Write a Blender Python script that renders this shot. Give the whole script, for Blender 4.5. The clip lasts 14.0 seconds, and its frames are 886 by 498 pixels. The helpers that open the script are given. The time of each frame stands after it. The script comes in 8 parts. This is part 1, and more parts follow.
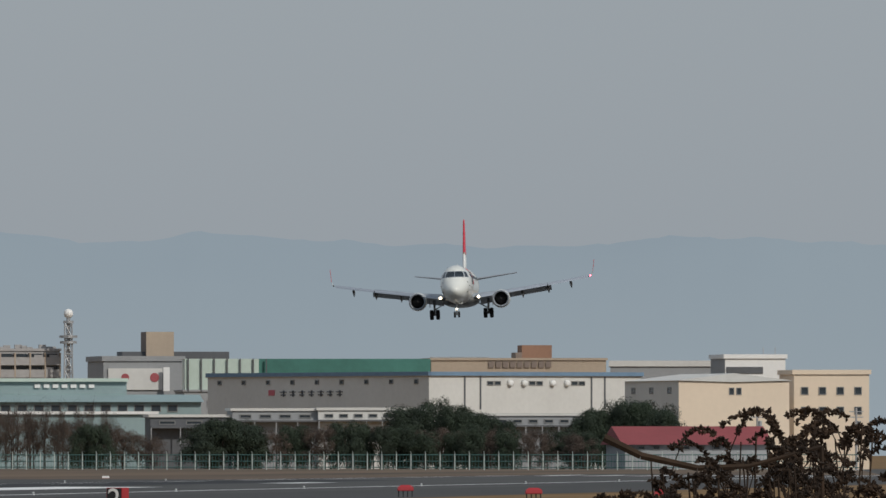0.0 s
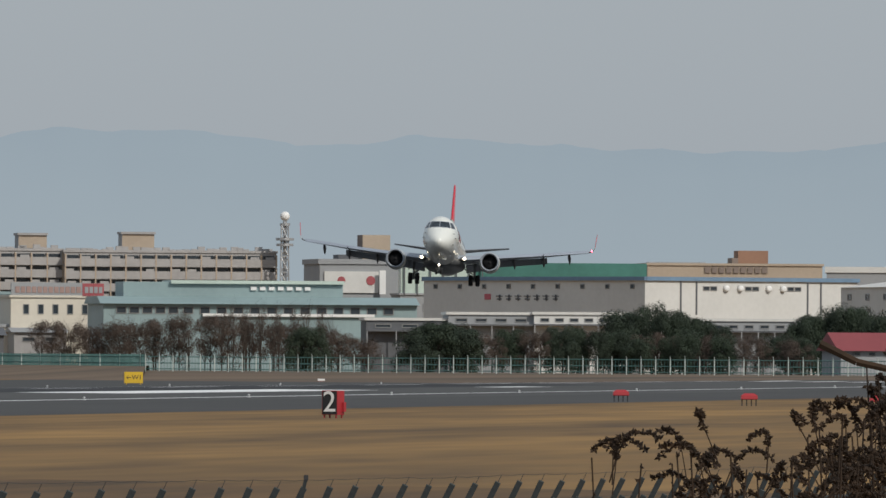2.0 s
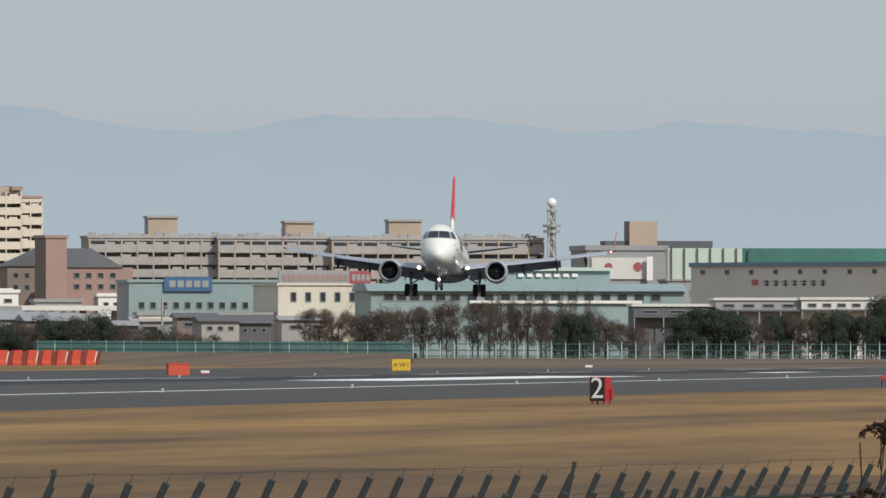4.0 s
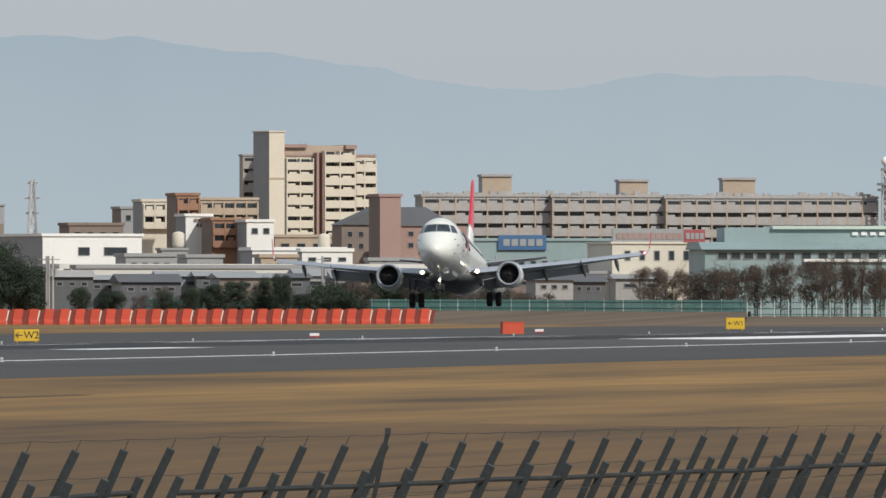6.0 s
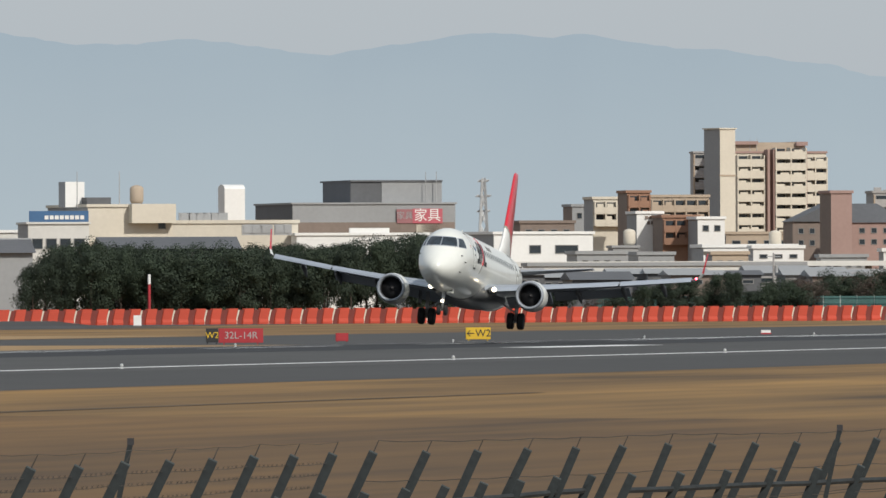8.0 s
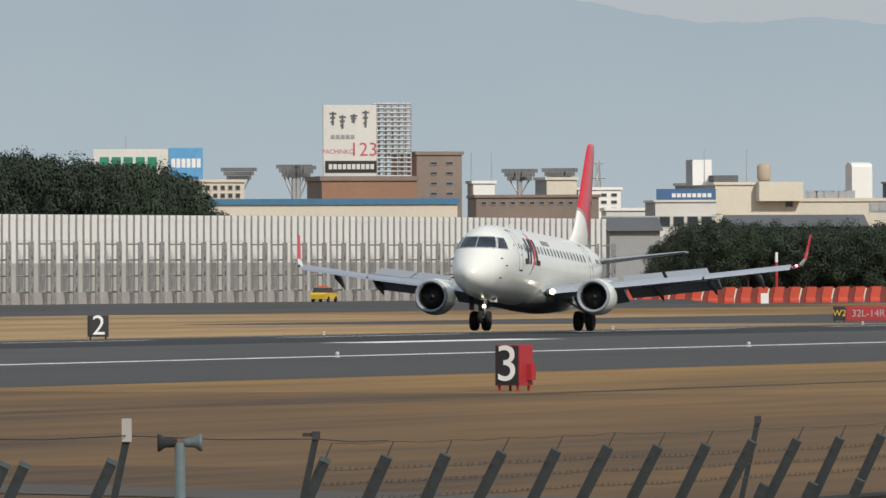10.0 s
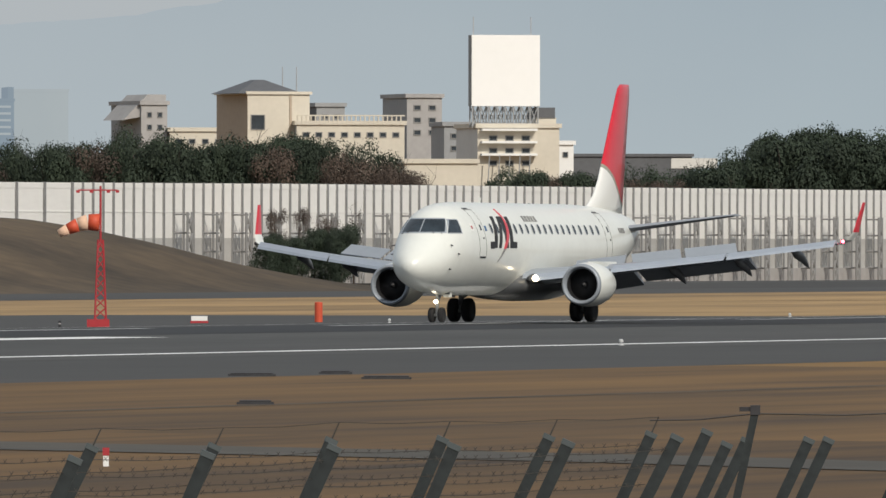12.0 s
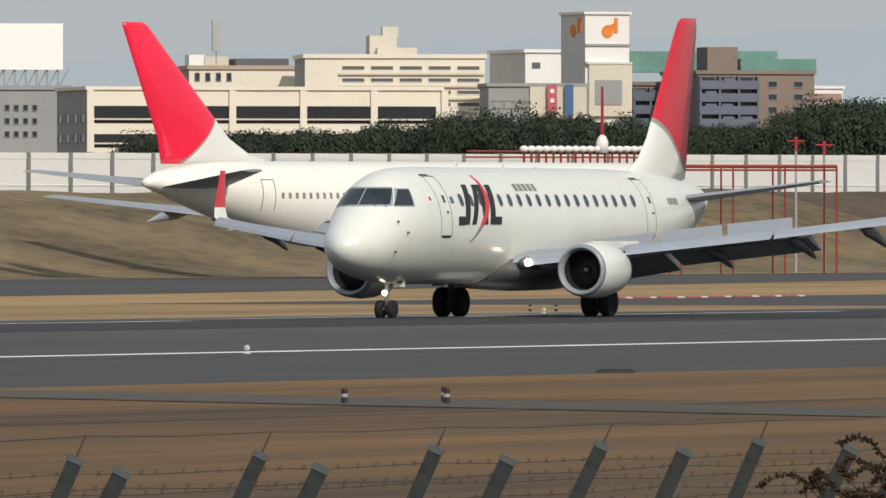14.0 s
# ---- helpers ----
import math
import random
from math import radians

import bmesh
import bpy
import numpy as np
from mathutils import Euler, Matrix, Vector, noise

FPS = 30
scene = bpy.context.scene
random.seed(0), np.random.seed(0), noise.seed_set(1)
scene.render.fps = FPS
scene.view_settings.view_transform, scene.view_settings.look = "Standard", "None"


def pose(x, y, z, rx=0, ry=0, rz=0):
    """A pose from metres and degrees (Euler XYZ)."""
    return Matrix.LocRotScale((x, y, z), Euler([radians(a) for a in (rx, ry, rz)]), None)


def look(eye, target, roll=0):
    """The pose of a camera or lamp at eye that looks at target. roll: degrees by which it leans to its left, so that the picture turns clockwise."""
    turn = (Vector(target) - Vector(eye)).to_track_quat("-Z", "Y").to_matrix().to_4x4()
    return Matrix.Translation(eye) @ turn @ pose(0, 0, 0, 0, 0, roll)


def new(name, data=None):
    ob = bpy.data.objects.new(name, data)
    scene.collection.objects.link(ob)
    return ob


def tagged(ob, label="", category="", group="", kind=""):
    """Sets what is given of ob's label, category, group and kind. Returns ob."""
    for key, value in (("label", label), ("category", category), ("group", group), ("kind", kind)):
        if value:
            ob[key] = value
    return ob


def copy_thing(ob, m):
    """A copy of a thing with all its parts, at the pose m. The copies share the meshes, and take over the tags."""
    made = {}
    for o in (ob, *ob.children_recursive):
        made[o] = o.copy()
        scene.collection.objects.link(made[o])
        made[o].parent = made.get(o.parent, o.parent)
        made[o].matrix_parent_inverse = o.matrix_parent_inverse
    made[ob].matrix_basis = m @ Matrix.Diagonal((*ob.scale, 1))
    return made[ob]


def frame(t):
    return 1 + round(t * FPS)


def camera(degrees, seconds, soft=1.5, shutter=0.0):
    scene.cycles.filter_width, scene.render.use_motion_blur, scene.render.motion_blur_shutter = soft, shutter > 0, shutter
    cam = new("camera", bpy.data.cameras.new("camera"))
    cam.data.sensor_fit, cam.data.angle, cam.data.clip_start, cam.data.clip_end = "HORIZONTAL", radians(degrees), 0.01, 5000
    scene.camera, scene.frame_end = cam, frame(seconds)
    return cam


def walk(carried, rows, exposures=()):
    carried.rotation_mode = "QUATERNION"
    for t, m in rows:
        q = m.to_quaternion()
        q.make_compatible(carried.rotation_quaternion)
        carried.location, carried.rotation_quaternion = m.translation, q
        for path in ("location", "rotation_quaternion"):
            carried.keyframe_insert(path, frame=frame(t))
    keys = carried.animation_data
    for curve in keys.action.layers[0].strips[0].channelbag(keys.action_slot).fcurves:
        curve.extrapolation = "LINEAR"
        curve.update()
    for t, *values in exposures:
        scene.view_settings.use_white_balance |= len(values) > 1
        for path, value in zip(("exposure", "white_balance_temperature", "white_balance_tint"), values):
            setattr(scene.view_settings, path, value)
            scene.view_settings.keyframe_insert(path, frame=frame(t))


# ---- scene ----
cam = camera(3.822, 14.0, soft=1.5)
EYE = Vector((0.0, 0.0, 3.09))
STEP = 1 / 23500            # one bearing step, in radians
HORIZON = 348.1             # steps from the first line of sight down to the horizon


def turn(u):
    """The angle between the runway's axis and a bearing of u steps."""
    return radians(7.98) - u * STEP


def spot(u, r, z=0.0):
    """The place at the bearing u, r metres off."""
    a = turn(u)
    return Vector((-r * math.sin(a), r * math.cos(a), z))


def high(v, r):
    """The height of what stands v steps below the first line of sight, r metres off."""
    return EYE.z + (HORIZON - v) * STEP * r


def row(u, d, z=0.0):
    """The place at the bearing u on a line d metres beside the camera, parallel to the runway."""
    return spot(u, d / math.sin(turn(u)), z)


# a tripod pan: seconds, bearing, dip, lean
PAN = [
    (0,0.0,-0.0,-0.04), (0.5,-123.9,31.5,0.22), (1,-198.2,72.3,0.02), (1.5,-278.6,91.9,0.25),
    (2,-383.0,170.4,0.34), (2.2,-429.0,177.5,0.44), (4.3,-939.8,197.6,0.06), (4.5,-1000.9,198.1,0.11),
    (5,-1169.4,226.0,0.02), (5.5,-1317.1,243.8,0.05), (6,-1446.5,269.6,0.02), (6.5,-1606.4,285.9,-0.05),
    (7,-1839.2,278.4,-0.19), (7.5,-2039.6,284.3,-0.01), (8,-2244.9,272.9,-0.22), (8.5,-2458.9,262.3,-0.23),
    (9,-2667.3,273.5,-0.22), (9.2,-2845.3,283.7,-0.28), (11.3,-4146.5,332.9,0.13), (11.5,-4352.4,340.1,0.1),
    (11.8,-4603.2,349.1,0.07), (12,-4778.9,349.1,0.05), (12.5,-5177.7,347.0,-0.23), (13,-5627.1,342.7,-0.15),
    (13.3,-6022.2,350.1,0.1), (13.5,-6240.1,363.4,0.05), (13.7,-6523.4,384.5,0.21), (14,-6940.5,395.2,0.02)]
walk(cam, [(t, look(EYE, EYE + spot(u, 1000) + Vector((0, 0, (HORIZON - v) * STEP * 1000)), c)) for t, u, v, c in PAN],
     exposures=[(0, -0.47, 6250, 10), (1.0, -0.41, 6270, 10), (2.2, -0.2, 6300, 10), (4.3, 0.06, 6350, 10), (9.2, 0.08, 6420, 10), (11.3, 0.0, 6500, 10), (14, 0.02, 6600, 10)])

# ---- light: hazy winter sun from behind the camera's right shoulder ----
SUN = Vector((0.60, -0.54, 0.59)).normalized()
world = bpy.data.worlds.new("sky")
scene.world = world
world.use_nodes = True
wn, wl = world.node_tree.nodes, world.node_tree.links
wn.clear()
sky = wn.new("ShaderNodeTexSky")
sky.sky_type, sky.sun_disc = "NISHITA", False
sky.sun_elevation, sky.sun_rotation = math.asin(SUN.z), math.atan2(SUN.x, SUN.y)
sky.air_density, sky.dust_density, sky.ozone_density = 1.0, 2.0, 1.5
bg = wn.new("ShaderNodeBackground")
bg.inputs[1].default_value = 0.1
haze = wn.new("ShaderNodeBackground")
haze.inputs[0].default_value, haze.inputs[1].default_value = (0.492, 0.535, 0.573, 1), 0.99
veil = wn.new("ShaderNodeMixShader")
veil.inputs[0].default_value = 0.8
out = wn.new("ShaderNodeOutputWorld")
wl.new(sky.outputs[0], bg.inputs[0])
wl.new(bg.outputs[0], veil.inputs[1])
wl.new(haze.outputs[0], veil.inputs[2])
wl.new(veil.outputs[0], out.inputs[0])
sun = new("sun", bpy.data.lights.new("sun", "SUN"))
sun.data.energy, sun.data.angle, sun.data.color = 3.1, radians(1.5), (1.0, 0.93, 0.82)
sun.matrix_world = look(SUN * 100, (0, 0, 0))

# ---- materials ----
def mat(name, col, rough=0.7, metal=0.0, vary=0.15, scale=1.0, fine=8.0, bump=0.0, coat=0.0, col2=None, per=0.0, stretch=(1, 1, 1)):
    """A painted or raw surface with variation at two scales, in metres."""
    m = bpy.data.materials.new(name)
    m.use_nodes = True
    n, l = m.node_tree.nodes, m.node_tree.links
    b = n["Principled BSDF"]
    tc, mp = n.new("ShaderNodeTexCoord"), n.new("ShaderNodeMapping")
    mp.inputs["Scale"].default_value = stretch
    l.new(tc.outputs["Object"], mp.inputs[0])
    a, c = n.new("ShaderNodeTexNoise"), n.new("ShaderNodeTexNoise")
    for t, s, d in ((a, scale, 3), (c, fine, 2)):
        t.inputs["Scale"].default_value, t.inputs["Detail"].default_value = s, d
        l.new(mp.outputs[0], t.inputs["Vector"])
    mixn = n.new("ShaderNodeMath")
    mixn.operation = "MULTIPLY_ADD"
    mixn.inputs[1].default_value, mixn.inputs[2].default_value = 0.35, 0.0
    l.new(c.outputs[0], mixn.inputs[0])
    add = n.new("ShaderNodeMath")
    add.operation = "MULTIPLY_ADD"
    add.inputs[1].default_value = 0.65
    l.new(a.outputs[0], add.inputs[0])
    l.new(mixn.outputs[0], add.inputs[2])
    last = add.outputs[0]
    if per:
        oi, pm = n.new("ShaderNodeObjectInfo"), n.new("ShaderNodeMath")
        pm.operation, pm.inputs[1].default_value = "MULTIPLY_ADD", per
        l.new(oi.outputs["Random"], pm.inputs[0])
        l.new(last, pm.inputs[2])
        last = pm.outputs[0]
    ramp = n.new("ShaderNodeValToRGB")
    ramp.color_ramp.elements[0].position, ramp.color_ramp.elements[1].position = 0.3, 0.7 + per
    lo = [x * (1 - vary) for x in col]
    hi = col2 or [min(x * (1 + vary * 0.6), 0.95) for x in col]
    ramp.color_ramp.elements[0].color, ramp.color_ramp.elements[1].color = (*lo, 1), (*hi, 1)
    l.new(last, ramp.inputs[0])
    l.new(ramp.outputs[0], b.inputs["Base Color"])
    b.inputs["Roughness"].default_value, b.inputs["Metallic"].default_value = rough, metal
    b.inputs["Coat Weight"].default_value = coat
    if bump:
        bp = n.new("ShaderNodeBump")
        bp.inputs["Strength"].default_value, bp.inputs["Distance"].default_value = 0.6, bump
        l.new(last, bp.inputs["Height"])
        l.new(bp.outputs[0], b.inputs["Normal"])
    return m


def lamp_mat(name, col, strength):
    m = bpy.data.materials.new(name)
    m.use_nodes = True
    b = m.node_tree.nodes["Principled BSDF"]
    b.inputs["Base Color"].default_value = (0.8, 0.8, 0.8, 1)
    b.inputs["Emission Color"].default_value, b.inputs["Emission Strength"].default_value = (*col, 1), strength
    return m


ASPHALT = mat("asphalt", (0.045, 0.045, 0.044), 0.9, 0, 0.25, 0.05, 0.7, 0.004, stretch=(1, 0.25, 1), col2=(0.066, 0.065, 0.063))
RUBBER_BAND = mat("rubbered_asphalt", (0.007, 0.008, 0.010), 0.9, 0, 0.35, 0.08, 0.8, 0.004, stretch=(1, 0.1, 1), col2=(0.018, 0.020, 0.024))
SHOULDER = mat("shoulder_asphalt", (0.043, 0.042, 0.041), 0.9, 0, 0.2, 0.06, 0.5, 0.004, stretch=(1, 0.25, 1))
WORN = mat("worn_asphalt", (0.062, 0.055, 0.044), 0.9, 0, 0.3, 0.1, 1.0)
PAINT = mat("runway_paint", (0.80, 0.81, 0.80), 0.7, 0, 0.3, 0.4, 3)
DRY_GRASS = mat("dry_grass", (0.115, 0.061, 0.014), 0.95, 0, 0.5, 0.09, 0.4, 0.05, stretch=(1, 0.1, 1), col2=(0.29, 0.162, 0.042))
DARK_GRASS = mat("brown_grass", (0.045, 0.022, 0.005), 0.95, 0, 0.55, 0.16, 0.9, 0.05, stretch=(1, 0.08, 1), col2=(0.165, 0.085, 0.019))
MID_GRASS = mat("ochre_grass", (0.058, 0.029, 0.007), 0.95, 0, 0.5, 0.12, 0.6, 0.05, stretch=(1, 0.09, 1), col2=(0.185, 0.097, 0.023))
VERGE = mat("dry_verge", (0.22, 0.138, 0.058), 0.95, 0, 0.4, 0.06, 0.6, 0.05, stretch=(1, 0.15, 1), col2=(0.42, 0.27, 0.115))
BERM = mat("berm_grass", (0.036, 0.025, 0.015), 0.95, 0, 0.35, 0.06, 0.5, 0.08, col2=(0.105, 0.072, 0.04))
DRY_BERM = mat("olive_berm_grass", (0.07, 0.052, 0.027), 0.95, 0, 0.4, 0.12, 0.9, 0.12, col2=(0.235, 0.17, 0.085), stretch=(1, 0.5, 1))
ROUGH = mat("rough_verge", (0.085, 0.06, 0.04), 0.95, 0, 0.4, 0.06, 0.5, 0.06, stretch=(0.2, 1, 1), col2=(0.185, 0.125, 0.075))
WHITE = mat("white_paint", (0.76, 0.76, 0.745), 0.6, 0, 0.08, 0.15, 2)
CREAM = mat("cream_render", (0.60, 0.555, 0.47), 0.8, 0, 0.1, 0.12, 1.5)
OFFWHITE = mat("offwhite_panel", (0.60, 0.595, 0.57), 0.7, 0, 0.1, 0.12, 1.5)
TAN = mat("tan_render", (0.41, 0.335, 0.26), 0.85, 0, 0.12, 0.12, 1.5)
PINKISH = mat("pink_tile", (0.33, 0.225, 0.20), 0.8, 0, 0.12, 0.12, 1.5)
BROWN = mat("brown_tile", (0.22, 0.175, 0.15), 0.8, 0, 0.2, 0.12, 1.5)
RUST = mat("rust_brown_tile", (0.29, 0.165, 0.11), 0.8, 0, 0.14, 0.12, 1.5)
LIGHT_CREAM = mat("light_cream_render", (0.74, 0.69, 0.60), 0.8, 0, 0.07, 0.12, 1.5)
DEEP_SHADE = mat("bay_shade", (0.020, 0.022, 0.028), 0.9, 0, 0.3, 0.2, 1.5)
PALE_NET = mat("pale_green_mesh", (0.13, 0.27, 0.23), 0.8, 0, 0.3, 0.2, 2)
PEACH = mat("peach_panel", (0.74, 0.61, 0.47), 0.7, 0, 0.06, 0.12, 1.5)
HOARDING = mat("clean_white_sheet", (0.86, 0.86, 0.85), 0.5, 0, 0.03, 0.1, 1.0)
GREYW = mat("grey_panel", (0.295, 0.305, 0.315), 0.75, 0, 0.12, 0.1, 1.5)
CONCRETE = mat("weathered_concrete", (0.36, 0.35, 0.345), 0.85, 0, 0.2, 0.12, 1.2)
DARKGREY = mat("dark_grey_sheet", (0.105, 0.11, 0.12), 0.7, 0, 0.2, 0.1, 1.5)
TEAL = mat("pale_teal_sheet", (0.25, 0.335, 0.345), 0.6, 0, 0.12, 0.1, 1.2)
FENCE_GREEN = mat("faded_green_mesh", (0.07, 0.16, 0.15), 0.8, 0, 0.2, 0.1, 1.2)
GREENNET = mat("green_mesh", (0.06, 0.19, 0.16), 0.8, 0, 0.25, 0.1, 1.2)
PALEGREEN = mat("pale_green_glass", (0.50, 0.60, 0.54), 0.4, 0, 0.1, 0.1, 1.2)
BLUESIGN = mat("blue_sign", (0.05, 0.13, 0.27), 0.5, 0, 0.1, 0.2, 2)
REDSIGN = mat("red_sign", (0.46, 0.10, 0.13), 0.5, 0, 0.1, 0.2, 2)
REDROOF = mat("red_roof", (0.24, 0.05, 0.055), 0.6, 0, 0.15, 0.15, 1.5)
EAVES = mat("muted_blue_sheet", (0.15, 0.24, 0.35), 0.6)
FRAMEGREY = mat("window_frame_grey", (0.22, 0.22, 0.215), 0.6)
GLASS = mat("dark_window", (0.035, 0.045, 0.055), 0.15, 0, 0.4, 0.2, 2)
STEEL = mat("galvanised_steel", (0.42, 0.43, 0.44), 0.5, 0.6, 0.15, 0.4, 4)
POSTGREY = mat("weathered_post", (0.010, 0.014, 0.016), 0.9, 0, 0.4, 3, 20, 0.003, col2=(0.028, 0.036, 0.039))
WIRE = mat("barbed_wire", (0.06, 0.055, 0.05), 0.7, 0.4, 0.3, 5, 20)
ORANGE = mat("signal_orange", (0.55, 0.075, 0.03), 0.6, 0, 0.12, 0.6, 4, per=0.15)
REDPAINT = mat("red_paint", (0.36, 0.022, 0.03), 0.55, 0, 0.15, 0.6, 4)
YELLOW = mat("yellow_sign", (0.62, 0.40, 0.02), 0.5, 0, 0.1, 0.8, 5)
BLACK = mat("black_paint", (0.018, 0.018, 0.02), 0.6, 0, 0.3, 1, 6)
TYRE = mat("tyre_rubber", (0.009, 0.009, 0.010), 0.85, 0, 0.3, 2, 9)
SKIN_WHITE = mat("aircraft_white", (0.72, 0.735, 0.695), 0.3, 0, 0.06, 0.5, 3.5, coat=0.4)
# the aircraft white again, raised to carry strong sun on the larger jet
BIG_WHITE = mat("sunlit_aircraft_white", (0.84, 0.82, 0.76), 0.28, 0, 0.05, 0.3, 2.5, coat=0.4)
WING_GREY = mat("wing_grey", (0.29, 0.32, 0.36), 0.4, 0.1, 0.1, 0.5, 3)
COCKPIT = mat("cockpit_glass", (0.010, 0.016, 0.022), 0.12, 0, 0.4, 0.6, 3, col2=(0.035, 0.05, 0.065))
SLAT = mat("slat_grey", (0.33, 0.37, 0.43), 0.4, 0.2, 0.1, 0.8, 4)
# grey deepened with the underside's shade; fairings, doors and seams share it
BELLY = mat("belly_shade_grey", (0.09, 0.095, 0.10), 0.4, 0, 0.15, 0.4, 3)
RED = mat("tail_red", (0.60, 0.012, 0.03), 0.35, 0, 0.08, 0.3, 2, coat=0.3)
DARKMETAL = mat("dark_metal", (0.05, 0.05, 0.055), 0.5, 0.5, 0.3, 1.5, 8)
RACK = mat("grey_lamp_housing", (0.16, 0.17, 0.18), 0.6, 0.2, 0.2, 0.8, 5)
ENAMEL = mat("grey_enamel", (0.10, 0.13, 0.14), 0.5, 0, 0.25, 3, 18)
LEAF_DARK = mat("evergreen_leaf", (0.011, 0.021, 0.012), 0.8, 0, 0.25, 0.3, 1.2, col2=(0.034, 0.054, 0.029), per=0.25)
LEAF_BROWN = mat("winter_leaf", (0.05, 0.038, 0.03), 0.8, 0, 0.3, 0.3, 1.2, col2=(0.11, 0.078, 0.06), per=0.2)
BARK = mat("bark", (0.055, 0.042, 0.034), 0.9, 0, 0.3, 0.8, 5, 0.01)
SEED = mat("dry_weed", (0.012, 0.007, 0.004), 0.95, 0, 0.4, 8, 40, col2=(0.05, 0.028, 0.014))
DULLRED = mat("dull_red_steel", (0.26, 0.035, 0.02), 0.7, 0, 0.25, 0.8, 5)
MUTED = mat("faded_red", (0.34, 0.08, 0.09), 0.7, 0, 0.15, 0.3, 2)
LAMP = lamp_mat("landing_lamp", (1.0, 0.84, 0.58), 8)
BEACON = lamp_mat("red_beacon", (1.0, 0.05, 0.1), 12)


# ---- mesh helpers ----
def obj(name, bm, material, smooth=False):
    me = bpy.data.meshes.new(name)
    bm.normal_update()
    bm.to_mesh(me)
    bm.free()
    for m in (material if isinstance(material, (list, tuple)) else [material]):
        me.materials.append(m)
    if smooth:
        for p in me.polygons:
            p.use_smooth = True
    return new(name, me)


def part(name, bm, material, parent, label="", smooth=False):
    ob = obj(name, bm, material, smooth)
    ob.parent = parent
    return tagged(ob, label) if label else ob


def again(name, data, parent, m):
    """One more piece on a shared mesh."""
    ob = new(name, data)
    ob.parent = parent
    ob.matrix_basis = m
    return ob


def box(bm, x0, x1, y0, y1, z0, z1, m=None):
    vs = [bm.verts.new(((m @ Vector(c)) if m else c)) for c in ((x0, y0, z0), (x1, y0, z0), (x1, y1, z0), (x0, y1, z0), (x0, y0, z1), (x1, y0, z1), (x1, y1, z1), (x0, y1, z1))]
    return [bm.faces.new([vs[i] for i in f]) for f in ((3, 2, 1, 0), (4, 5, 6, 7), (0, 1, 5, 4), (1, 2, 6, 5), (2, 3, 7, 6), (3, 0, 4, 7))]


def boxes(*rows):
    bm = bmesh.new()
    for r in rows:
        box(bm, *r)
    return bm


def tube(bm, a, b, ra, rb=None, n=6):
    a, b = Vector(a), Vector(b)
    rb = ra if rb is None else rb
    q = (b - a).to_track_quat("Z", "Y")
    rings = []
    for c, r in ((a, ra), (b, rb)):
        rings.append([bm.verts.new(c + q @ Vector((r * math.cos(i * math.tau / n), r * math.sin(i * math.tau / n), 0))) for i in range(n)])
    for i in range(n):
        bm.faces.new((rings[0][i], rings[0][(i + 1) % n], rings[1][(i + 1) % n], rings[1][i]))
    bm.faces.new(rings[0][::-1])
    bm.faces.new(rings[1])


def loft(bm, rings, cap=True):
    """Skin over rings of points, each with the same count."""
    vs = [[bm.verts.new(p) for p in r] for r in rings]
    n = len(vs[0])
    for a, b in zip(vs, vs[1:]):
        for i in range(n):
            bm.faces.new((a[i], a[(i + 1) % n], b[(i + 1) % n], b[i]))
    if cap:
        bm.faces.new(vs[0][::-1])
        bm.faces.new(vs[-1])


def lathe(bm, prof, axis="Y", n=24, at=(0, 0, 0), cap=True):
    """Turn a profile of (along, radius) about an axis."""
    rings = []
    for s, r in prof:
        ring = []
        for i in range(n):
            c, d = r * math.cos(i * math.tau / n), r * math.sin(i * math.tau / n)
            p = {"Y": (c, s, d), "Z": (c, d, s), "X": (s, c, d)}[axis]
            ring.append(Vector(p) + Vector(at))
        rings.append(ring)
    loft(bm, rings, cap)


def empty(name, m, label, category, group=""):
    ob = new(name)
    ob.matrix_basis = m
    return tagged(ob, label, category, group)


def text(name, body, size, material, parent, m, label=""):
    """Lettering as a mesh, standing in the plane x z, readable from -y."""
    cu = bpy.data.curves.new(name, "FONT")
    cu.body, cu.size, cu.align_x, cu.align_y, cu.extrude = body, size, "CENTER", "CENTER", 0.01
    tmp = bpy.data.objects.new("tmp", cu)
    scene.collection.objects.link(tmp)
    me = bpy.data.meshes.new_from_object(tmp.evaluated_get(bpy.context.evaluated_depsgraph_get()))
    bpy.data.objects.remove(tmp)
    me.materials.clear()
    me.materials.append(material)
    ob = new(name, me)
    ob.parent = parent
    ob.matrix_basis = m @ pose(0, 0, 0, 90)
    return tagged(ob, label) if label else ob


# ---- ground, runway, markings ----
PROFILE = [(-4800, -0.62), (-60, -1.2), (-20, -1.2), (40, -0.7), (70, -0.35), (115, -0.12), (142, 0.0), (176, 0.09), (212, -0.42), (262, -0.45), (340, -0.42), (425, -0.5), (900, -0.55), (4900, -0.6)]


def ground_z(d):
    for (a, za), (b, zb) in zip(PROFILE, PROFILE[1:]):
        if a <= d <= b:
            return za + (zb - za) * (d - a) / (b - a)
    return -0.6


def ground():
    bm = bmesh.new()
    ys = [-4900, -1500, -400] + [i * 60 for i in range(0, 34)] + [2200, 2800, 3600, 4900]
    ds = sorted({d for d, _ in PROFILE} | {-20, 0, 10, 20, 30, 50, 85, 100})
    vs = [[bm.verts.new((-d, y, ground_z(d))) for d in ds] for y in ys]
    for a, b in zip(vs, vs[1:]):
        for i in range(len(ds) - 1):
            bm.faces.new((a[i], b[i], b[i + 1], a[i + 1]))
    tagged(obj("ground", bm, DRY_GRASS), "tan winter grass of an airfield", kind="structure")


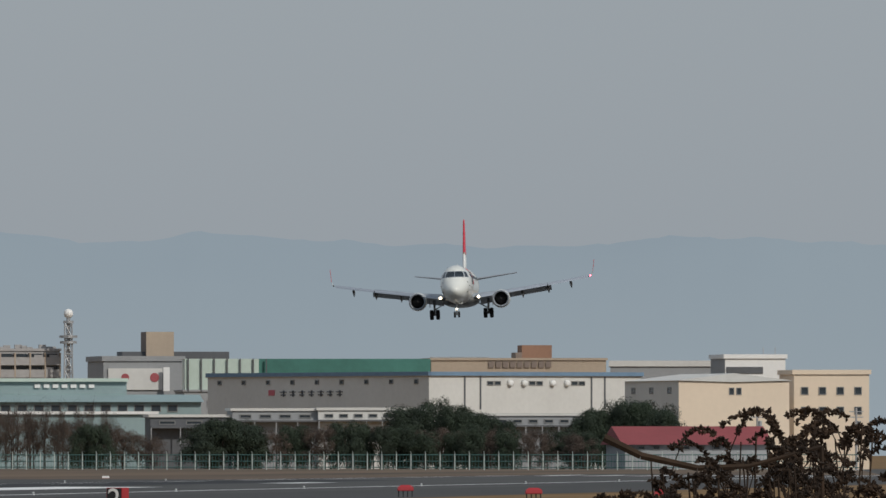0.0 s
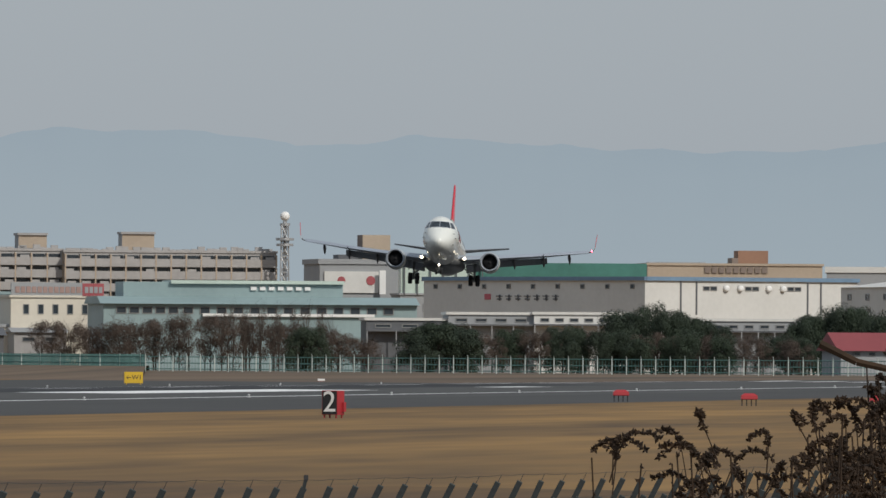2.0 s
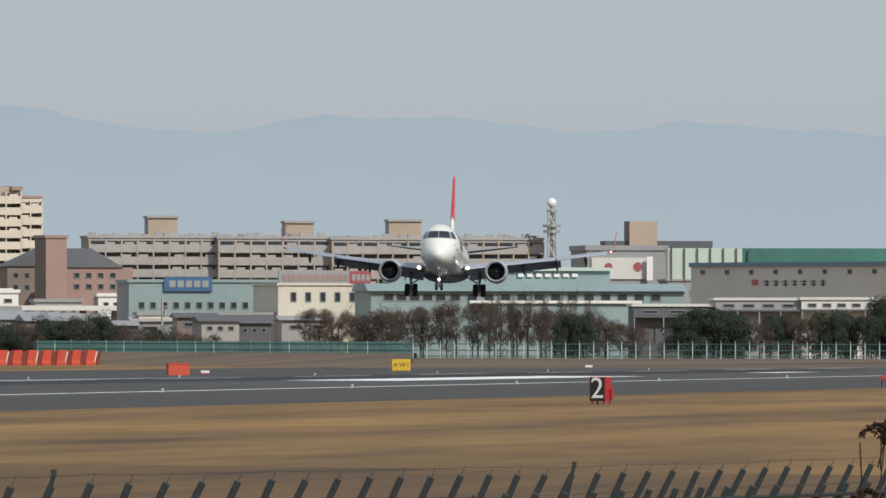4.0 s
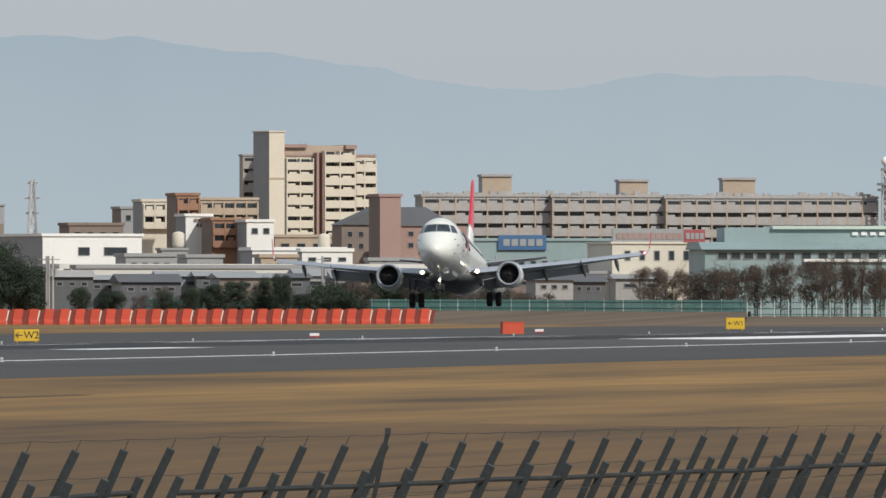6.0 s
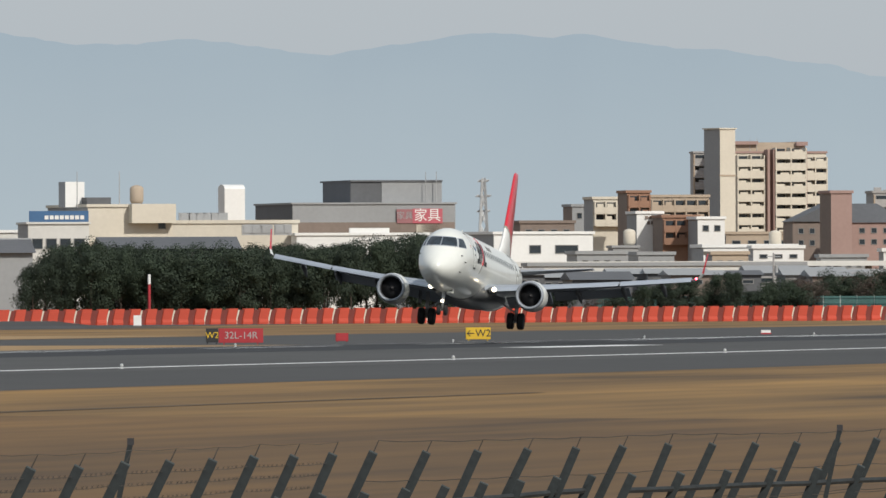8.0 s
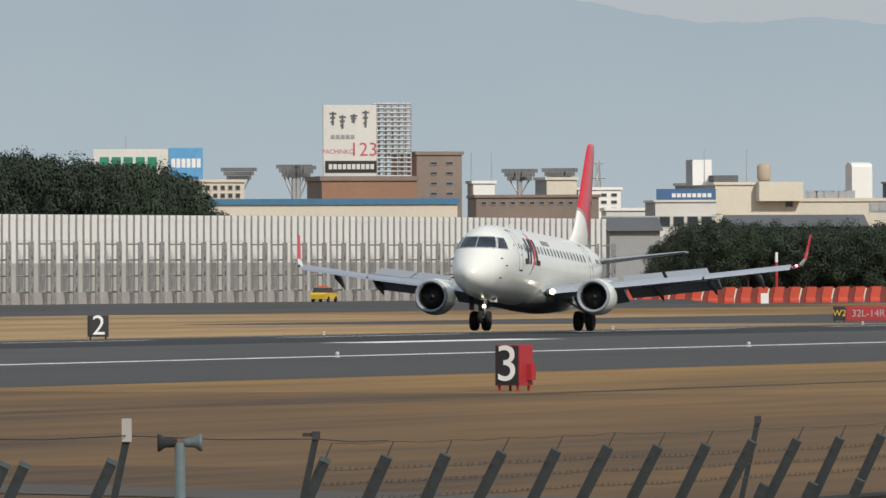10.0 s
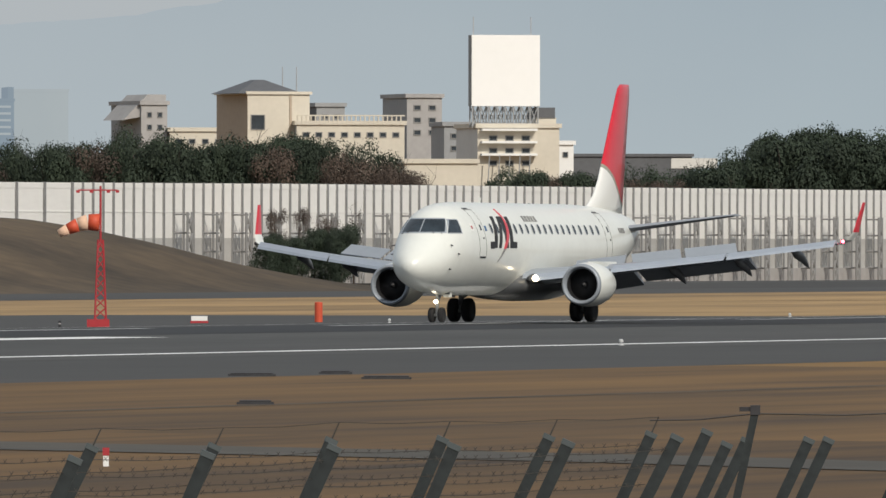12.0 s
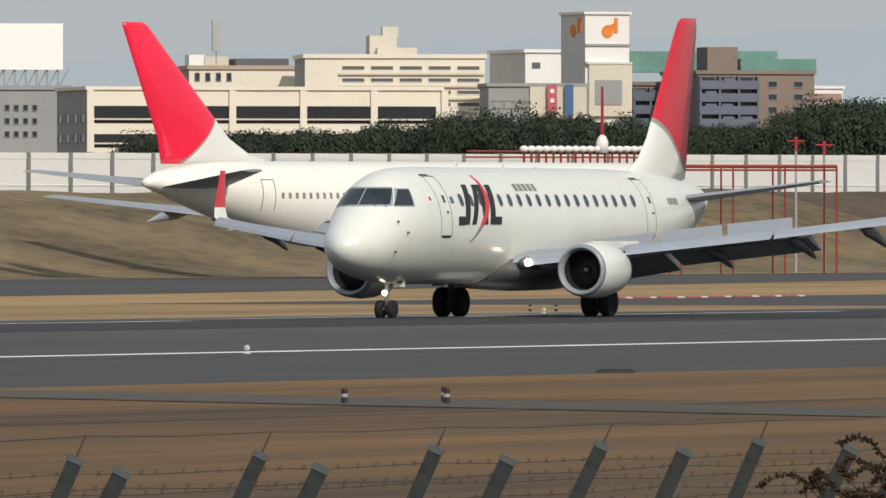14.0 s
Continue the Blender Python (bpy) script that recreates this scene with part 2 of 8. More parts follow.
def lane(name, d0, d1, y0, y1, material, label, dz):
    """A lane that follows the ground's cross fall."""
    bm = bmesh.new()
    ds = [d0] + [d for d, _ in PROFILE if d0 < d < d1] + [d1]
    n = max(1, int((y1 - y0) / 40))
    vs = [[bm.verts.new((-d, y0 + (y1 - y0) * i / n, ground_z(d) + dz)) for d in ds] for i in range(n + 1)]
    for a, b in zip(vs, vs[1:]):
        for i in range(len(ds) - 1):
            bm.faces.new((a[i], b[i], b[i + 1], a[i + 1]))
    return tagged(obj(name, bm, material), label, kind="structure")


def skew_lane(name, rows, material, label, dz):
    """A lane whose edges shift along the way: rows of (place along, near edge, far edge)."""
    bm = bmesh.new()
    ys = np.linspace(rows[0][0], rows[-1][0], 60)
    cut = [[float(np.interp(y, [r[0] for r in rows], [r[i] for r in rows])) for i in (1, 2)] for y in ys]
    vs = [[bm.verts.new((-d, y, ground_z(d) + dz)) for d in np.linspace(a, b, 9)] for y, (a, b) in zip(ys, cut)]
    for a, b in zip(vs, vs[1:]):
        for i in range(8):
            bm.faces.new((a[i], b[i], b[i + 1], a[i + 1]))
    return tagged(obj(name, bm, material), label, kind="structure")


def cross_road():
    """A narrow road that crosses the grass from the fence towards the runway."""
    bm = bmesh.new()
    rows = []
    for i in range(25):
        d = 30 + 86 * i / 24
        y = 189 + 0.40 * (d - 30)
        rows.append([bm.verts.new((-d, y + q, ground_z(d) + 0.02)) for q in (-3.2, 3.2)])
    for a, b in zip(rows, rows[1:]):
        bm.faces.new((a[0], a[1], b[1], b[0]))
    tagged(obj("service_road", bm, WORN), "narrow worn asphalt service road across the grass", kind="structure")


ground()
lane("runway_shoulder", 115.5, 214, -300, 1760, SHOULDER, "dark asphalt shoulder along the runway", 0.006)
lane("runway", 134.5, 209, -300, 1700, ASPHALT, "grey asphalt runway with painted lines", 0.012)
lane("rubber_band", 164.5, 192, -300, 1150, RUBBER_BAND, "rubber-blackened touchdown lane of the runway", 0.018)
skew_lane("taxiway", ((-300, 268, 350), (540, 281, 360), (780, 322, 368), (1000, 332, 380), (1300, 335, 384)), SHOULDER, "grey asphalt taxiway beyond the runway", 0.02)
lane("far_verge", 214, 345, -300, 860, VERGE, "pale straw verge between runway and taxiway", 0.006)
lane("exit_lane", 210, 255, 515, 655, SHOULDER, "grey asphalt exit lane off the runway", 0.01)
lane("exit_apron", 210, 266, 855, 1500, SHOULDER, "broad grey asphalt exit between runway and taxiway", 0.01)
lane("island_verge", 268, 340, 860, 1050, VERGE, "pale straw island in the taxiway", 0.018)
lane("far_verge_strip", 367, 373, -300, 900, VERGE, "pale straw strip beyond the taxiway", 0.026)
lane("apron_road", 350, 374, -300, 1500, SHOULDER, "dark asphalt lane below the bank", 0.012)
lane("near_verge", 30, 115.5, -300, 225, DARK_GRASS, "brown trodden winter grass near the fence", 0.006)
lane("middle_verge", 30, 115.5, 225, 345, MID_GRASS, "ochre-brown winter grass of the airfield", 0.006)
cross_road()
lane("drain_cover", 97, 97.7, -200, 420, BERM, "narrow drain strip in the grass", 0.012)


def near_edge(y):
    """Where the near edge line runs, beside the camera's line."""
    return float(np.interp(y, (300, 420, 630, 750, 920), (136.8, 138.3, 139.8, 141.2, 142.8)))


def markings():
    bm = bmesh.new()

    def rect(d0, d1, y0, y1):
        n = max(1, int((y1 - y0) / 50))
        for i in range(n):
            a, b = y0 + (y1 - y0) * i / n, y0 + (y1 - y0) * (i + 1) / n
            bm.faces.new([bm.verts.new((-d, y, ground_z(d) + 0.026)) for d, y in ((d0, a), (d0, b), (d1, b), (d1, a))])
    for i in range(40):
        y = -300 + 50 * i
        bm.faces.new([bm.verts.new((-d, q, ground_z(d) + 0.026)) for d, q in ((near_edge(y), y), (near_edge(y + 50), y + 50), (near_edge(y + 50) + 0.95, y + 50), (near_edge(y) + 0.95, y))])
    rect(207.6, 208.5, -300, 1690)
    for k in range(-6, 22):
        rect(175.6, 176.5, 381 + 50 * k, 411 + 50 * k)
    for d in (156, 189):
        rect(d, d + 8, 862, 965)
    for y in (391, 542, 692):
        rect(159.8, 162.6, y, y + 29.5)
        rect(189.4, 192.2, y, y + 29.5)
    for d in (160, 187):
        rect(d, d + 3, 1055, 1080)
    for k in range(12):
        d = 148 + k * 4.7 + (2.5 if k > 5 else 0)
        rect(d, d + 1.9, 1300, 1330)
    for y in (1420, 1500, 1580):
        for k in range(3):
            rect(165 + k * 8, 168 + k * 8, y, y + 28)
    tagged(obj("runway_marking", bm, PAINT), "worn white painted runway lines and bars", kind="structure")


markings()

# ---- the aircraft ----
def airliner(name, label, sec, gear_s, paint):
    """The hull of an airliner. sec: rows of (distance behind the nose, half width, bottom, top)."""
    root = empty(name, Matrix(), label, "airliner")
    S = [r[0] for r in sec]

    def at(s):
        """Half width, bottom and top at a station, eased between the rows."""
        j = max(0, min(len(S) - 2, int(np.searchsorted(S, s)) - 1))
        h = S[j + 1] - S[j]
        t = max(0.0, min(1.0, (s - S[j]) / h))
        got = []
        for i in (1, 2, 3):
            def slope(k):
                if k == 0:
                    return 2.2 * (sec[1][i] - sec[0][i]) / (S[1] - S[0])
                if k == len(S) - 1:
                    return (sec[k][i] - sec[k - 1][i]) / (S[k] - S[k - 1])
                p, q = (sec[k][i] - sec[k - 1][i]) / (S[k] - S[k - 1]), (sec[k + 1][i] - sec[k][i]) / (S[k + 1] - S[k])
                return 0.0 if p * q <= 0 else 2 * p * q / (p + q)
            a, b = sec[j][i], sec[j + 1][i]
            got.append(a * (1 + 2 * t) * (1 - t) ** 2 + h * slope(j) * t * (1 - t) ** 2 + b * t * t * (3 - 2 * t) + h * slope(j + 1) * t * t * (t - 1))
        return got

    def skin(s, phi, off=0.0):
        w, b, t = at(s)
        c, h = (b + t) / 2, (t - b) / 2
        a = radians(phi)
        nrm = Vector((math.cos(a) / max(w, 0.05), 0, math.sin(a) / max(h, 0.05))).normalized()
        return Vector((w * math.cos(a), s - gear_s, c + h * math.sin(a))) + nrm * off

    def angle(s, z):
        w, b, t = at(s)
        return math.degrees(math.asin(max(-1, min(1, (z - (b + t) / 2) / ((t - b) / 2)))))

    bm = bmesh.new()
    st = sorted(set(list(np.linspace(S[0], S[1], 3)) + [x for a, b in zip(S, S[1:]) for x in np.linspace(a, b, 5)]))
    loft(bm, [[skin(s, i * 360 / 40) for i in range(40)] for s in st])
    part("fuselage", bm, paint, root, smooth=True)

    def patch(nm, corners, material, n=4, mm=3, off=0.012, lab="", side=1, thick=0.01):
        """A panel on the hull between four corners (s, angle)."""
        b2 = bmesh.new()
        a, b, c, d = [Vector((0, 0))] * 4 if callable(corners) else [Vector(x) for x in corners]
        top, low = [], []
        for i in range(n + 1):
            for lst, o in ((top, off), (low, off - thick - 0.02)):
                rowv = []
                for j in range(mm + 1):
                    u, v = i / n, j / mm
                    p = Vector(corners(u, v)) if callable(corners) else a * (1 - u) * (1 - v) + b * u * (1 - v) + c * u * v + d * (1 - u) * v
                    q = skin(p.x, p.y, o)
                    rowv.append(b2.verts.new((q.x * side, q.y, q.z)))
                lst.append(rowv)
        for i in range(n):
            for j in range(mm):
                f = (top[i][j], top[i + 1][j], top[i + 1][j + 1], top[i][j + 1])
                b2.faces.new(f)
        edge = [(i, 0) for i in range(n + 1)] + [(n, j) for j in range(1, mm + 1)] + [(i, mm) for i in range(n - 1, -1, -1)] + [(0, j) for j in range(mm - 1, 0, -1)]
        for (i, j), (p, q) in zip(edge, edge[1:] + edge[:1]):
            b2.faces.new((top[i][j], low[i][j], low[p][q], top[p][q]))
        bmesh.ops.recalc_face_normals(b2, faces=b2.faces)
        return part(nm, b2, material, root, lab, smooth=False)

    def zpatch(nm, s0, s1, z0, z1, material, lean=0.0, **kw):
        """The same between two stations and two heights; lean shifts the upper edge aft."""
        return patch(nm, [(s0, angle(s0, z0)), (s1, angle(s1, z0)), (s1 + lean, angle(s1, z1)), (s0 + lean, angle(s0, z1))], material, **kw)

    return root, skin, angle, patch, zpatch


def foil(le, chord, thick, z, n=9):
    """An aerofoil ring: points (y, z) round the section, from the leading edge."""
    pts = []
    for i in range(n):
        x = (1 - math.cos(math.pi * i / (n - 1))) / 2
        pts.append((le + chord * x, z + thick * chord * (2.6 * math.sqrt(x) * (1 - x) * 0.62 + 0.02)))
    for i in range(n - 2, 0, -1):
        x = (1 - math.cos(math.pi * i / (n - 1))) / 2
        pts.append((le + chord * x, z - thick * chord * (2.6 * math.sqrt(x) * (1 - x) * 0.38 + 0.02)))
    return pts


def fin_ring(le, c):
    """An upright section: (station, half-thickness share) round it."""
    q = ((0.0, 0.0), (0.02, 0.3), (0.06, 0.55), (0.14, 0.8), (0.25, 0.95), (0.38, 1.0), (0.55, 0.84), (0.75, 0.52), (1.0, 0.08))
    return [(le + c * a, b) for a, b in q] + [(le + c * a, -b) for a, b in q[:0:-1]]


def wing_mesh(rows, side):
    bm = bmesh.new()
    loft(bm, [[(side * x, y, z) for y, z in foil(le, ch, th, zz)] for x, le, ch, th, zz in rows])
    bmesh.ops.recalc_face_normals(bm, faces=bm.faces)
    return bm


def wheel_mesh(r, w):
    bm = bmesh.new()
    lathe(bm, [(-w / 2, r * 0.55), (-w / 2, r * 0.86), (-w * 0.36, r * 0.97), (0, r), (w * 0.36, r * 0.97), (w / 2, r * 0.86), (w / 2, r * 0.55)], "X", 20)
    return bm


def hub_mesh(r, w):
    bm = bmesh.new()
    lathe(bm, [(-w / 2 - 0.01, r * 0.2), (-w / 2 - 0.012, r * 0.5), (w / 2 + 0.012, r * 0.5), (w / 2 + 0.01, r * 0.2)], "X", 16)
    return bm


def tail_livery(name, y0, z0, y1, z1, bulge, red=(0.60, 0.012, 0.03)):
    """White below, red above a curved line from (y0, z0) to (y1, z1), with a thin grey border."""
    m = mat(name, red, 0.3, 0, 0.08, 0.3, 2, coat=0.3)
    n, l = m.node_tree.nodes, m.node_tree.links
    b = n["Principled BSDF"]
    paint = b.inputs["Base Color"].links[0].from_socket
    tc, sp = n.new("ShaderNodeTexCoord"), n.new("ShaderNodeSeparateXYZ")
    l.new(tc.outputs["Object"], sp.inputs[0])

    def math_node(op, a, c, d=None):
        q = n.new("ShaderNodeMath")
        q.operation = op
        for i, v in enumerate((a, c, d)):
            if v is None:
                continue
            if isinstance(v, (int, float)):
                q.inputs[i].default_value = v
            else:
                l.new(v, q.inputs[i])
        return q.outputs[0]
    u = math_node("DIVIDE", math_node("SUBTRACT", sp.outputs[1], y0), y1 - y0)
    line = math_node("MULTIPLY_ADD", u, z1 - z0, z0)
    bow = math_node("MULTIPLY", math_node("MULTIPLY", u, math_node("SUBTRACT", 1.0, u)), bulge)
    dist = math_node("SUBTRACT", sp.outputs[2], math_node("ADD", line, bow))
    ramp = n.new("ShaderNodeValToRGB")
    ramp.color_ramp.interpolation = "CONSTANT"
    ramp.color_ramp.elements[0].position, ramp.color_ramp.elements[0].color = 0.0, (0, 0, 0, 1)
    ramp.color_ramp.elements[1].position, ramp.color_ramp.elements[1].color = 0.5, (1, 1, 1, 1)
    l.new(math_node("ADD", dist, 0.5), ramp.inputs[0])
    mx = n.new("ShaderNodeMix")
    mx.data_type = "RGBA"
    mx.inputs[6].default_value = (0.78, 0.78, 0.75, 1)
    l.new(ramp.outputs[0], mx.inputs[0])
    l.new(paint, mx.inputs[7])
    edge = n.new("ShaderNodeMix")
    edge.data_type = "RGBA"
    edge.inputs[7].default_value = (0.30, 0.30, 0.24, 1)
    near = math_node("LESS_THAN", math_node("ABSOLUTE", dist, 0.0), 0.09)
    l.new(near, edge.inputs[0])
    l.new(mx.outputs[2], edge.inputs[6])
    l.new(edge.outputs[2], b.inputs["Base Color"])
    return m


GEAR_S = 14.2
JET_SEC = [(0, 0.02, 2.2, 2.26), (0.08, 0.26, 1.98, 2.47), (0.25, 0.47, 1.8, 2.67), (0.55, 0.72, 1.62, 2.92), (0.95, 0.93, 1.46, 3.2), (1.45, 1.12, 1.33, 3.55), (2.1, 1.29, 1.22, 4.08), (2.7, 1.39, 1.15, 4.44), (3.5, 1.47, 1.1, 4.67), (4.5, 1.505, 1.08, 4.75),
           (6, 1.51, 1.08, 4.77), (19.5, 1.51, 1.08, 4.77), (21.5, 1.47, 1.3, 4.74), (23.5, 1.34, 1.72, 4.67), (25.2, 1.1, 2.2, 4.54), (26.8, 0.78, 2.75, 4.38), (27.8, 0.5, 3.15, 4.22), (28.5, 0.22, 3.45, 4.0)]


def regional_jet():
    root, skin, angle, patch, zpatch = airliner("regional_jet", "white twin-engine regional jet with red tail, gear down", JET_SEC, GEAR_S, SKIN_WHITE)
    G = GEAR_S
    # cockpit glazing: level sills, leaning posts
    def crown(z):
        """The station where the top line reaches a height."""
        q = np.linspace(0.2, 4.0, 400)
        return float(np.interp(z, [skin(x, 90).z for x in q], q))

    def screen(e0, e1, z0, z1, inner=0.03):
        def at_uv(u, v):
            z = z0 + (z1 - z0) * v
            c, e = crown(z), e0 + (e1 - e0) * v
            st = c + (e - c) * (inner + (1 - inner) * u) ** 2
            return st, angle(st, z)
        return at_uv

    def side(a0, a1, b0, b1, z0, z1):
        def at_uv(u, v):
            st = (a0 + (a1 - a0) * u) * (1 - v) + (b0 + (b1 - b0) * u) * v
            return st, angle(st, z0 + (z1 - z0) * v)
        return at_uv

    def oval(s0, z0, w, h):
        """A rounded pane on the hull side, with a thin rim."""
        for sd, rim in ((1, 0), (1, 1), (-1, 0), (-1, 1)):
            b2 = bmesh.new()
            k = 1.25 if rim else 1.0
            pts = []
            for i in range(12):
                a = i * math.tau / 12
                c, d = math.cos(a), math.sin(a)
                q = (abs(c) ** 3 + abs(d) ** 3) ** (-1 / 3)
                z = z0 + d * q * h / 2 * (1.12 if rim else 1)
                st = s0 + c * q * w / 2 * k
                p = skin(st, angle(st, z), 0.006 if rim else 0.014)
                pts.append(b2.verts.new((p.x * sd, p.y, p.z)))
            f = b2.faces.new(pts if sd < 0 else pts[::-1])
            b2.normal_update()
            if f.normal.x * sd < 0:
                f.normal_flip()
            part("window_rim" if rim else "cabin_window", b2, WING_GREY if rim else GLASS, root)

    for sd in (1, -1):
        patch("windscreen_pane", screen(1.93, 2.44, 3.57, 4.07), COCKPIT, n=8, mm=5, side=sd)
        patch("windscreen_frame", screen(1.98, 2.5, 3.52, 4.12, 0.0), WING_GREY, n=8, mm=5, off=0.004, side=sd)
        patch("cockpit_side_pane", side(2.04, 2.84, 2.56, 3.0, 3.54, 4.04), COCKPIT, n=6, mm=5, side=sd)
        patch("cockpit_side_frame", side(2.0, 2.9, 2.5, 3.06, 3.5, 4.08), WING_GREY, n=6, mm=5, off=0.004, side=sd)
        for z, s0 in ((3.49, 1.55), (3.47, 1.75)):
            p, q = skin(s0, angle(s0, z), 0.03), skin(s0 + 0.2, angle(s0 + 0.2, z + 0.2), 0.03)
            bm = bmesh.new()
            tube(bm, (sd * p.x, p.y, p.z), (sd * q.x * 0.8, q.y, q.z), 0.012, n=5)
            part("wiper", bm, BLACK, root)
    # cabin windows and doors
    for i in range(19):
        oval(6.23 + i * 0.75, 3.72, 0.25, 0.37)
    for sd in (1, -1):
        for s0, s1, z0, z1 in ((4.45, 5.25, 2.57, 4.45), (20.6, 21.35, 2.57, 4.4)):
            w = 0.022
            for a, b, c, d in ((s0, s0 + w, z0, z1), (s1, s1 + w, z0, z1), (s0, s1 + w, z0, z0 + w), (s0, s1 + w, z1, z1 + w)):
                zpatch("door_seam", a, b, c, d, FRAMEGREY, n=2, mm=6, side=sd)
            zpatch("door_step_mark", s0 + 0.1, s1 - 0.1, z0 - 0.03, z0 + 0.04, BLACK, n=2, mm=1, side=sd, off=0.016)
            zpatch("door_window", s0 + 0.42, s0 + 0.56, 3.64, 3.86, GLASS, n=1, mm=1, side=sd, off=0.016)
            zpatch("door_handle", s0 + 0.5, s0 + 0.62, 3.3, 3.36, DARKMETAL, n=1, mm=1, side=sd, off=0.016)
            zpatch("door_top_mark", s0 - 0.05, s0 + 0.5, z1 + 0.02, z1 + 0.07, DARKMETAL, n=2, mm=1, side=sd, off=0.016)
        # livery: dark slanted bars and a red arc, with a short grey line of bars behind
        for a, b, c, d, ln in ((6.2, 6.54, 2.95, 4.2, 0.6), (5.75, 6.2, 2.92, 3.2, 0.05), (6.76, 7.06, 2.95, 4.2, 0.82), (7.62, 7.97, 2.95, 4.2, 0.2), (8.15, 8.5, 2.95, 4.2, 0.42), (8.5, 9.0, 2.95, 3.2, 0.05)):
            zpatch("livery_bar", a, b, c, d, BLACK, lean=ln, n=2, mm=6, side=sd, off=0.02)
        for i in range(12):
            t0, t1 = i / 12, (i + 1) / 12

            def bow(t):
                return 6.68 + 3.29 * t - 1.81 * t * t
            z0, z1 = 2.4 + 2.1 * t0, 2.4 + 2.1 * t1
            w0, w1 = 0.07 + 0.24 * math.sin(math.pi * t0), 0.07 + 0.24 * math.sin(math.pi * t1)
            patch("livery_arc", [(bow(t0), angle(8, z0)), (bow(t0) + w0, angle(8, z0)), (bow(t1) + w1, angle(8, z1)), (bow(t1), angle(8, z1))], RED if i > 2 else FRAMEGREY, n=1, mm=1, side=sd, off=0.026)
        for i in range(5):
            zpatch("livery_letter_bar", 10.75 + i * 0.36, 10.99 + i * 0.36, 4.02, 4.24, FRAMEGREY, n=1, mm=1, side=sd, off=0.016)
        for i in range(4):
            zpatch("registration_bar", 22.7 + i * 0.24, 22.86 + i * 0.24, 3.62, 3.82, FRAMEGREY, n=1, mm=1, side=sd, off=0.016)
        zpatch("flag_ground", 3.82, 4.08, 3.6, 3.9, WHITE, n=1, mm=1, side=sd, off=0.014)
        zpatch("flag_disc", 3.89, 4.01, 3.69, 3.81, REDPAINT, n=1, mm=1, side=sd, off=0.02)
        zpatch("blue_disc", 5.42, 5.62, 3.62, 3.82, BLUESIGN, n=1, mm=1, side=sd, off=0.018)
    # belly fairing
    bm = bmesh.new()
    loft(bm, [[(w * math.cos(a), s - G, 1.52 + (hh if math.sin(a) < 0 else 0.75) * math.sin(a)) for a in [i * math.tau / 28 for i in range(28)]]
              for s, w, hh in ((9.3, 0.3, 0.4), (9.9, 1.1, 0.52), (10.8, 1.62, 0.62), (13, 1.78, 0.68), (15.5, 1.75, 0.66), (17, 1.4, 0.55), (18.6, 0.4, 0.4))])
    part("belly_fairing", bm, BELLY, root, "belly fairing, grey with painted underside shade", smooth=True)
    for sd in (1, -1):
        # wing
        wing = part("wing", wing_mesh([(1.2, 10.3 - G, 5.7, 0.12, 1.72), (1.7, 10.6 - G, 5.3, 0.12, 1.76), (4.4, 12.35 - G, 3.5, 0.11, 2.02), (8.5, 14.85 - G, 2.35, 0.10, 2.42), (12.35, 17.2 - G, 1.25, 0.09, 2.86)], sd), WING_GREY, root, smooth=False)
        WINGS.append((wing, sd))
        bm = bmesh.new()
        for xa, la, za, xb, lb, zb in ((1.75, 10.6, 1.76, 4.3, 12.28, 2.01), (4.42, 12.35, 2.02, 8.4, 14.78, 2.41), (8.5, 14.85, 2.42, 12.3, 17.15, 2.85)):
            # drooped slat ahead of the leading edge
            q = []
            for x, le, z in ((xa, la, za), (xb, lb, zb)):
                q.append([(sd * x, le - G + dy, z + dz) for dy, dz in ((-0.3, -0.13), (-0.2, -0.02), (0.12, 0.15), (0.12, 0.10), (-0.17, -0.09))])
            loft(bm, q)
        bmesh.ops.recalc_face_normals(bm, faces=bm.faces)
        part("slat", bm, SLAT, wing, "pale grey leading-edge slat")
        for xa, ya, za, xb, yb, zb, c in ((1.75, 15.75, 1.62, 4.3, 15.7, 1.92, 1.15), (4.5, 15.72, 1.93, 8.7, 17.15, 2.3, 0.85)):
            bm = bmesh.new()
            loft(bm, [[(sd * x, y - G + dy, z + dz) for dy, dz in ((-0.25, 0.02), (0.1, 0.1), (c, -c * 0.4), (c, -c * 0.45), (0.05, -0.1))] for x, y, z in ((xa, ya, za), (xb, yb, zb))])
            bmesh.ops.recalc_face_normals(bm, faces=bm.faces)
            part("flap", bm, WING_GREY, wing, "lowered grey flap")
        for x, y, z in ((5.9, 16.1, 1.98), (8.4, 17.0, 2.22), (10.6, 17.7, 2.5)):
            bm = bmesh.new()
            loft(bm, [[(sd * x + w * math.cos(a), y - G + s, z + dz + w * 1.5 * math.sin(a)) for a in [i * math.tau / 10 for i in range(10)]] for s, w, dz in ((-1.0, 0.02, 0.05), (-0.5, 0.12, -0.02), (0.2, 0.14, -0.12), (0.9, 0.09, -0.38), (1.25, 0.02, -0.55))])
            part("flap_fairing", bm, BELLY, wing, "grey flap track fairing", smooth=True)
        # winglet
        bm = bmesh.new()
        loft(bm, [[(sd * (x + t), y - G, z) for y, t in ((le, 0), (le + c * 0.3, 0.03), (le + c, 0), (le + c * 0.3, -0.03))] for x, le, c, z in ((12.3, 17.25, 1.22, 2.86), (12.62, 17.55, 1.0, 2.98), (12.8, 17.95, 0.8, 3.3))])
        bmesh.ops.recalc_face_normals(bm, faces=bm.faces)
        part("winglet_root", bm, SKIN_WHITE, wing, "white winglet root")
        bm = bmesh.new()
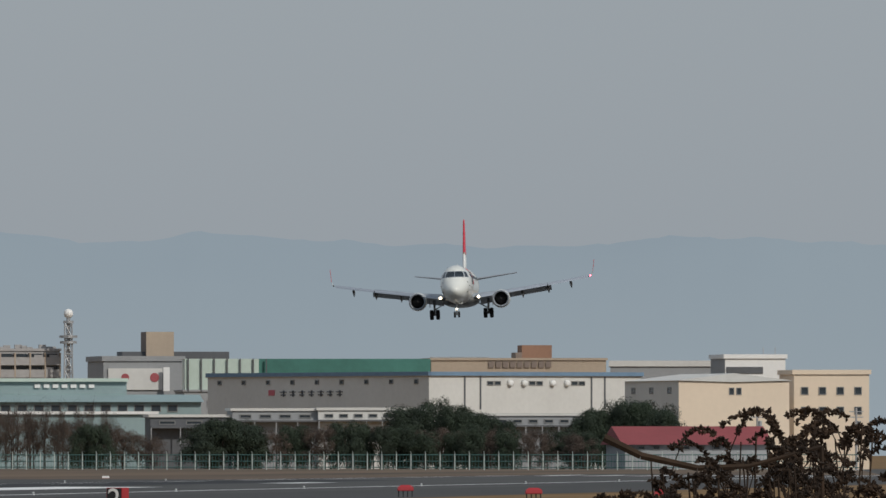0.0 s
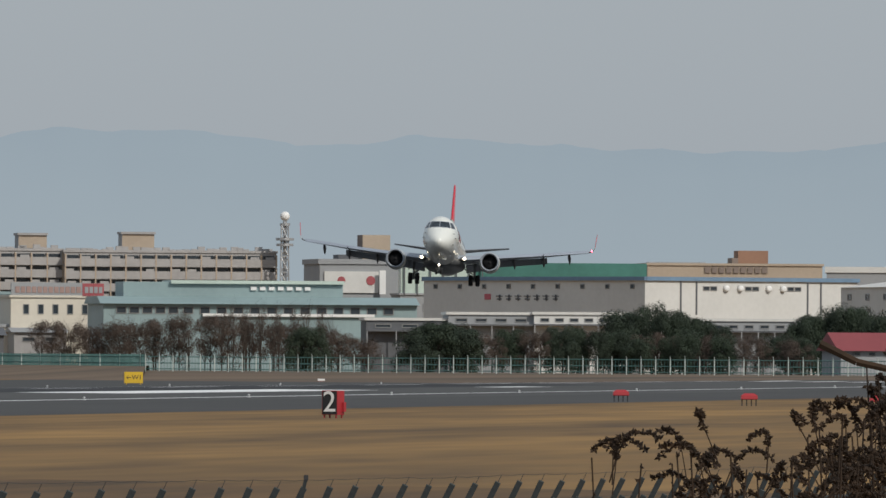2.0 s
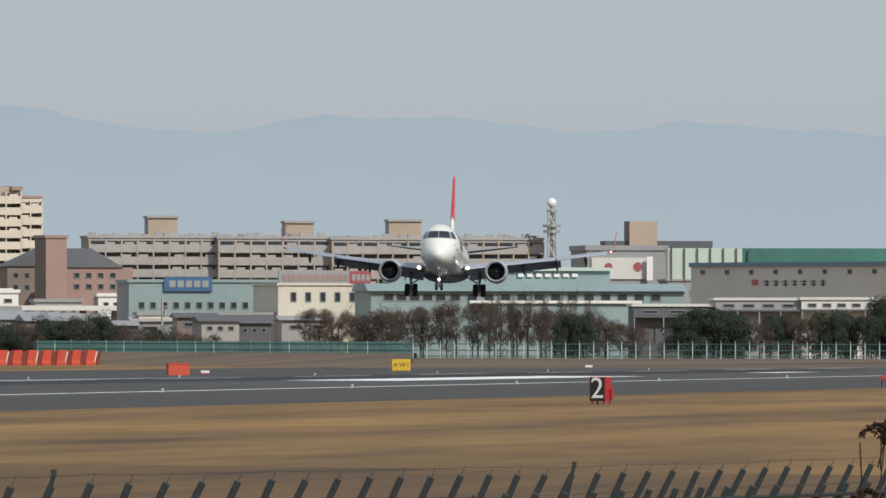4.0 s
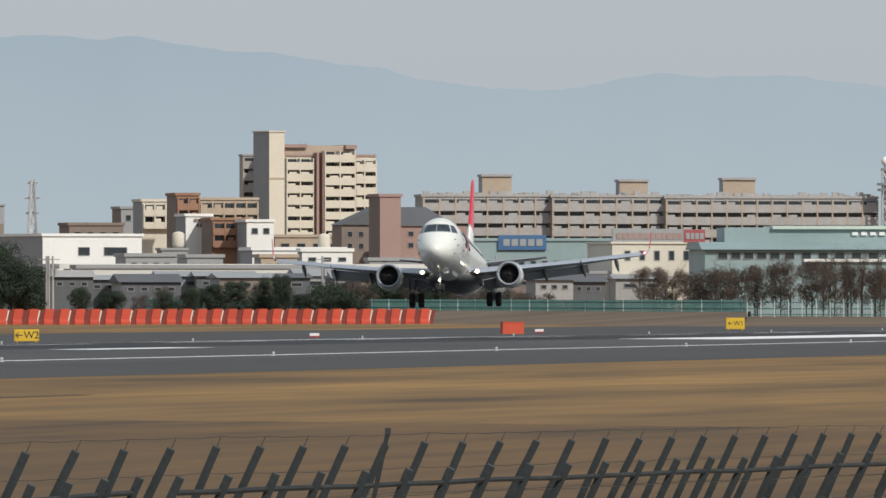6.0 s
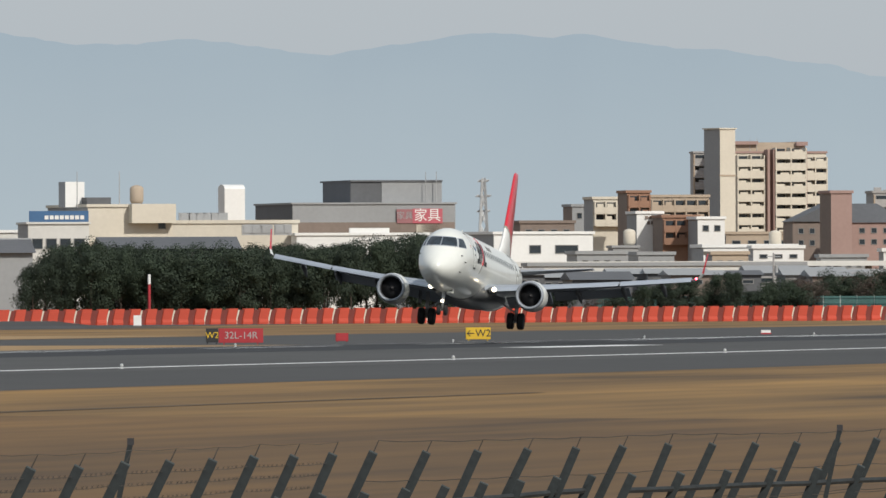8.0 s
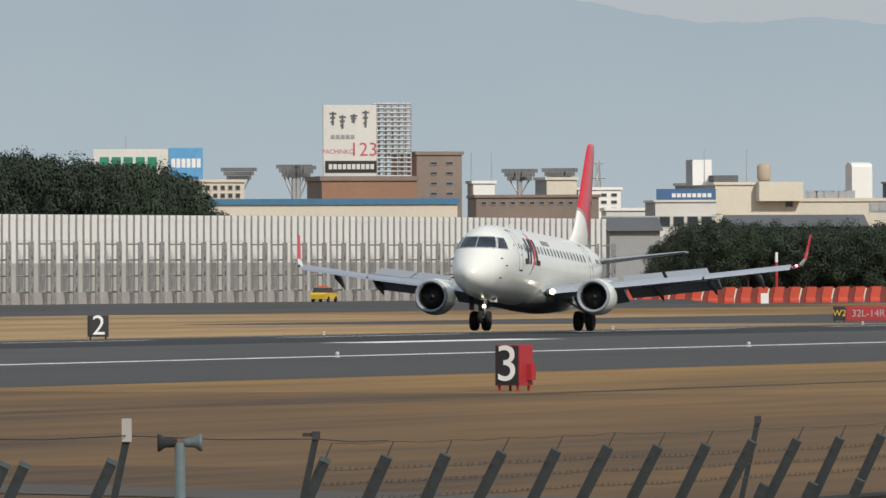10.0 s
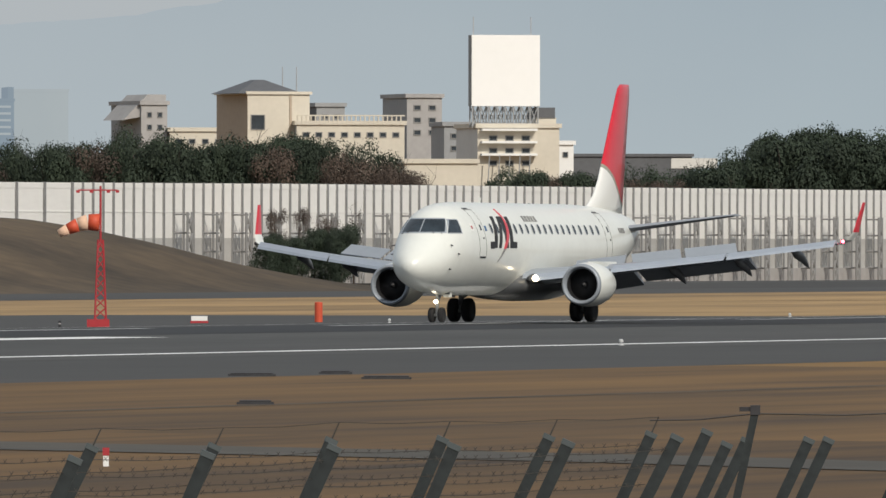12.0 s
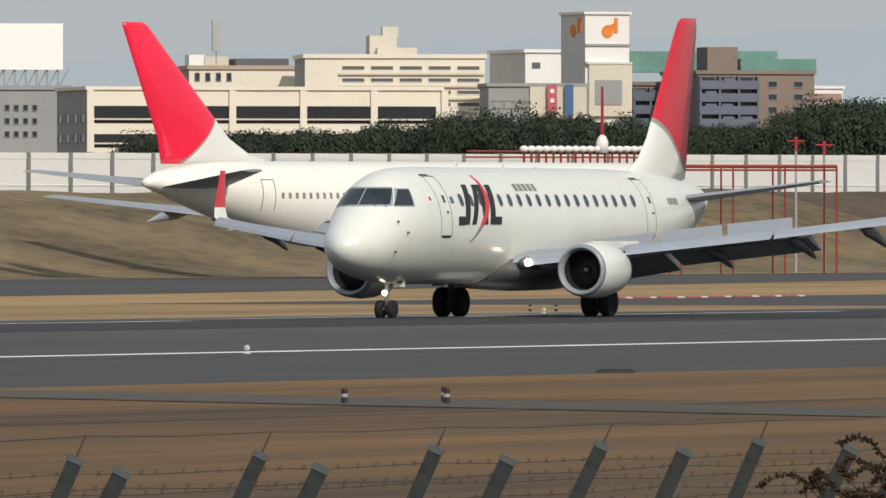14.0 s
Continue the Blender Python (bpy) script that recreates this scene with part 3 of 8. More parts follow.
        loft(bm, [[(sd * (x + t), y - G, z) for y, t in ((le, 0), (le + c * 0.3, 0.03), (le + c, 0), (le + c * 0.3, -0.03))] for x, le, c, z in ((12.8, 17.95, 0.8, 3.3), (13.0, 18.75, 0.4, 4.5))])
        bmesh.ops.recalc_face_normals(bm, faces=bm.faces)
        part("winglet", bm, RED, wing, "red winglet")
        bm = bmesh.new()
        bmesh.ops.create_uvsphere(bm, u_segments=8, v_segments=6, radius=0.07, matrix=Matrix.Translation((sd * 12.55, 17.35 - G, 2.93)))
        part("position_light", bm, BEACON if sd > 0 else DARKMETAL, wing, "small wingtip light")
        bm = bmesh.new()
        bmesh.ops.create_uvsphere(bm, u_segments=12, v_segments=8, radius=0.13, matrix=Matrix.Translation((sd * 1.84, 10.34 - G, 1.74)))
        part("landing_light", bm, LAMP, wing, "lit landing light in the wing root", smooth=True)
        bm = bmesh.new()
        loft(bm, [[(sd * (1.62 + w * math.cos(a)), s - G, 1.74 + w * 0.8 * math.sin(a)) for a in [i * math.tau / 12 for i in range(12)]] for s, w in ((10.4, 0.16), (10.7, 0.25), (11.6, 0.3), (12.6, 0.2))])
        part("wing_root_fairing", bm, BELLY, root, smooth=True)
        # engine
        ex, ez, es = 4.03, 1.5, 9.43 - G
        bm = bmesh.new()
        lathe(bm, [(0.03, 0.70), (0.0, 0.74), (0.06, 0.79), (0.3, 0.85), (0.9, 0.89), (1.6, 0.86), (2.3, 0.74), (2.6, 0.66), (2.6, 0.6), (2.2, 0.5)], "Y", 32, (sd * ex, es, ez), False)
        nac = part("nacelle", bm, SKIN_WHITE, root, smooth=True)
        bm = bmesh.new()
        lathe(bm, [(0.22, 0.635), (0.03, 0.69), (-0.012, 0.735), (0.06, 0.797), (0.16, 0.83), (0.16, 0.81), (0.05, 0.77)], "Y", 32, (sd * ex, es, ez), False)
        part("inlet_lip", bm, WING_GREY, nac, "polished inlet lip", smooth=True)
        bm = bmesh.new()
        lathe(bm, [(0.2, 0.64), (0.5, 0.62), (0.8, 0.6)], "Y", 24, (sd * ex, es, ez), False)
        part("inlet_duct", bm, BLACK, nac, "dark inlet duct", smooth=True)
        bm = bmesh.new()
        lathe(bm, [(0.6, 0.62), (0.75, 0.6), (0.76, 0.2), (0.5, 0.14), (0.32, 0.02)], "Y", 24, (sd * ex, es, ez))
        part("fan", bm, BLACK, nac, "dark engine fan", smooth=True)
        bm = bmesh.new()
        lathe(bm, [(2.2, 0.48), (2.7, 0.46), (3.3, 0.3), (3.6, 0.2), (3.6, 0.05)], "Y", 20, (sd * ex, es, ez))
        part("exhaust", bm, DARKMETAL, nac, smooth=True)
        bm = bmesh.new()
        loft(bm, [[(sd * ex + t, es + y, z) for y, t in ((a, 0), ((a + b) / 2, 0.14), (b, 0), ((a + b) / 2, -0.14))] for z, a, b in ((2.15, 2.0, 4.9), (2.42, 0.9, 4.6))])
        bmesh.ops.recalc_face_normals(bm, faces=bm.faces)
        part("pylon", bm, SKIN_WHITE, root)
        # tailplane
        bm = wing_mesh([(0.35, 24.3 - G, 2.9, 0.09, 3.72), (4.98, 26.55 - G, 1.15, 0.08, 4.35)], sd)
        part("tailplane", bm, WING_GREY, root)
        # main gear
        bm = bmesh.new()
        tube(bm, (sd * 2.6, 0, 0.45), (sd * 2.62, 0.05, 1.9), 0.1, 0.12, 10)
        tube(bm, (sd * 2.2, 0, 0.46), (sd * 3.0, 0, 0.46), 0.08, n=8)
        tube(bm, (sd * 2.6, 0, 0.95), (sd * 1.5, 0.1, 1.6), 0.06, n=6)
        tube(bm, (sd * 2.6, -0.12, 0.7), (sd * 2.6, -0.28, 1.3), 0.04, n=6)
        leg = part("main_gear_leg", bm, STEEL, root, "grey main landing gear leg", smooth=True)
        LEGS.append((leg, 0.22))
        for dx in (-0.3, 0.3):
            part("main_wheel", wheel_mesh(0.49, 0.36), TYRE, leg, smooth=True).matrix_basis = pose(sd * 2.6 + dx, 0, 0.49)
            part("main_wheel_hub", hub_mesh(0.49, 0.3), STEEL, leg, smooth=True).matrix_basis = pose(sd * 2.6 + dx, 0, 0.49)
        bm = boxes((sd * 3.05 - 0.02, sd * 3.05 + 0.02, -0.45, 0.5, 1.0, 1.75))
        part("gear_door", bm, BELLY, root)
    # spoilers, hinged on the upper wing
    for sd in (1, -1):
        for xa, ya, za, xb, yb, zb in ((2.1, 14.55, 2.06, 4.2, 14.75, 2.24), (4.5, 14.8, 2.26, 6.4, 15.5, 2.43), (6.5, 15.55, 2.44, 8.5, 16.3, 2.6)):
            bm = bmesh.new()
            L = math.hypot(xb - xa, yb - ya)
            box(bm, 0, L - 0.06, 0, 0.75, -0.02, 0.02)
            ob = part("spoiler", bm, WING_GREY, [w for w, q in WINGS if q == sd][0], "grey wing spoiler panel")
            a = Vector((sd * xa, ya - G, za))
            b = Vector((sd * xb, yb - G, zb))
            if sd < 0:
                a, b = b, a
            x = (b - a).normalized()
            z = Vector((0, 0, 1))
            y = z.cross(x).normalized()
            z = x.cross(y)
            SPOILERS.append((ob, Matrix.Translation(a) @ Matrix((x, y, z)).transposed().to_4x4()))
    # fin
    bm = bmesh.new()
    loft(bm, [[(t * th, y - G, z) for y, t in fin_ring(le, c)]
              for le, c, th, z in ((21.2, 5.9, 0.10, 4.45), (22.4, 4.75, 0.16, 4.72), (23.3, 3.95, 0.19, 5.15), (24.0, 3.35, 0.19, 5.8), (26.35, 1.75, 0.11, 9.3), (26.6, 1.5, 0.09, 9.62), (26.9, 1.15, 0.04, 9.76))])
    bmesh.ops.recalc_face_normals(bm, faces=bm.faces)
    part("fin", bm, tail_livery("tail_livery", 24.0 - G, 6.55, 27.3 - G, 4.55, 0.9), root, "red and white tail fin", smooth=True)
    # nose gear
    ny = -10.64
    bm = bmesh.new()
    tube(bm, (0, ny, 0.3), (0, ny + 0.12, 1.5), 0.065, 0.085, 8)
    tube(bm, (-0.24, ny, 0.3), (0.24, ny, 0.3), 0.05, n=8)
    tube(bm, (0, ny + 0.05, 0.8), (0, ny + 0.9, 1.35), 0.045, n=6)
    leg = part("nose_gear_leg", bm, STEEL, root, "pale nose landing gear leg", smooth=True)
    LEGS.append((leg, 0.3))
    for dx in (-0.2, 0.2):
        part("nose_wheel", wheel_mesh(0.3, 0.2), TYRE, leg, smooth=True).matrix_basis = pose(dx, ny, 0.3)
        part("nose_wheel_hub", hub_mesh(0.3, 0.17), WHITE, leg, smooth=True).matrix_basis = pose(dx, ny, 0.3)
    bm = bmesh.new()
    bmesh.ops.create_uvsphere(bm, u_segments=12, v_segments=8, radius=0.085, matrix=Matrix.Translation((0, ny - 0.14, 0.82)))
    part("taxi_light", bm, LAMP, leg, "lit taxi light on the nose leg", smooth=True)
    bm = boxes((0.22, 0.58, ny + 0.1, ny + 0.13, 1.0, 1.36))
    door = part("nose_gear_door", bm, SKIN_WHITE, root)
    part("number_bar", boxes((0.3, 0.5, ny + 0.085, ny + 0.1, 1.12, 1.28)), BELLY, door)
    # small probes and aerials
    for s, z, dz in ((8.6, 4.67, 0.3), (12.2, 4.67, 0.22)):
        bm = bmesh.new()
        loft(bm, [[(t, s - G + y + o, zz) for y, t in ((0, 0), (0.12, 0.02), (0.3, 0), (0.12, -0.02))] for zz, o in ((z - 0.03, 0), (z + dz, 0.15))])
        part("aerial", bm, SKIN_WHITE, root)
    for sd in (1, -1):
        for s, ph in ((1.9, 20), (2.3, 0), (1.75, -20)):
            p = skin(s, ph, 0.0)
            bm = bmesh.new()
            tube(bm, (sd * p.x, p.y, p.z), (sd * (p.x + 0.11), p.y - 0.12, p.z - 0.02), 0.035, 0.02, 6)
            part("probe", bm, DARKMETAL, root)
    bm = bmesh.new()
    bmesh.ops.create_uvsphere(bm, u_segments=8, v_segments=6, radius=0.07, matrix=Matrix.Translation((0, 15.0 - G, 4.72)))
    part("beacon", bm, DARKMETAL, root)
    return root


SPOILERS, WINGS, LEGS = [], [], []
JET = regional_jet()


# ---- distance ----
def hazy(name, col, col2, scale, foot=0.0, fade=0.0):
    """Far hills and towers with haze painted in as emission, thicker towards their foot."""
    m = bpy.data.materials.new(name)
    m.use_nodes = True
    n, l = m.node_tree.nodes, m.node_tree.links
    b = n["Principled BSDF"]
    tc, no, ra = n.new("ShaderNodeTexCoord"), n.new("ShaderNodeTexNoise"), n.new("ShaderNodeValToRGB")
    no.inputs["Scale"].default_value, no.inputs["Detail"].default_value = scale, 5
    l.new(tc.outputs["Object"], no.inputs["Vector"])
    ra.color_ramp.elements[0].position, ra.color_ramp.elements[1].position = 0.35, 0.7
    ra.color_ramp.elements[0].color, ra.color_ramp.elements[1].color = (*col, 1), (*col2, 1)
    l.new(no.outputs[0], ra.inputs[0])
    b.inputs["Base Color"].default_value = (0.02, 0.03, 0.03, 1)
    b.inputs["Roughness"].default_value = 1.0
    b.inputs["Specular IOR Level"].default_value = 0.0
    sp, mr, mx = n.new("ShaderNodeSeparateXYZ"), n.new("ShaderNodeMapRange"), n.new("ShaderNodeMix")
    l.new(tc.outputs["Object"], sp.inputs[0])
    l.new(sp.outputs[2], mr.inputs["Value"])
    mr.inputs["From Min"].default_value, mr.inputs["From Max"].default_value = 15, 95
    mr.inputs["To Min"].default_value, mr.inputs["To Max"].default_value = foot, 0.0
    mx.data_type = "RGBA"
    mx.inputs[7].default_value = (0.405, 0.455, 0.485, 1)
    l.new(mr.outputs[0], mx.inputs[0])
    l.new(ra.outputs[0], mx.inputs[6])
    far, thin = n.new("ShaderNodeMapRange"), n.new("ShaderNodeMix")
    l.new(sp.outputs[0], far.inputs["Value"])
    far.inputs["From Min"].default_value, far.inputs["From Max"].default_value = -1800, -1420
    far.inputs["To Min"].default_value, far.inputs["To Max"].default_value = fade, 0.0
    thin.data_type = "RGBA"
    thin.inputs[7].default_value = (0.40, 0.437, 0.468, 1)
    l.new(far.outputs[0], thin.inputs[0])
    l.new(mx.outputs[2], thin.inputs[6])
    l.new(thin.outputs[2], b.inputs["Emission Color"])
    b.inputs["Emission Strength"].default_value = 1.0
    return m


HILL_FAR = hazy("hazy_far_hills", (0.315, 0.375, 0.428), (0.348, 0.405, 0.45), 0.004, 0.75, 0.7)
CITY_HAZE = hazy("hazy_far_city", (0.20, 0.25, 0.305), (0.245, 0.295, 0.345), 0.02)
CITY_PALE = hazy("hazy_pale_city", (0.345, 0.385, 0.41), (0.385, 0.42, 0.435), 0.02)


def hills(name, r, ridge, material, label, seed):
    """A long ridge: rows of (bearing, crest) joined by smooth, slightly rough slopes."""
    bm = bmesh.new()
    us = np.arange(ridge[0][0], ridge[-1][0] + 1, 18.0)
    vs = np.interp(us, [a for a, _ in ridge], [b for _, b in ridge])
    k = np.hanning(15)
    vs = np.convolve(np.pad(vs, 7, "edge"), k / k.sum(), "valid")
    rows = []
    for lev in range(7):
        q = []
        for u, v in zip(us, vs):
            top = high(v, r) + 2.2 * noise.noise((u * 0.011, seed, 0)) * r / 4500 + 0.7 * noise.noise((u * 0.05, seed, 3)) * r / 4500
            z = -1 + (top + 1) * (1 - lev / 6) ** 1.2
            q.append(bm.verts.new(spot(u, r - lev * 45 + 18 * noise.noise((u * 0.004, lev, seed)), z)))
        rows.append(q)
    for a, b in zip(rows, rows[1:]):
        for i in range(len(us) - 1):
            bm.faces.new((a[i], b[i], b[i + 1], a[i + 1]))
    tagged(obj(name, bm, material, True), label, kind="structure")


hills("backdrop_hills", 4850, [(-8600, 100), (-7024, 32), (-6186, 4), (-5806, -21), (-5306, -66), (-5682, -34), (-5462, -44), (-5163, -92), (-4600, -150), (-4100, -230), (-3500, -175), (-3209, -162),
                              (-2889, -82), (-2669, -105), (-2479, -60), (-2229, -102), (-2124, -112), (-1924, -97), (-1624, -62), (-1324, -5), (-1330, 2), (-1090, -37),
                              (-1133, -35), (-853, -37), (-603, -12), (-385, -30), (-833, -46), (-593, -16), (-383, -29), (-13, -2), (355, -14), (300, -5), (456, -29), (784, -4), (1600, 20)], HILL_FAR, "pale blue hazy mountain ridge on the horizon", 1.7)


# ---- buildings ----
def window_data(w, h, frame=FRAMEGREY, pane=GLASS, key={}):
    k = (round(w, 1), round(h, 1), frame.name, pane.name)
    if k not in key:
        bm = bmesh.new()
        t = min(0.10, w * 0.12)
        rings = []
        for e, y in ((0, 0.02), (0, -0.1), (t, -0.1), (t, -0.03)):
            rings.append([bm.verts.new((x * (w / 2 - e), y, z * (h / 2 - e))) for x, z in ((-1, -1), (1, -1), (1, 1), (-1, 1))])
        for p, q in zip(rings, rings[1:]):
            for i in range(4):
                bm.faces.new((p[i], p[(i + 1) % 4], q[(i + 1) % 4], q[i]))
        bm.faces.new(rings[-1]).material_index = 1
        bmesh.ops.recalc_face_normals(bm, faces=bm.faces)
        me = bpy.data.meshes.new("window")
        bm.normal_update()
        bm.to_mesh(me)
        bm.free()
        me.materials.append(frame)
        me.materials.append(pane)
        key[k] = me
    return key[k]


class House:
    """A building whose near corner stands at the bearing u, r metres off; its front goes w steps to the right
    (or to the left, for a negative turn) and recedes by phi degrees; the side beyond the corner shows s steps."""

    def __init__(self, name, label, r, u0, u1, v, phi=0.0, depth=14.0, wall=CREAM, side=None, roof=None, parapet=0.5, category="building", base=None):
        self.r, self.k = r, STEP * r / max(0.2, math.cos(radians(phi)))
        self.u = u0 if phi >= 0 else u1
        self.x0, self.x1 = (u0 - self.u) * self.k, (u1 - self.u) * self.k
        p = spot(self.u, r)
        self.z0 = ground_z(-p.x) - 0.1 if base is None else base
        self.root = empty(name, Matrix.Translation((p.x, p.y, 0)) @ Matrix.Rotation(turn(self.u) + radians(phi), 4, "Z"), label, category)
        self.top, self.depth, self.phi = high(v, r), depth, phi
        bm = boxes((self.x0, self.x1, 0, depth, self.z0, self.top))
        # the flank takes a second colour, mostly darker: its shade painted in
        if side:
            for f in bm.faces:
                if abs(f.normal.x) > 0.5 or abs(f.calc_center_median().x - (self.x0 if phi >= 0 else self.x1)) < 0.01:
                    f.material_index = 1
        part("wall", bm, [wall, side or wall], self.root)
        if parapet:
            t = 0.25
            bm = bmesh.new()
            loft(bm, [[(self.x0 - e, -e, z), (self.x1 + e, -e, z), (self.x1 + e, depth + e, z), (self.x0 - e, depth + e, z)] for e, z in ((t, self.top - 0.1), (t, self.top + parapet), (-0.05, self.top + parapet), (-0.05, self.top + 0.1))])
            bmesh.ops.recalc_face_normals(bm, faces=bm.faces)
            part("roof", bm, roof or wall, self.root)

    def X(self, u):
        return (u - self.u) * self.k

    def Z(self, v):
        return high(v, self.r)

    def slab(self, name, u0, u1, v0, v1, material, y0=-0.12, y1=0.05, label=""):
        """A box on the front between two bearings and two heights (v0 above v1)."""
        return part(name, boxes((self.X(u0), self.X(u1), y0, y1, self.Z(v1), self.Z(v0))), material, self.root, label)

    def block(self, name, u0, u1, v0, v1, material, y0=1.0, d=5.0, label="", side=None):
        """A piece on the roof."""
        bm = boxes((self.X(u0), self.X(u1), y0, y0 + d, self.Z(v1), self.Z(v0)))
        # left flank in its own tone, with shade put into the colour
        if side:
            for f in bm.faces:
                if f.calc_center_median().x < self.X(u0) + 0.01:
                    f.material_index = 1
        return part(name, bm, [material, side or material], self.root, label)

    def windows(self, u0, u1, v0, v1, nx, ny, fw=0.6, fh=0.6, pane=GLASS, frame=FRAMEGREY, name="window"):
        """A grid of windows on the front."""
        du, dv = (u1 - u0) / nx, (v1 - v0) / ny
        me = window_data(du * self.k * fw, dv * STEP * self.r * fh, frame, pane)
        for i in range(nx):
            for j in range(ny):
                again(name, me, self.root, pose(self.X(u0 + (i + 0.5) * du), 0, self.Z(v0 + (j + 0.5) * dv)))

    def side_windows(self, n, v0, v1, ny, fw=0.5, fh=0.6, y0=0.0, y1=None, name="side_window"):
        y1 = self.depth if y1 is None else y1
        dy, dv = (y1 - y0) / n, (v1 - v0) / ny
        me = window_data(dy * fw, dv * STEP * self.r * fh)
        s = -90 if self.phi >= 0 else 90
        x = self.x0 if self.phi >= 0 else self.x1
        for i in range(n):
            for j in range(ny):
                again(name, me, self.root, pose(x, y0 + (i + 0.5) * dy, self.Z(v0 + (j + 0.5) * dv), 0, 0, s))

    def balconies(self, u0, u1, v0, v1, ny, bays, wall=CONCRETE, out=1.3, fill=0.6):
        """Floors of open balconies: a recessed dark band, a parapet and party walls on each."""
        dv = (v1 - v0) / ny
        for j in range(ny):
            a, b = self.Z(v0 + j * dv), self.Z(v0 + (j + 1) * dv)
            x0, x1 = self.X(u0), self.X(u1)
            h = a - b
            bm = boxes((x0, x1, -out, -out + 0.15, b, b + h * fill), (x0, x1, -out, 0.0, b - 0.12, b))
            bal = part("balcony", bm, wall, self.root)
            wk, dk = bpy.data.meshes.new("party_wall"), bpy.data.meshes.new("balcony_door")
            bm = boxes((-0.14, 0.14, -out - 0.06, -0.01, b + 0.01, a - 0.13))
            bm.to_mesh(wk)
            bm.free()
            wk.materials.append(TAN if wall is CONCRETE else wall)
            wd = (x1 - x0) / bays * 0.36
            bm = boxes((-wd, wd, -0.06, 0.02, b + 0.05, a - h * 0.12))
            bm.to_mesh(dk)
            bm.free()
            dk.materials.append(GLASS)
            for i in range(bays + 1):
                again("party_wall", wk, bal, pose(x0 + (x1 - x0) * i / bays, 0, 0))
            blind = bpy.data.meshes.new("balcony_screen")
            bm = boxes((-wd * 1.1, wd * 0.5, -out + 0.3, -out + 0.36, b + 0.06, a - h * 0.22))
            bm.to_mesh(blind)
            bm.free()
            blind.materials.append(wall)
            rng = random.Random(int(u0 * 3 + j * 17))
            for i in range(bays):
                again("balcony_door", dk, bal, pose(x0 + (x1 - x0) * (i + 0.5) / bays, 0, 0))
                if rng.random() < 0.55:
                    again("balcony_screen", blind, bal, pose(x0 + (x1 - x0) * (i + 0.5 + rng.uniform(-0.15, 0.25)) / bays, 0, 0))


def clutter(h, us, v, kinds="box", material=STEEL):
    """Small plant on a roof: fan boxes, tanks and masts."""
    for i, u in enumerate(us):
        x, z = h.X(u), h.Z(v)
        rng = random.Random(int(u * 7) + i)
        w = rng.uniform(0.6, 1.0)
        if kinds == "tank":
            bm = bmesh.new()
            lathe(bm, [(-0.4, 0.8), (0, 1.0), (1.8, 1.0), (2.1, 0.7), (2.25, 0.1)], "Z", 14, (x, 2.5, z))
            for q in (-0.7, 0.7):
                tube(bm, (x + q, 2.5, h.top - 0.3), (x + q, 2.5, z), 0.07)
            part("water_tank", bm, material, h.root, smooth=True)
        elif kinds == "mast":
            bm = bmesh.new()
            tube(bm, (x, 2, h.top - 0.2), (x, 2, z), 0.09, 0.05)
            part("mast", bm, material, h.root)
        else:
            bm = boxes((x - w, x + w, 1.2, 2.4, h.top, z))
            box(bm, x - w * 0.7, x + w * 0.7, 1.1, 1.2, h.top + 0.2 * (z - h.top), z - 0.1 * (z - h.top))
            part("roof_unit", bm, material, h.root)


def letter_bars(h, name, u0, u1, v0, v1, n, material, y=-0.2):
    """Lettering too small to read, as plain bars."""
    du = (u1 - u0) / n
    for i in range(n):
        part(name, boxes((h.X(u0 + i * du + du * 0.12), h.X(u0 + (i + 1) * du - du * 0.12), y - 0.05, y, h.Z(v1), h.Z(v0))), material, h.root)


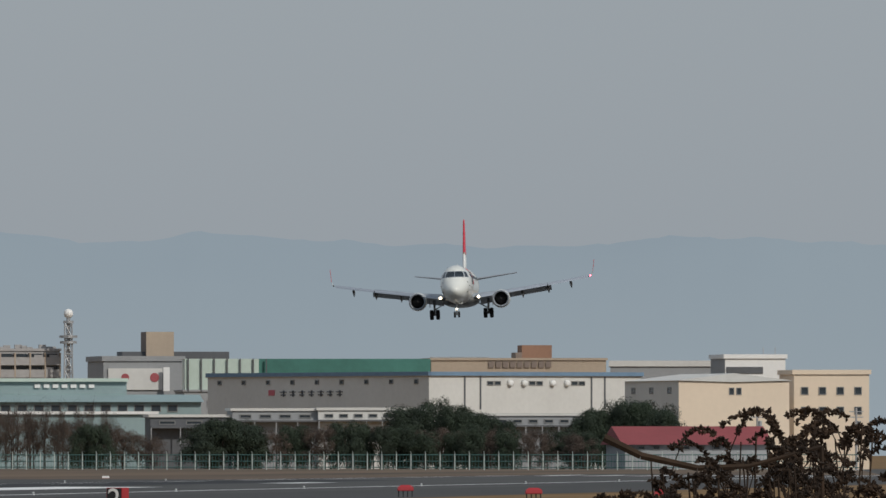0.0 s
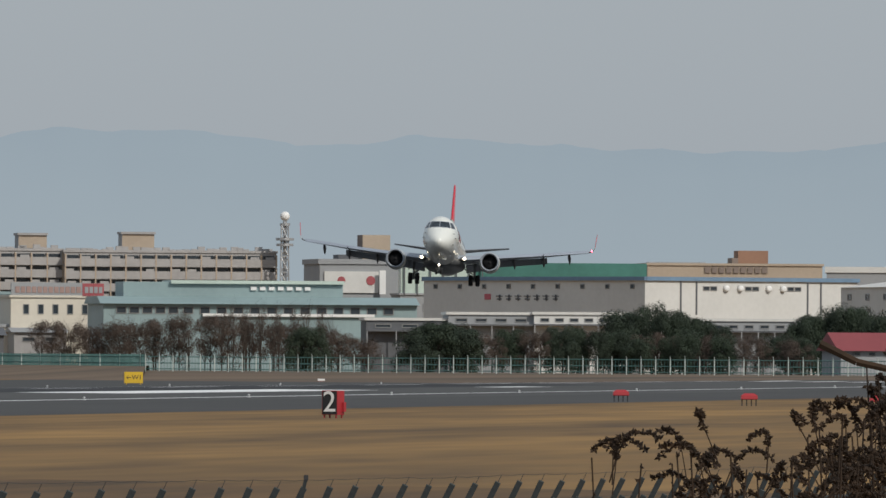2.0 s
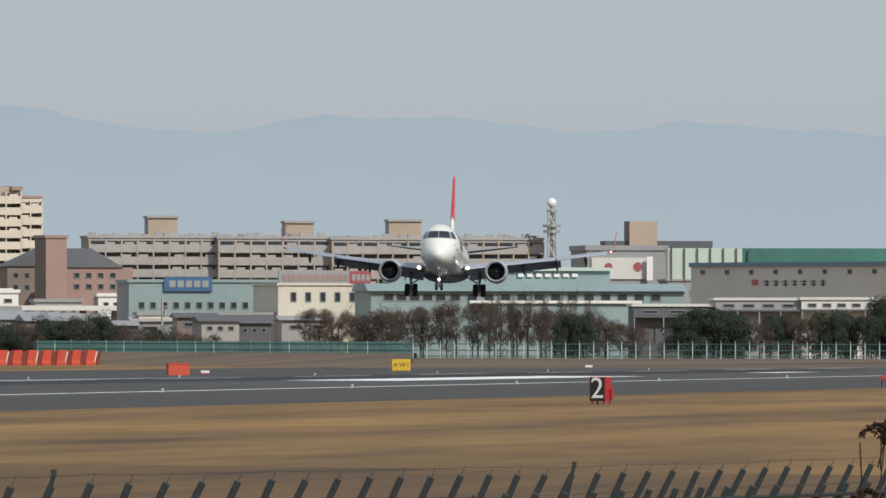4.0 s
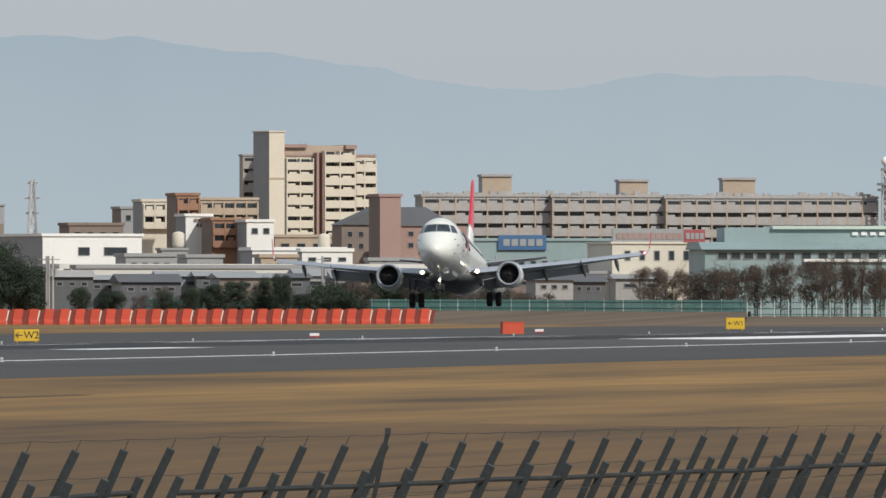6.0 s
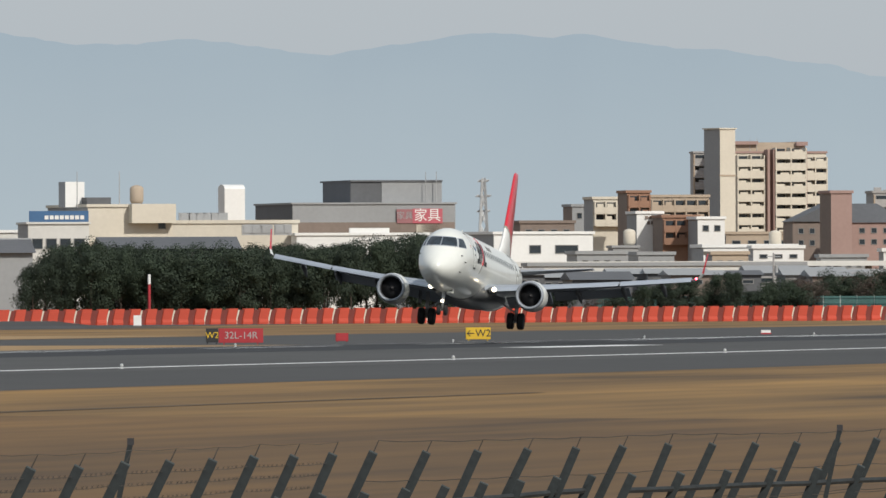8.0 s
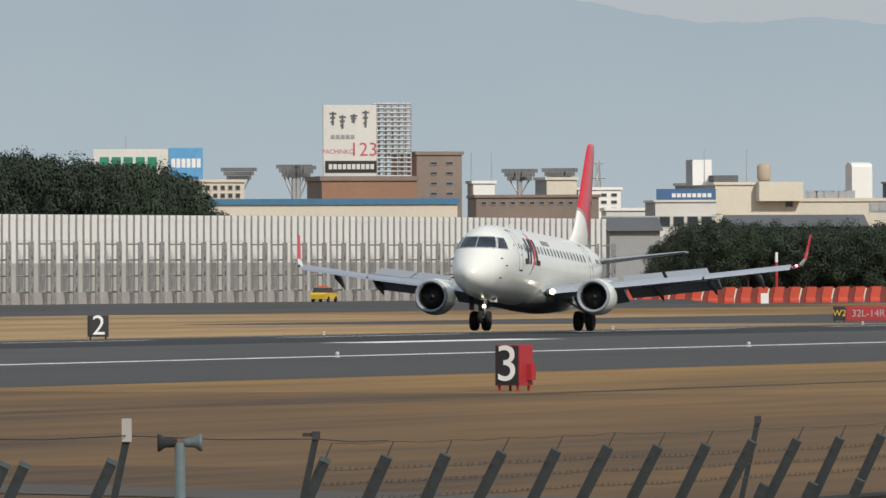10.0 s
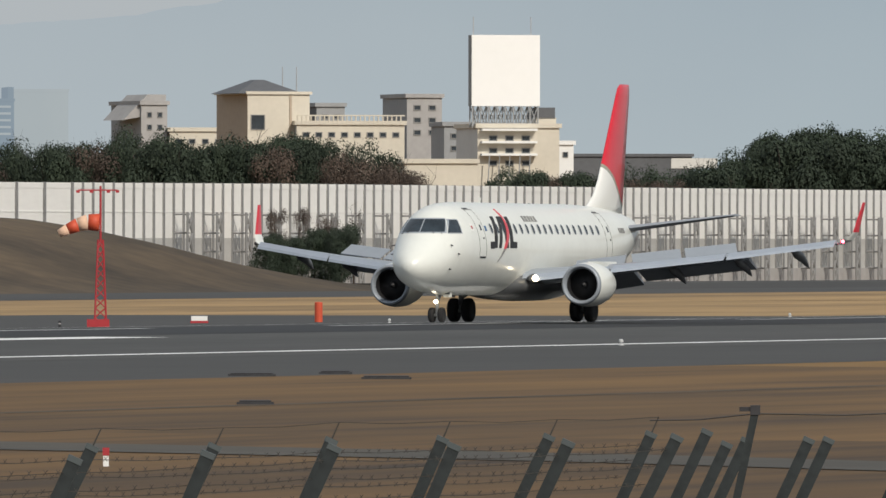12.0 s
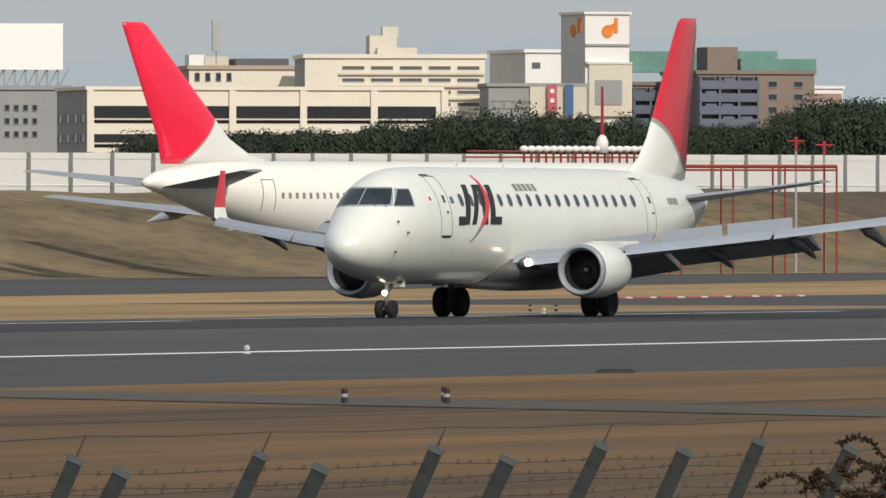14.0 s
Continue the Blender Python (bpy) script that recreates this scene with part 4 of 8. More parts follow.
def industrial_estate():
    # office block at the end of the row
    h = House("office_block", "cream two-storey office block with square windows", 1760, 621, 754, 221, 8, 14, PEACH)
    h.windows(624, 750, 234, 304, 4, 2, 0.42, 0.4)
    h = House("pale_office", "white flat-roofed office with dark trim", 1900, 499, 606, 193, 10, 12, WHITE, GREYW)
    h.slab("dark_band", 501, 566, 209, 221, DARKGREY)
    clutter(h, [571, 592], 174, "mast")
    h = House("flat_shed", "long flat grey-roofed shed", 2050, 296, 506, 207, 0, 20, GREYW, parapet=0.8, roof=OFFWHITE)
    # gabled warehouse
    h = House("gabled_warehouse", "cream warehouse with a low gable and off-white side", 1740, 417, 613, 233, 16, 26, PEACH, OFFWHITE, parapet=0)
    w = h.x1 - h.x0
    bm = bmesh.new()
    loft(bm, [[(h.x0 - 0.3, y, h.top), (w * 0.5, y, h.top + 0.95), (h.x1 + 0.3, y, h.top), (w * 0.5, y, h.top - 0.2)] for y in (-0.3, h.depth)])
    part("roof", bm, OFFWHITE, h.root)
    h.windows(504, 530, 243, 261, 2, 1, 0.7, 0.7)
    h.side_windows(3, 242, 259, 1, 0.2, 0.7)
    # great warehouse
    h = House("great_warehouse", "large off-white warehouse with blue eaves and ribbed front", 1880, -25, 355, 224, 38, 52, OFFWHITE, OFFWHITE, parapet=0.1)
    for a, b in ((-27, 357),):
        h.slab("blue_eaves", a, b, 217, 224, EAVES, -0.4, 0.0)
    part("blue_eaves", boxes((-0.4, 0.0, -0.4, h.depth, h.top, h.top + 0.56)), EAVES, h.root)
    for u in (38, 66, 265, 289):
        h.slab("downpipe", u - 1.2, u + 1.2, 225, 284, DARKGREY)
    for u in (90, 165, 241):
        h.windows(u - 13, u + 13, 232, 242, 2, 1, 0.9, 0.8)
    for u in (118, 143, 194, 220):
        bm = bmesh.new()
        lathe(bm, [(-0.5, 0.1), (-0.5, 0.42), (0.0, 0.5)], "Y", 14, (h.X(u), 0, h.Z(237)))
        part("wall_fan", bm, WHITE, h.root, "white round wall fan", smooth=True)
    h.side_windows(9, 226, 243, 1, 0.16, 0.5)
    for i in range(7):
        y = 20 + i * 2.2
        part("sign_bar", boxes((-0.1, 0.0, y + 0.2, y + 1.3, h.Z(258), h.Z(256)), (-0.1, 0.0, y + 0.5, y + 0.8, h.Z(260), h.Z(249)), (-0.1, 0.0, y, y + 1.5, h.Z(252.5), h.Z(251))), DARKGREY, h.root)
    part("sign_mark", boxes((-0.1, 0.0, 36, 37.4, h.Z(258), h.Z(248))), REDSIGN, h.root)
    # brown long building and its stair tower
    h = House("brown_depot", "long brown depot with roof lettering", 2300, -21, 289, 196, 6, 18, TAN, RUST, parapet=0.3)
    h.block("stair_tower", 142, 195, 170, 197, RUST, 2, 7)
    h.block("stair_tower_annex", 131, 142, 183, 197, BROWN, 2, 7)
    letter_bars(h, "roof_letter_bar", 79, 193, 199, 210, 9, BROWN)
    clutter(h, [-11 + i * 11 for i in range(9)], 191, material=STEEL)
    # green-netted practice hall with a glazed flank
    h = House("netted_hall", "hall with green netting above and pale glazed panels", 2050, -458, -21, 251, 4, 20, GREYW, parapet=0.2)
    h.block("green_net", -327, -21, 194, 254, GREENNET, 0.4, 12, "dark green netting")
    h.slab("glazed_panel", -457, -326, 194, 252, PALEGREEN, 0.0, 6.0)
    for i in range(7):
        u = -451 + i * 23
        h.slab("panel_post", u - 1, u + 1, 194, 252, DARKGREY, -0.35, -0.02)
    h.windows(-423, -343, 263, 285, 4, 1, 0.5, 0.6)
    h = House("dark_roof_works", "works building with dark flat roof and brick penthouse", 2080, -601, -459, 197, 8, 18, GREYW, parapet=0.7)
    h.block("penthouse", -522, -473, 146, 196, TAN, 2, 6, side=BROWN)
    h.block("roof_house", -563, -373, 181, 197, DARKGREY, 3, 6)
    h.slab("poster", -593, -497, 211, 249, OFFWHITE, -0.3, 0, "white poster wall with red shapes")
    for u, w in ((-563, 7), (-511, 8)):
        bm = bmesh.new()
        lathe(bm, [(-0.4, 0.05), (-0.4, w * h.k), (-0.3, w * h.k)], "Y", 18, (h.X(u), 0, h.Z(227)))
        part("red_disc", bm, MUTED, h.root)
    h.slab("white_board", -497, -486, 209, 251, WHITE, -1.4, -1.2)
    # long teal-roofed works
    h = House("teal_works", "long low works with pale teal roof and window band", 1720, -983, -427, 269, 5, 24, TEAL, roof=TEAL, parapet=0)
    z = h.Z(257)
    bm = bmesh.new()
    loft(bm, [[(x, -0.8, h.top - 0.1), (x, 4, z), (x, 20, z), (x, 24, h.top - 0.1)] for x in (h.x0 - 0.5, h.x1 + 0.3)])
    part("roof", bm, TEAL, h.root, "pale teal sheet roof")
    h.block("upper_storey", -943, -857, 231, 258, TEAL, 4.2, 12)
    h.block("upper_roof", -857, -553, 230, 258, TEAL, 4.2, 12)
    h.block("upper_eave", -859, -551, 228, 234, PALEGREEN, 3.6, 13)
    h.windows(-848, -463, 271, 292, 13, 1, 0.62, 0.62)
    h.windows(-963, -848, 271, 292, 5, 1, 0.8, 0.6)
    h.slab("white_ledge", -808, -503, 287, 292, WHITE, -0.5, -0.1)
    for i in range(7):
        u = -717 + i * 16
        h.block("skylight", u, u + 10, 239, 245, WHITE, 3.9, 0.3)
    # red and white signed shop
    h = House("signed_depot", "pale depot with a red and white sign along its roof", 1760, -1147, -981, 259, 12, 16, CREAM, parapet=0.2)
    h.block("sign_panel", -1147, -1021, 234, 258, GREYW, -0.2, 0.4, "long rooftop sign panel")
    h.block("red_panel", -1021, -983, 235, 258, MUTED, -0.25, 0.4)
    letter_bars(h, "sign_letter_bar", -1141, -1023, 241, 252, 12, PINKISH, -0.22)
    letter_bars(h, "sign_letter_bar", -1018, -985, 241, 252, 4, GREYW, -0.27)
    h.windows(-1133, -1003, 270, 292, 5, 1, 0.4, 0.8)
    h = House("blue_sign_works", "pale teal works with a blue rooftop sign", 1800, -1411, -1146, 254, 6, 16, TEAL, GREYW, parapet=0.3)
    h.block("blue_panel", -1349, -1264, 245, 271, BLUESIGN, -0.4, 0.3, "blue sign panel")
    letter_bars(h, "sign_letter_bar", -1342, -1269, 252, 264, 5, GREYW, -0.42)
    h.windows(-1399, -1154, 287, 305, 12, 1, 0.55, 0.7)
    h = House("grey_shed_row", "row of low grey sheds beside the works", 1780, -1144, -984, 262, 5, 14, CREAM, parapet=0.3)
    h.windows(-1138, -1004, 283, 302, 6, 1, 0.4, 0.8)
    # low sheds along the airfield fence
    for nm, lab, t in (("white_workshop", "low white workshop with a strip of windows", (-221, -53, 284, 6, OFFWHITE)), ("grey_workshop", "low grey workshop with a metal roof", (57, 262, 294, 7, GREYW)),
                       ("dark_shed", "dark open-fronted storage shed", (-518, -363, 296, 3, DARKGREY)), ("brown_shed", "low storage shed with a pale roof edge", (-373, -221, 285, 4, GREYW))):
        u0, u1, v, n, wl_ = t
        h = House(nm, lab, 1690, u0, u1, v, 4, 10, wl_, parapet=0.25, roof=OFFWHITE)
        h.windows(u0 + 6, u1 - 6, v + 6, v + 16, n, 1, 0.6, 0.7)
        h.slab("canopy", u0, u1, v + 18, v + 21, DARKGREY, -1.6, 0.0)
        for i in range(n + 1):
            u = u0 + (u1 - u0) * i / n
            h.slab("post", u - 0.8, u + 0.8, v + 20, v + 48, STEEL, -1.6, -1.45)
    h = House("long_shed", "long low pale shed behind the trees", 1760, -1394, -1104, 312, 3, 10, CREAM, parapet=0.3, roof=GREYW)
    h.windows(-1384, -1114, 321, 339, 6, 1, 0.3, 0.6)
    # low roofs of the quarter behind the airfield
    rng = random.Random(9)
    for i in range(17):
        u0 = -2140 + i * 62 + rng.uniform(-12, 12)
        u1 = u0 + rng.uniform(55, 110)
        v = rng.uniform(316, 336)
        # mostly dark wall colours, painted in place of walls lying in shadow
        wl_ = rng.choice((DARKGREY, BROWN, GREYW, DARKGREY, CONCRETE))
        h = House("low_workshop", "low workshop with a shallow pitched metal roof", 1700 + rng.uniform(0, 60), u0, u1, v, rng.uniform(3, 9), 9, wl_, GREYW, parapet=0)
        bm = bmesh.new()
        rise = rng.uniform(0.5, 1.1)
        loft(bm, [[(x, -0.5, h.top - 0.05), (x, 4.5, h.top + rise), (x, 9.5, h.top - 0.05)] for x in (h.x0 - 0.4, h.x1 + 0.4)])
        part("roof", bm, rng.choice((GREYW, DARKGREY, CONCRETE, DARKGREY)), h.root)
        h.windows(u0 + 5, u1 - 5, v + 6, v + 20, int(rng.uniform(2, 5)), 1, 0.55, 0.6)
    for i in range(9):
        u0 = -2100 + i * 105 + rng.uniform(-20, 20)
        u1 = u0 + rng.uniform(60, 120)
        v = rng.uniform(272, 290)
        wl_ = rng.choice((WHITE, OFFWHITE, TAN, GREYW))
        h = House("small_store", "small flat-roofed store among the workshops", 1900 + rng.uniform(0, 60), u0, u1, v, rng.uniform(4, 14), 9, wl_, GREYW, parapet=0.4, roof=wl_)
        h.windows(u0 + 5, u1 - 5, v + 8, v + 22, int(rng.uniform(3, 6)), 1, 0.55, 0.5)
    # elevated road
    a, b = spot(-2140, 1840), spot(-1353, 1860)
    root = empty("elevated_road", Matrix(), "long pale elevated road on slim piers", "viaduct")
    zt = high(304, 1850)
    t = (b - a).normalized()
    n = Vector((-t.y, t.x, 0)) * 4
    bm = bmesh.new()
    loft(bm, [[p - n + Vector((0, 0, zt - 0.1)), p + n + Vector((0, 0, zt - 0.1)), p + n + Vector((0, 0, zt + 0.6)), p - n + Vector((0, 0, zt + 0.6))] for p in (a, b)])
    part("deck", bm, OFFWHITE, root)
    for i in range(14):
        p = a + (b - a) * (i + 0.5) / 14
        bm = bmesh.new()
        tube(bm, (p.x, p.y, -0.6), (p.x, p.y, zt - 0.1), 0.5, 0.5, 8)
        part("pier", bm, CONCRETE, root)
    # utility poles
    for u in (-2145, -2137, -2148, -1660, -2145, -2144, 731, 556, -1352):
        p = spot(u, 1680)
        root = empty("utility_pole", Matrix.Translation((p.x, p.y, -0.6)) @ Matrix.Rotation(turn(u), 4, "Z"), "grey concrete utility pole with crossarms", "utility pole", "utility poles")
        bm = bmesh.new()
        tube(bm, (0, 0, 0), (0, 0, 8.4), 0.19, 0.12, 8)
        part("pole", bm, CONCRETE, root)
        for z in (7.2, 7.9):
            part("crossarm", boxes((-0.9, 0.9, -0.06, 0.06, z, z + 0.12)), STEEL, root)
        bm = bmesh.new()
        tube(bm, (0.35, 0, 5.9), (0.35, 0, 6.8), 0.24, 0.24, 8)
        part("transformer", bm, STEEL, root)
    # red-roofed house by the fence
    h = House("red_roofed_house", "low house with a dark red gabled roof", 1520, 322, 577, 345, 14, 9, GREYW, parapet=0)
    bm = bmesh.new()
    loft(bm, [[(x, -0.8, h.top - 0.1), (x, 4.5, h.Z(314)), (x, 9.8, h.top - 0.1)] for x in (h.x0 - 0.5, h.x1 + 0.5)])
    part("roof", bm, REDROOF, h.root, "dark red sheet roof")
    h.windows(337, 497, 347, 357, 6, 1, 0.5, 0.8)


def apartments():
    def slab_block(u0, u1, vt, pu0, pu1, pv, floors=4, r=2650):
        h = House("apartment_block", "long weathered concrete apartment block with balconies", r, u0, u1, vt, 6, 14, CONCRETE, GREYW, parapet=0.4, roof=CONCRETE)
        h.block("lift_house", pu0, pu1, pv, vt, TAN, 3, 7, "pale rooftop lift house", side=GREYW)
        h.block("lift_house_cap", pu0 - 2, pu1 + 2, pv - 2, pv + 2, CONCRETE, 2.6, 7.8)
        n = max(4, int((u1 - u0) / 26))
        h.balconies(u0 + 1, u1 - 1, vt + 3, vt + 3 + floors * 22, floors, n)
        rng = random.Random(int(u0))
        for i in range(n * 2):
            x = h.X(u0 + (u1 - u0) * (i + rng.random()) / (n * 2))
            part("roof_unit", boxes((x - 0.7, x + 0.7, 1, 2.2, h.top, h.top + rng.uniform(0.5, 1.2))), CONCRETE, h.root)
        return h
    slab_block(-1053, -677, 179, -948, -891, 145)
    slab_block(-1254, -1055, 177, -1131, -1081, 148)
    slab_block(-1483, -1255, 176, -1374, -1322, 139)
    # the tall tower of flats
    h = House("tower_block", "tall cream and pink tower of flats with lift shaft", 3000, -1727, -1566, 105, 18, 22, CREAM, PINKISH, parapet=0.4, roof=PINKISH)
    h.block("upper_storey", -1721, -1598, 86, 106, TAN, 2, 14)
    h.block("top_trim", -1727, -1684, 84, 90, PINKISH, 1, 14)
    h.block("top_trim", -1616, -1596, 85, 92, PINKISH, 1, 14)
    h.balconies(-1726, -1679, 108, 273, 8, 2, CREAM, 1.5, 0.62)
    h.balconies(-1662, -1609, 95, 277, 9, 2, CREAM, 3.0, 0.62)
    h.balconies(-1609, -1568, 111, 277, 8, 2, CREAM, 1.5, 0.62)
    for u in (-1674, -1664, -1608):
        h.slab("pink_pier", u - 2, u + 2, 99, 273, PINKISH, -2.6, -0.02)
    clutter(h, [-1696, -1684], 79, "mast")
    # the grey flank paints the shaft's shaded side
    t = House("lift_shaft", "tall plain tan lift shaft beside the flats", 2985, -1754, -1727, 62, 30, 7.2, CREAM, GREYW, parapet=0.2)
    t.slab("ledge", -1755, -1726, 143, 146, TAN)
    t = House("tower_wing", "rear wing of the tower of flats with balconies", 3020, -1800, -1774, 104, 5, 10, CONCRETE, parapet=0.3)
    t.balconies(-1801, -1775, 106, 273, 8, 1, CONCRETE, 2.0)
    # pink-brown house with dark roofs
    h = House("brick_house", "pink-brown brick building with dark hipped roof", 2300, -1521, -1404, 229, 10, 16, PINKISH, BROWN, parapet=0)
    bm = bmesh.new()
    a = h.Z(195)
    loft(bm, [[(h.x0 - 0.4, -0.4, h.top), (h.x1 * 0.85, -0.4, h.top), (h.x1 * 0.85, 12, h.top), (h.x0 - 0.4, 12, h.top)], [(h.x0, 5, a), (h.x1 * 0.45, 5, a), (h.x1 * 0.45, 7, a), (h.x0, 7, a)]])
    part("roof", bm, DARKGREY, h.root, "dark hipped roof")
    h.windows(-1514, -1429, 233, 273, 4, 2, 0.5, 0.5)
    h = House("brick_tower", "pink brick stair tower", 2290, -1558, -1521, 176, 14, 8, PINKISH, BROWN, parapet=0.4)
    h = House("brown_wing", "dark brown wing with sloping roof", 2320, -1626, -1558, 227, 8, 12, BROWN, parapet=0)
    bm = bmesh.new()
    loft(bm, [[(h.x0 - 0.4, y, h.top), (h.x1, y, h.Z(193)), (h.x1, y, h.top)] for y in (-0.4, 12)])
    part("roof", bm, DARKGREY, h.root)
    h.windows(-1621, -1562, 233, 275, 3, 2, 0.5, 0.5)
    # older quarter between
    for nm, lab, u0, u1, v, wl_, n, m, r in (
            ("cream_flats", "small cream block of flats", -1979, -1918, 185, CREAM, 3, 2, 2500), ("brown_flats", "rust-brown block of flats", -1919, -1878, 174, RUST, 2, 3, 2480),
            ("tan_flats", "tan block of flats with balconies", -1878, -1774, 182, TAN, 5, 2, 2520), ("grey_roof_house", "grey house with a terrace roof", -2016, -1974, 198, GREYW, 2, 1, 2520),
            ("sign_house", "narrow white house with lettering near its top", -1902, -1856, 211, WHITE, 0, 0, 2350), ("orange_house", "orange-brown tiled house with small windows", -1856, -1792, 218, RUST, 3, 2, 2340),
            ("white_house", "small white house with flat roof", -1794, -1746, 221, WHITE, 2, 1, 2330), ("dark_flat_house", "dark flat-roofed house with low parapet", -2108, -2012, 227, BROWN, 4, 1, 2300),
            ("low_white_row", "low white row of stores", -1784, -1619, 271, WHITE, 5, 0, 1950), ("pale_terrace", "pale terrace of small houses", -1744, -1624, 248, TAN, 4, 1, 2350)):
        # grey or brown flanks hold the tone of the shaded side
        h = House(nm, lab, r, u0, u1, v, 10, 10, wl_, GREYW if wl_ in (WHITE, CREAM, TAN) else BROWN, parapet=0.4, roof=wl_)
        if nm in ("cream_flats", "tan_flats", "brown_flats", "orange_house"):
            h.balconies(u0 + 2, u1 - 2, v + 4, v + 4 + m * 22, m, max(2, n), wl_, 1.2, 0.5)
        elif n and m:
            h.windows(u0 + 4, u1 - 3, v + 6, v + 6 + m * 22, n, m, 0.55, 0.5)
        if nm == "sign_house":
            letter_bars(h, "sign_letter_bar", u0 + 14, u1 - 6, v + 5, v + 10, 4, BROWN)
            letter_bars(h, "sign_letter_bar", u0 + 18, u1 - 10, v + 14, v + 20, 3, BROWN)
        clutter(h, [u0 + (u1 - u0) * 0.7], v - 4)
    h = House("tank_house", "flat-roofed store carrying cream water tanks", 2100, -1724, -1620, 275, 6, 8, WHITE, parapet=0.3)
    clutter(h, [-1654], 267, "tank", CREAM)
    h2 = House("tank_annex", "low annex with a tall cream tank", 2150, -1944, -1899, 271, 6, 8, GREYW, parapet=0.3)
    clutter(h2, [-1912], 263, "tank", CREAM)


def market_quarter():
    # white warehouse
    h = House("white_warehouse", "white single-storey warehouse with two green windows", 1920, -2155, -1979, 246, 22, 24, WHITE, GREYW, parapet=0.3, roof=WHITE)
    h.windows(-2097, -2067, 263, 285, 1, 1, 0.7, 0.7)
    h.windows(-2049, -2003, 263, 285, 1, 1, 0.9, 0.7)
    h = House("low_grey_roofs", "row of low white-walled sheds", 1800, -2093, -1603, 303, 3, 16, OFFWHITE, parapet=0.4, roof=GREYW)
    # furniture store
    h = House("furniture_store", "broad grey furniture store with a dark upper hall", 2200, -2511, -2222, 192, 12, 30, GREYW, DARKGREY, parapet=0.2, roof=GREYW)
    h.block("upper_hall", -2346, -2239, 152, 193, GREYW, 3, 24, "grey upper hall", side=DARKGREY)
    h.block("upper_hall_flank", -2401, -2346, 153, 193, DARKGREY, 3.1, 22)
    h.block("upper_hall_trim", -2402, -2238, 150, 153, DARKGREY, 2.8, 24)
    h.slab("red_sign", -2299, -2246, 201, 227, REDSIGN, -0.5, -0.2, "red sign with white characters")
    h.slab("dull_sign", -2327, -2299, 202, 227, mat("dull_red_sign", (0.30, 0.13, 0.14), 0.6), -0.45, -0.2)
    text("sign_characters", "\u5bb6\u5177", 2.3, WHITE, h.root, pose(h.X(-2273), -0.53, h.Z(214)))
    text("sign_characters", "\u5bb6\u5177", 1.4, GREYW, h.root, pose(h.X(-2313), -0.48, h.Z(214)))
    h.slab("cream_panel", -2292, -2252, 229, 245, CREAM, -0.3, 0)
    h.slab("plinth_band", -2504, -2224, 225, 247, BROWN, -0.3, 0)
    clutter(h, [-2270, -2251], 135, "mast")
    h = House("long_white_store", "long white low store with roof fans", 1950, -2504, -2159, 247, 4, 18, WHITE, parapet=0.3, roof=WHITE)
    clutter(h, [-2399 + i * 13 for i in range(5)], 235, material=WHITE)
    clutter(h, [-2589, -2574, -2556, -2534, -2519], 228)
    # cream works with blue sign
    h = House("cream_works", "cream works building with a blue sign and rooftop plant", 1900, -2873, -2723, 195, 14, 24, CREAM, GREYW, parapet=0.3, roof=CREAM)
    h.slab("front_block", -2801, -2723, 191, 225, CREAM, -2, 0)
    h.windows(-2796, -2766, 203, 221, 1, 1, 0.45, 0.8)
    h.windows(-2753, -2731, 219, 238, 1, 1, 0.6, 0.8)
    h.block("white_tower", -2895, -2861, 151, 196, WHITE, 6, 4, side=GREYW)
    h.block("plant_room", -2866, -2823, 179, 196, DARKGREY, 3, 6)
    clutter(h, [-2779], 185, "tank", TAN)
    clutter(h, [-2886, -2811], 133, "mast")
    h = House("blue_sign_shop", "shop with a long blue rooftop sign", 1880, -2979, -2871, 225, 6, 14, OFFWHITE, GREYW, parapet=0.2)
    h.block("blue_sign", -2977, -2872, 203, 225, BLUESIGN, -0.2, 0.4, "long blue sign panel")
    letter_bars(h, "sign_letter_bar", -2951, -2879, 211, 218, 8, WHITE, -0.22)
    h.windows(-2975, -2876, 249, 273, 4, 1, 0.8, 0.8)
    h = House("roofed_market", "low market hall with cream walls", 1960, -2726, -2501, 225, 5, 16, CREAM, parapet=0.4, roof=CREAM)
    clutter(h, [-2699 + i * 13 for i in range(6)], 207, material=STEEL)
    h = House("rounded_tower", "white rooftop tower with a curved top", 2100, -2631, -2595, 165, 12, 5, WHITE, parapet=0)
    bm = bmesh.new()
    w = h.x1 - h.x0
    loft(bm, [[(h.x0 + w * q, 2.5 - 2.5 * math.cos(math.pi * i / 8), h.top + 0.7 * math.sin(math.pi * i / 8)) for i in range(9)] for q in (0, 1)])
    part("curved_top", bm, WHITE, h.root)
    h = House("dark_gable_hall", "dark gabled hall among the trees", 1700, -2851, -2601, 271, 4, 16, DARKGREY, parapet=0)
    bm = bmesh.new()
    loft(bm, [[(x, -0.6, h.top), (x, 8, h.Z(249)), (x, 16.6, h.top)] for x in (h.x0, h.x1)])
    part("roof", bm, DARKGREY, h.root)
    # brown flats and dark low roofs
    h = House("brown_apartments", "brown tiled apartment house", 1900, -3401, -3321, 140, 16, 14, BROWN, RUST, parapet=0.4, roof=BROWN)
    h.windows(-3385, -3329, 147, 237, 2, 5, 0.45, 0.35)
    h = House("dark_stand", "long dark grandstand roof", 1850, -3296, -3079, 216, 4, 16, BROWN, parapet=0.3)
    h.windows(-3291, -3086, 219, 235, 12, 1, 0.6, 0.4)
    h = House("white_flats", "white flats with small balconies", 2000, -3115, -3040, 203, 10, 10, WHITE, GREYW, parapet=0.3, roof=WHITE)
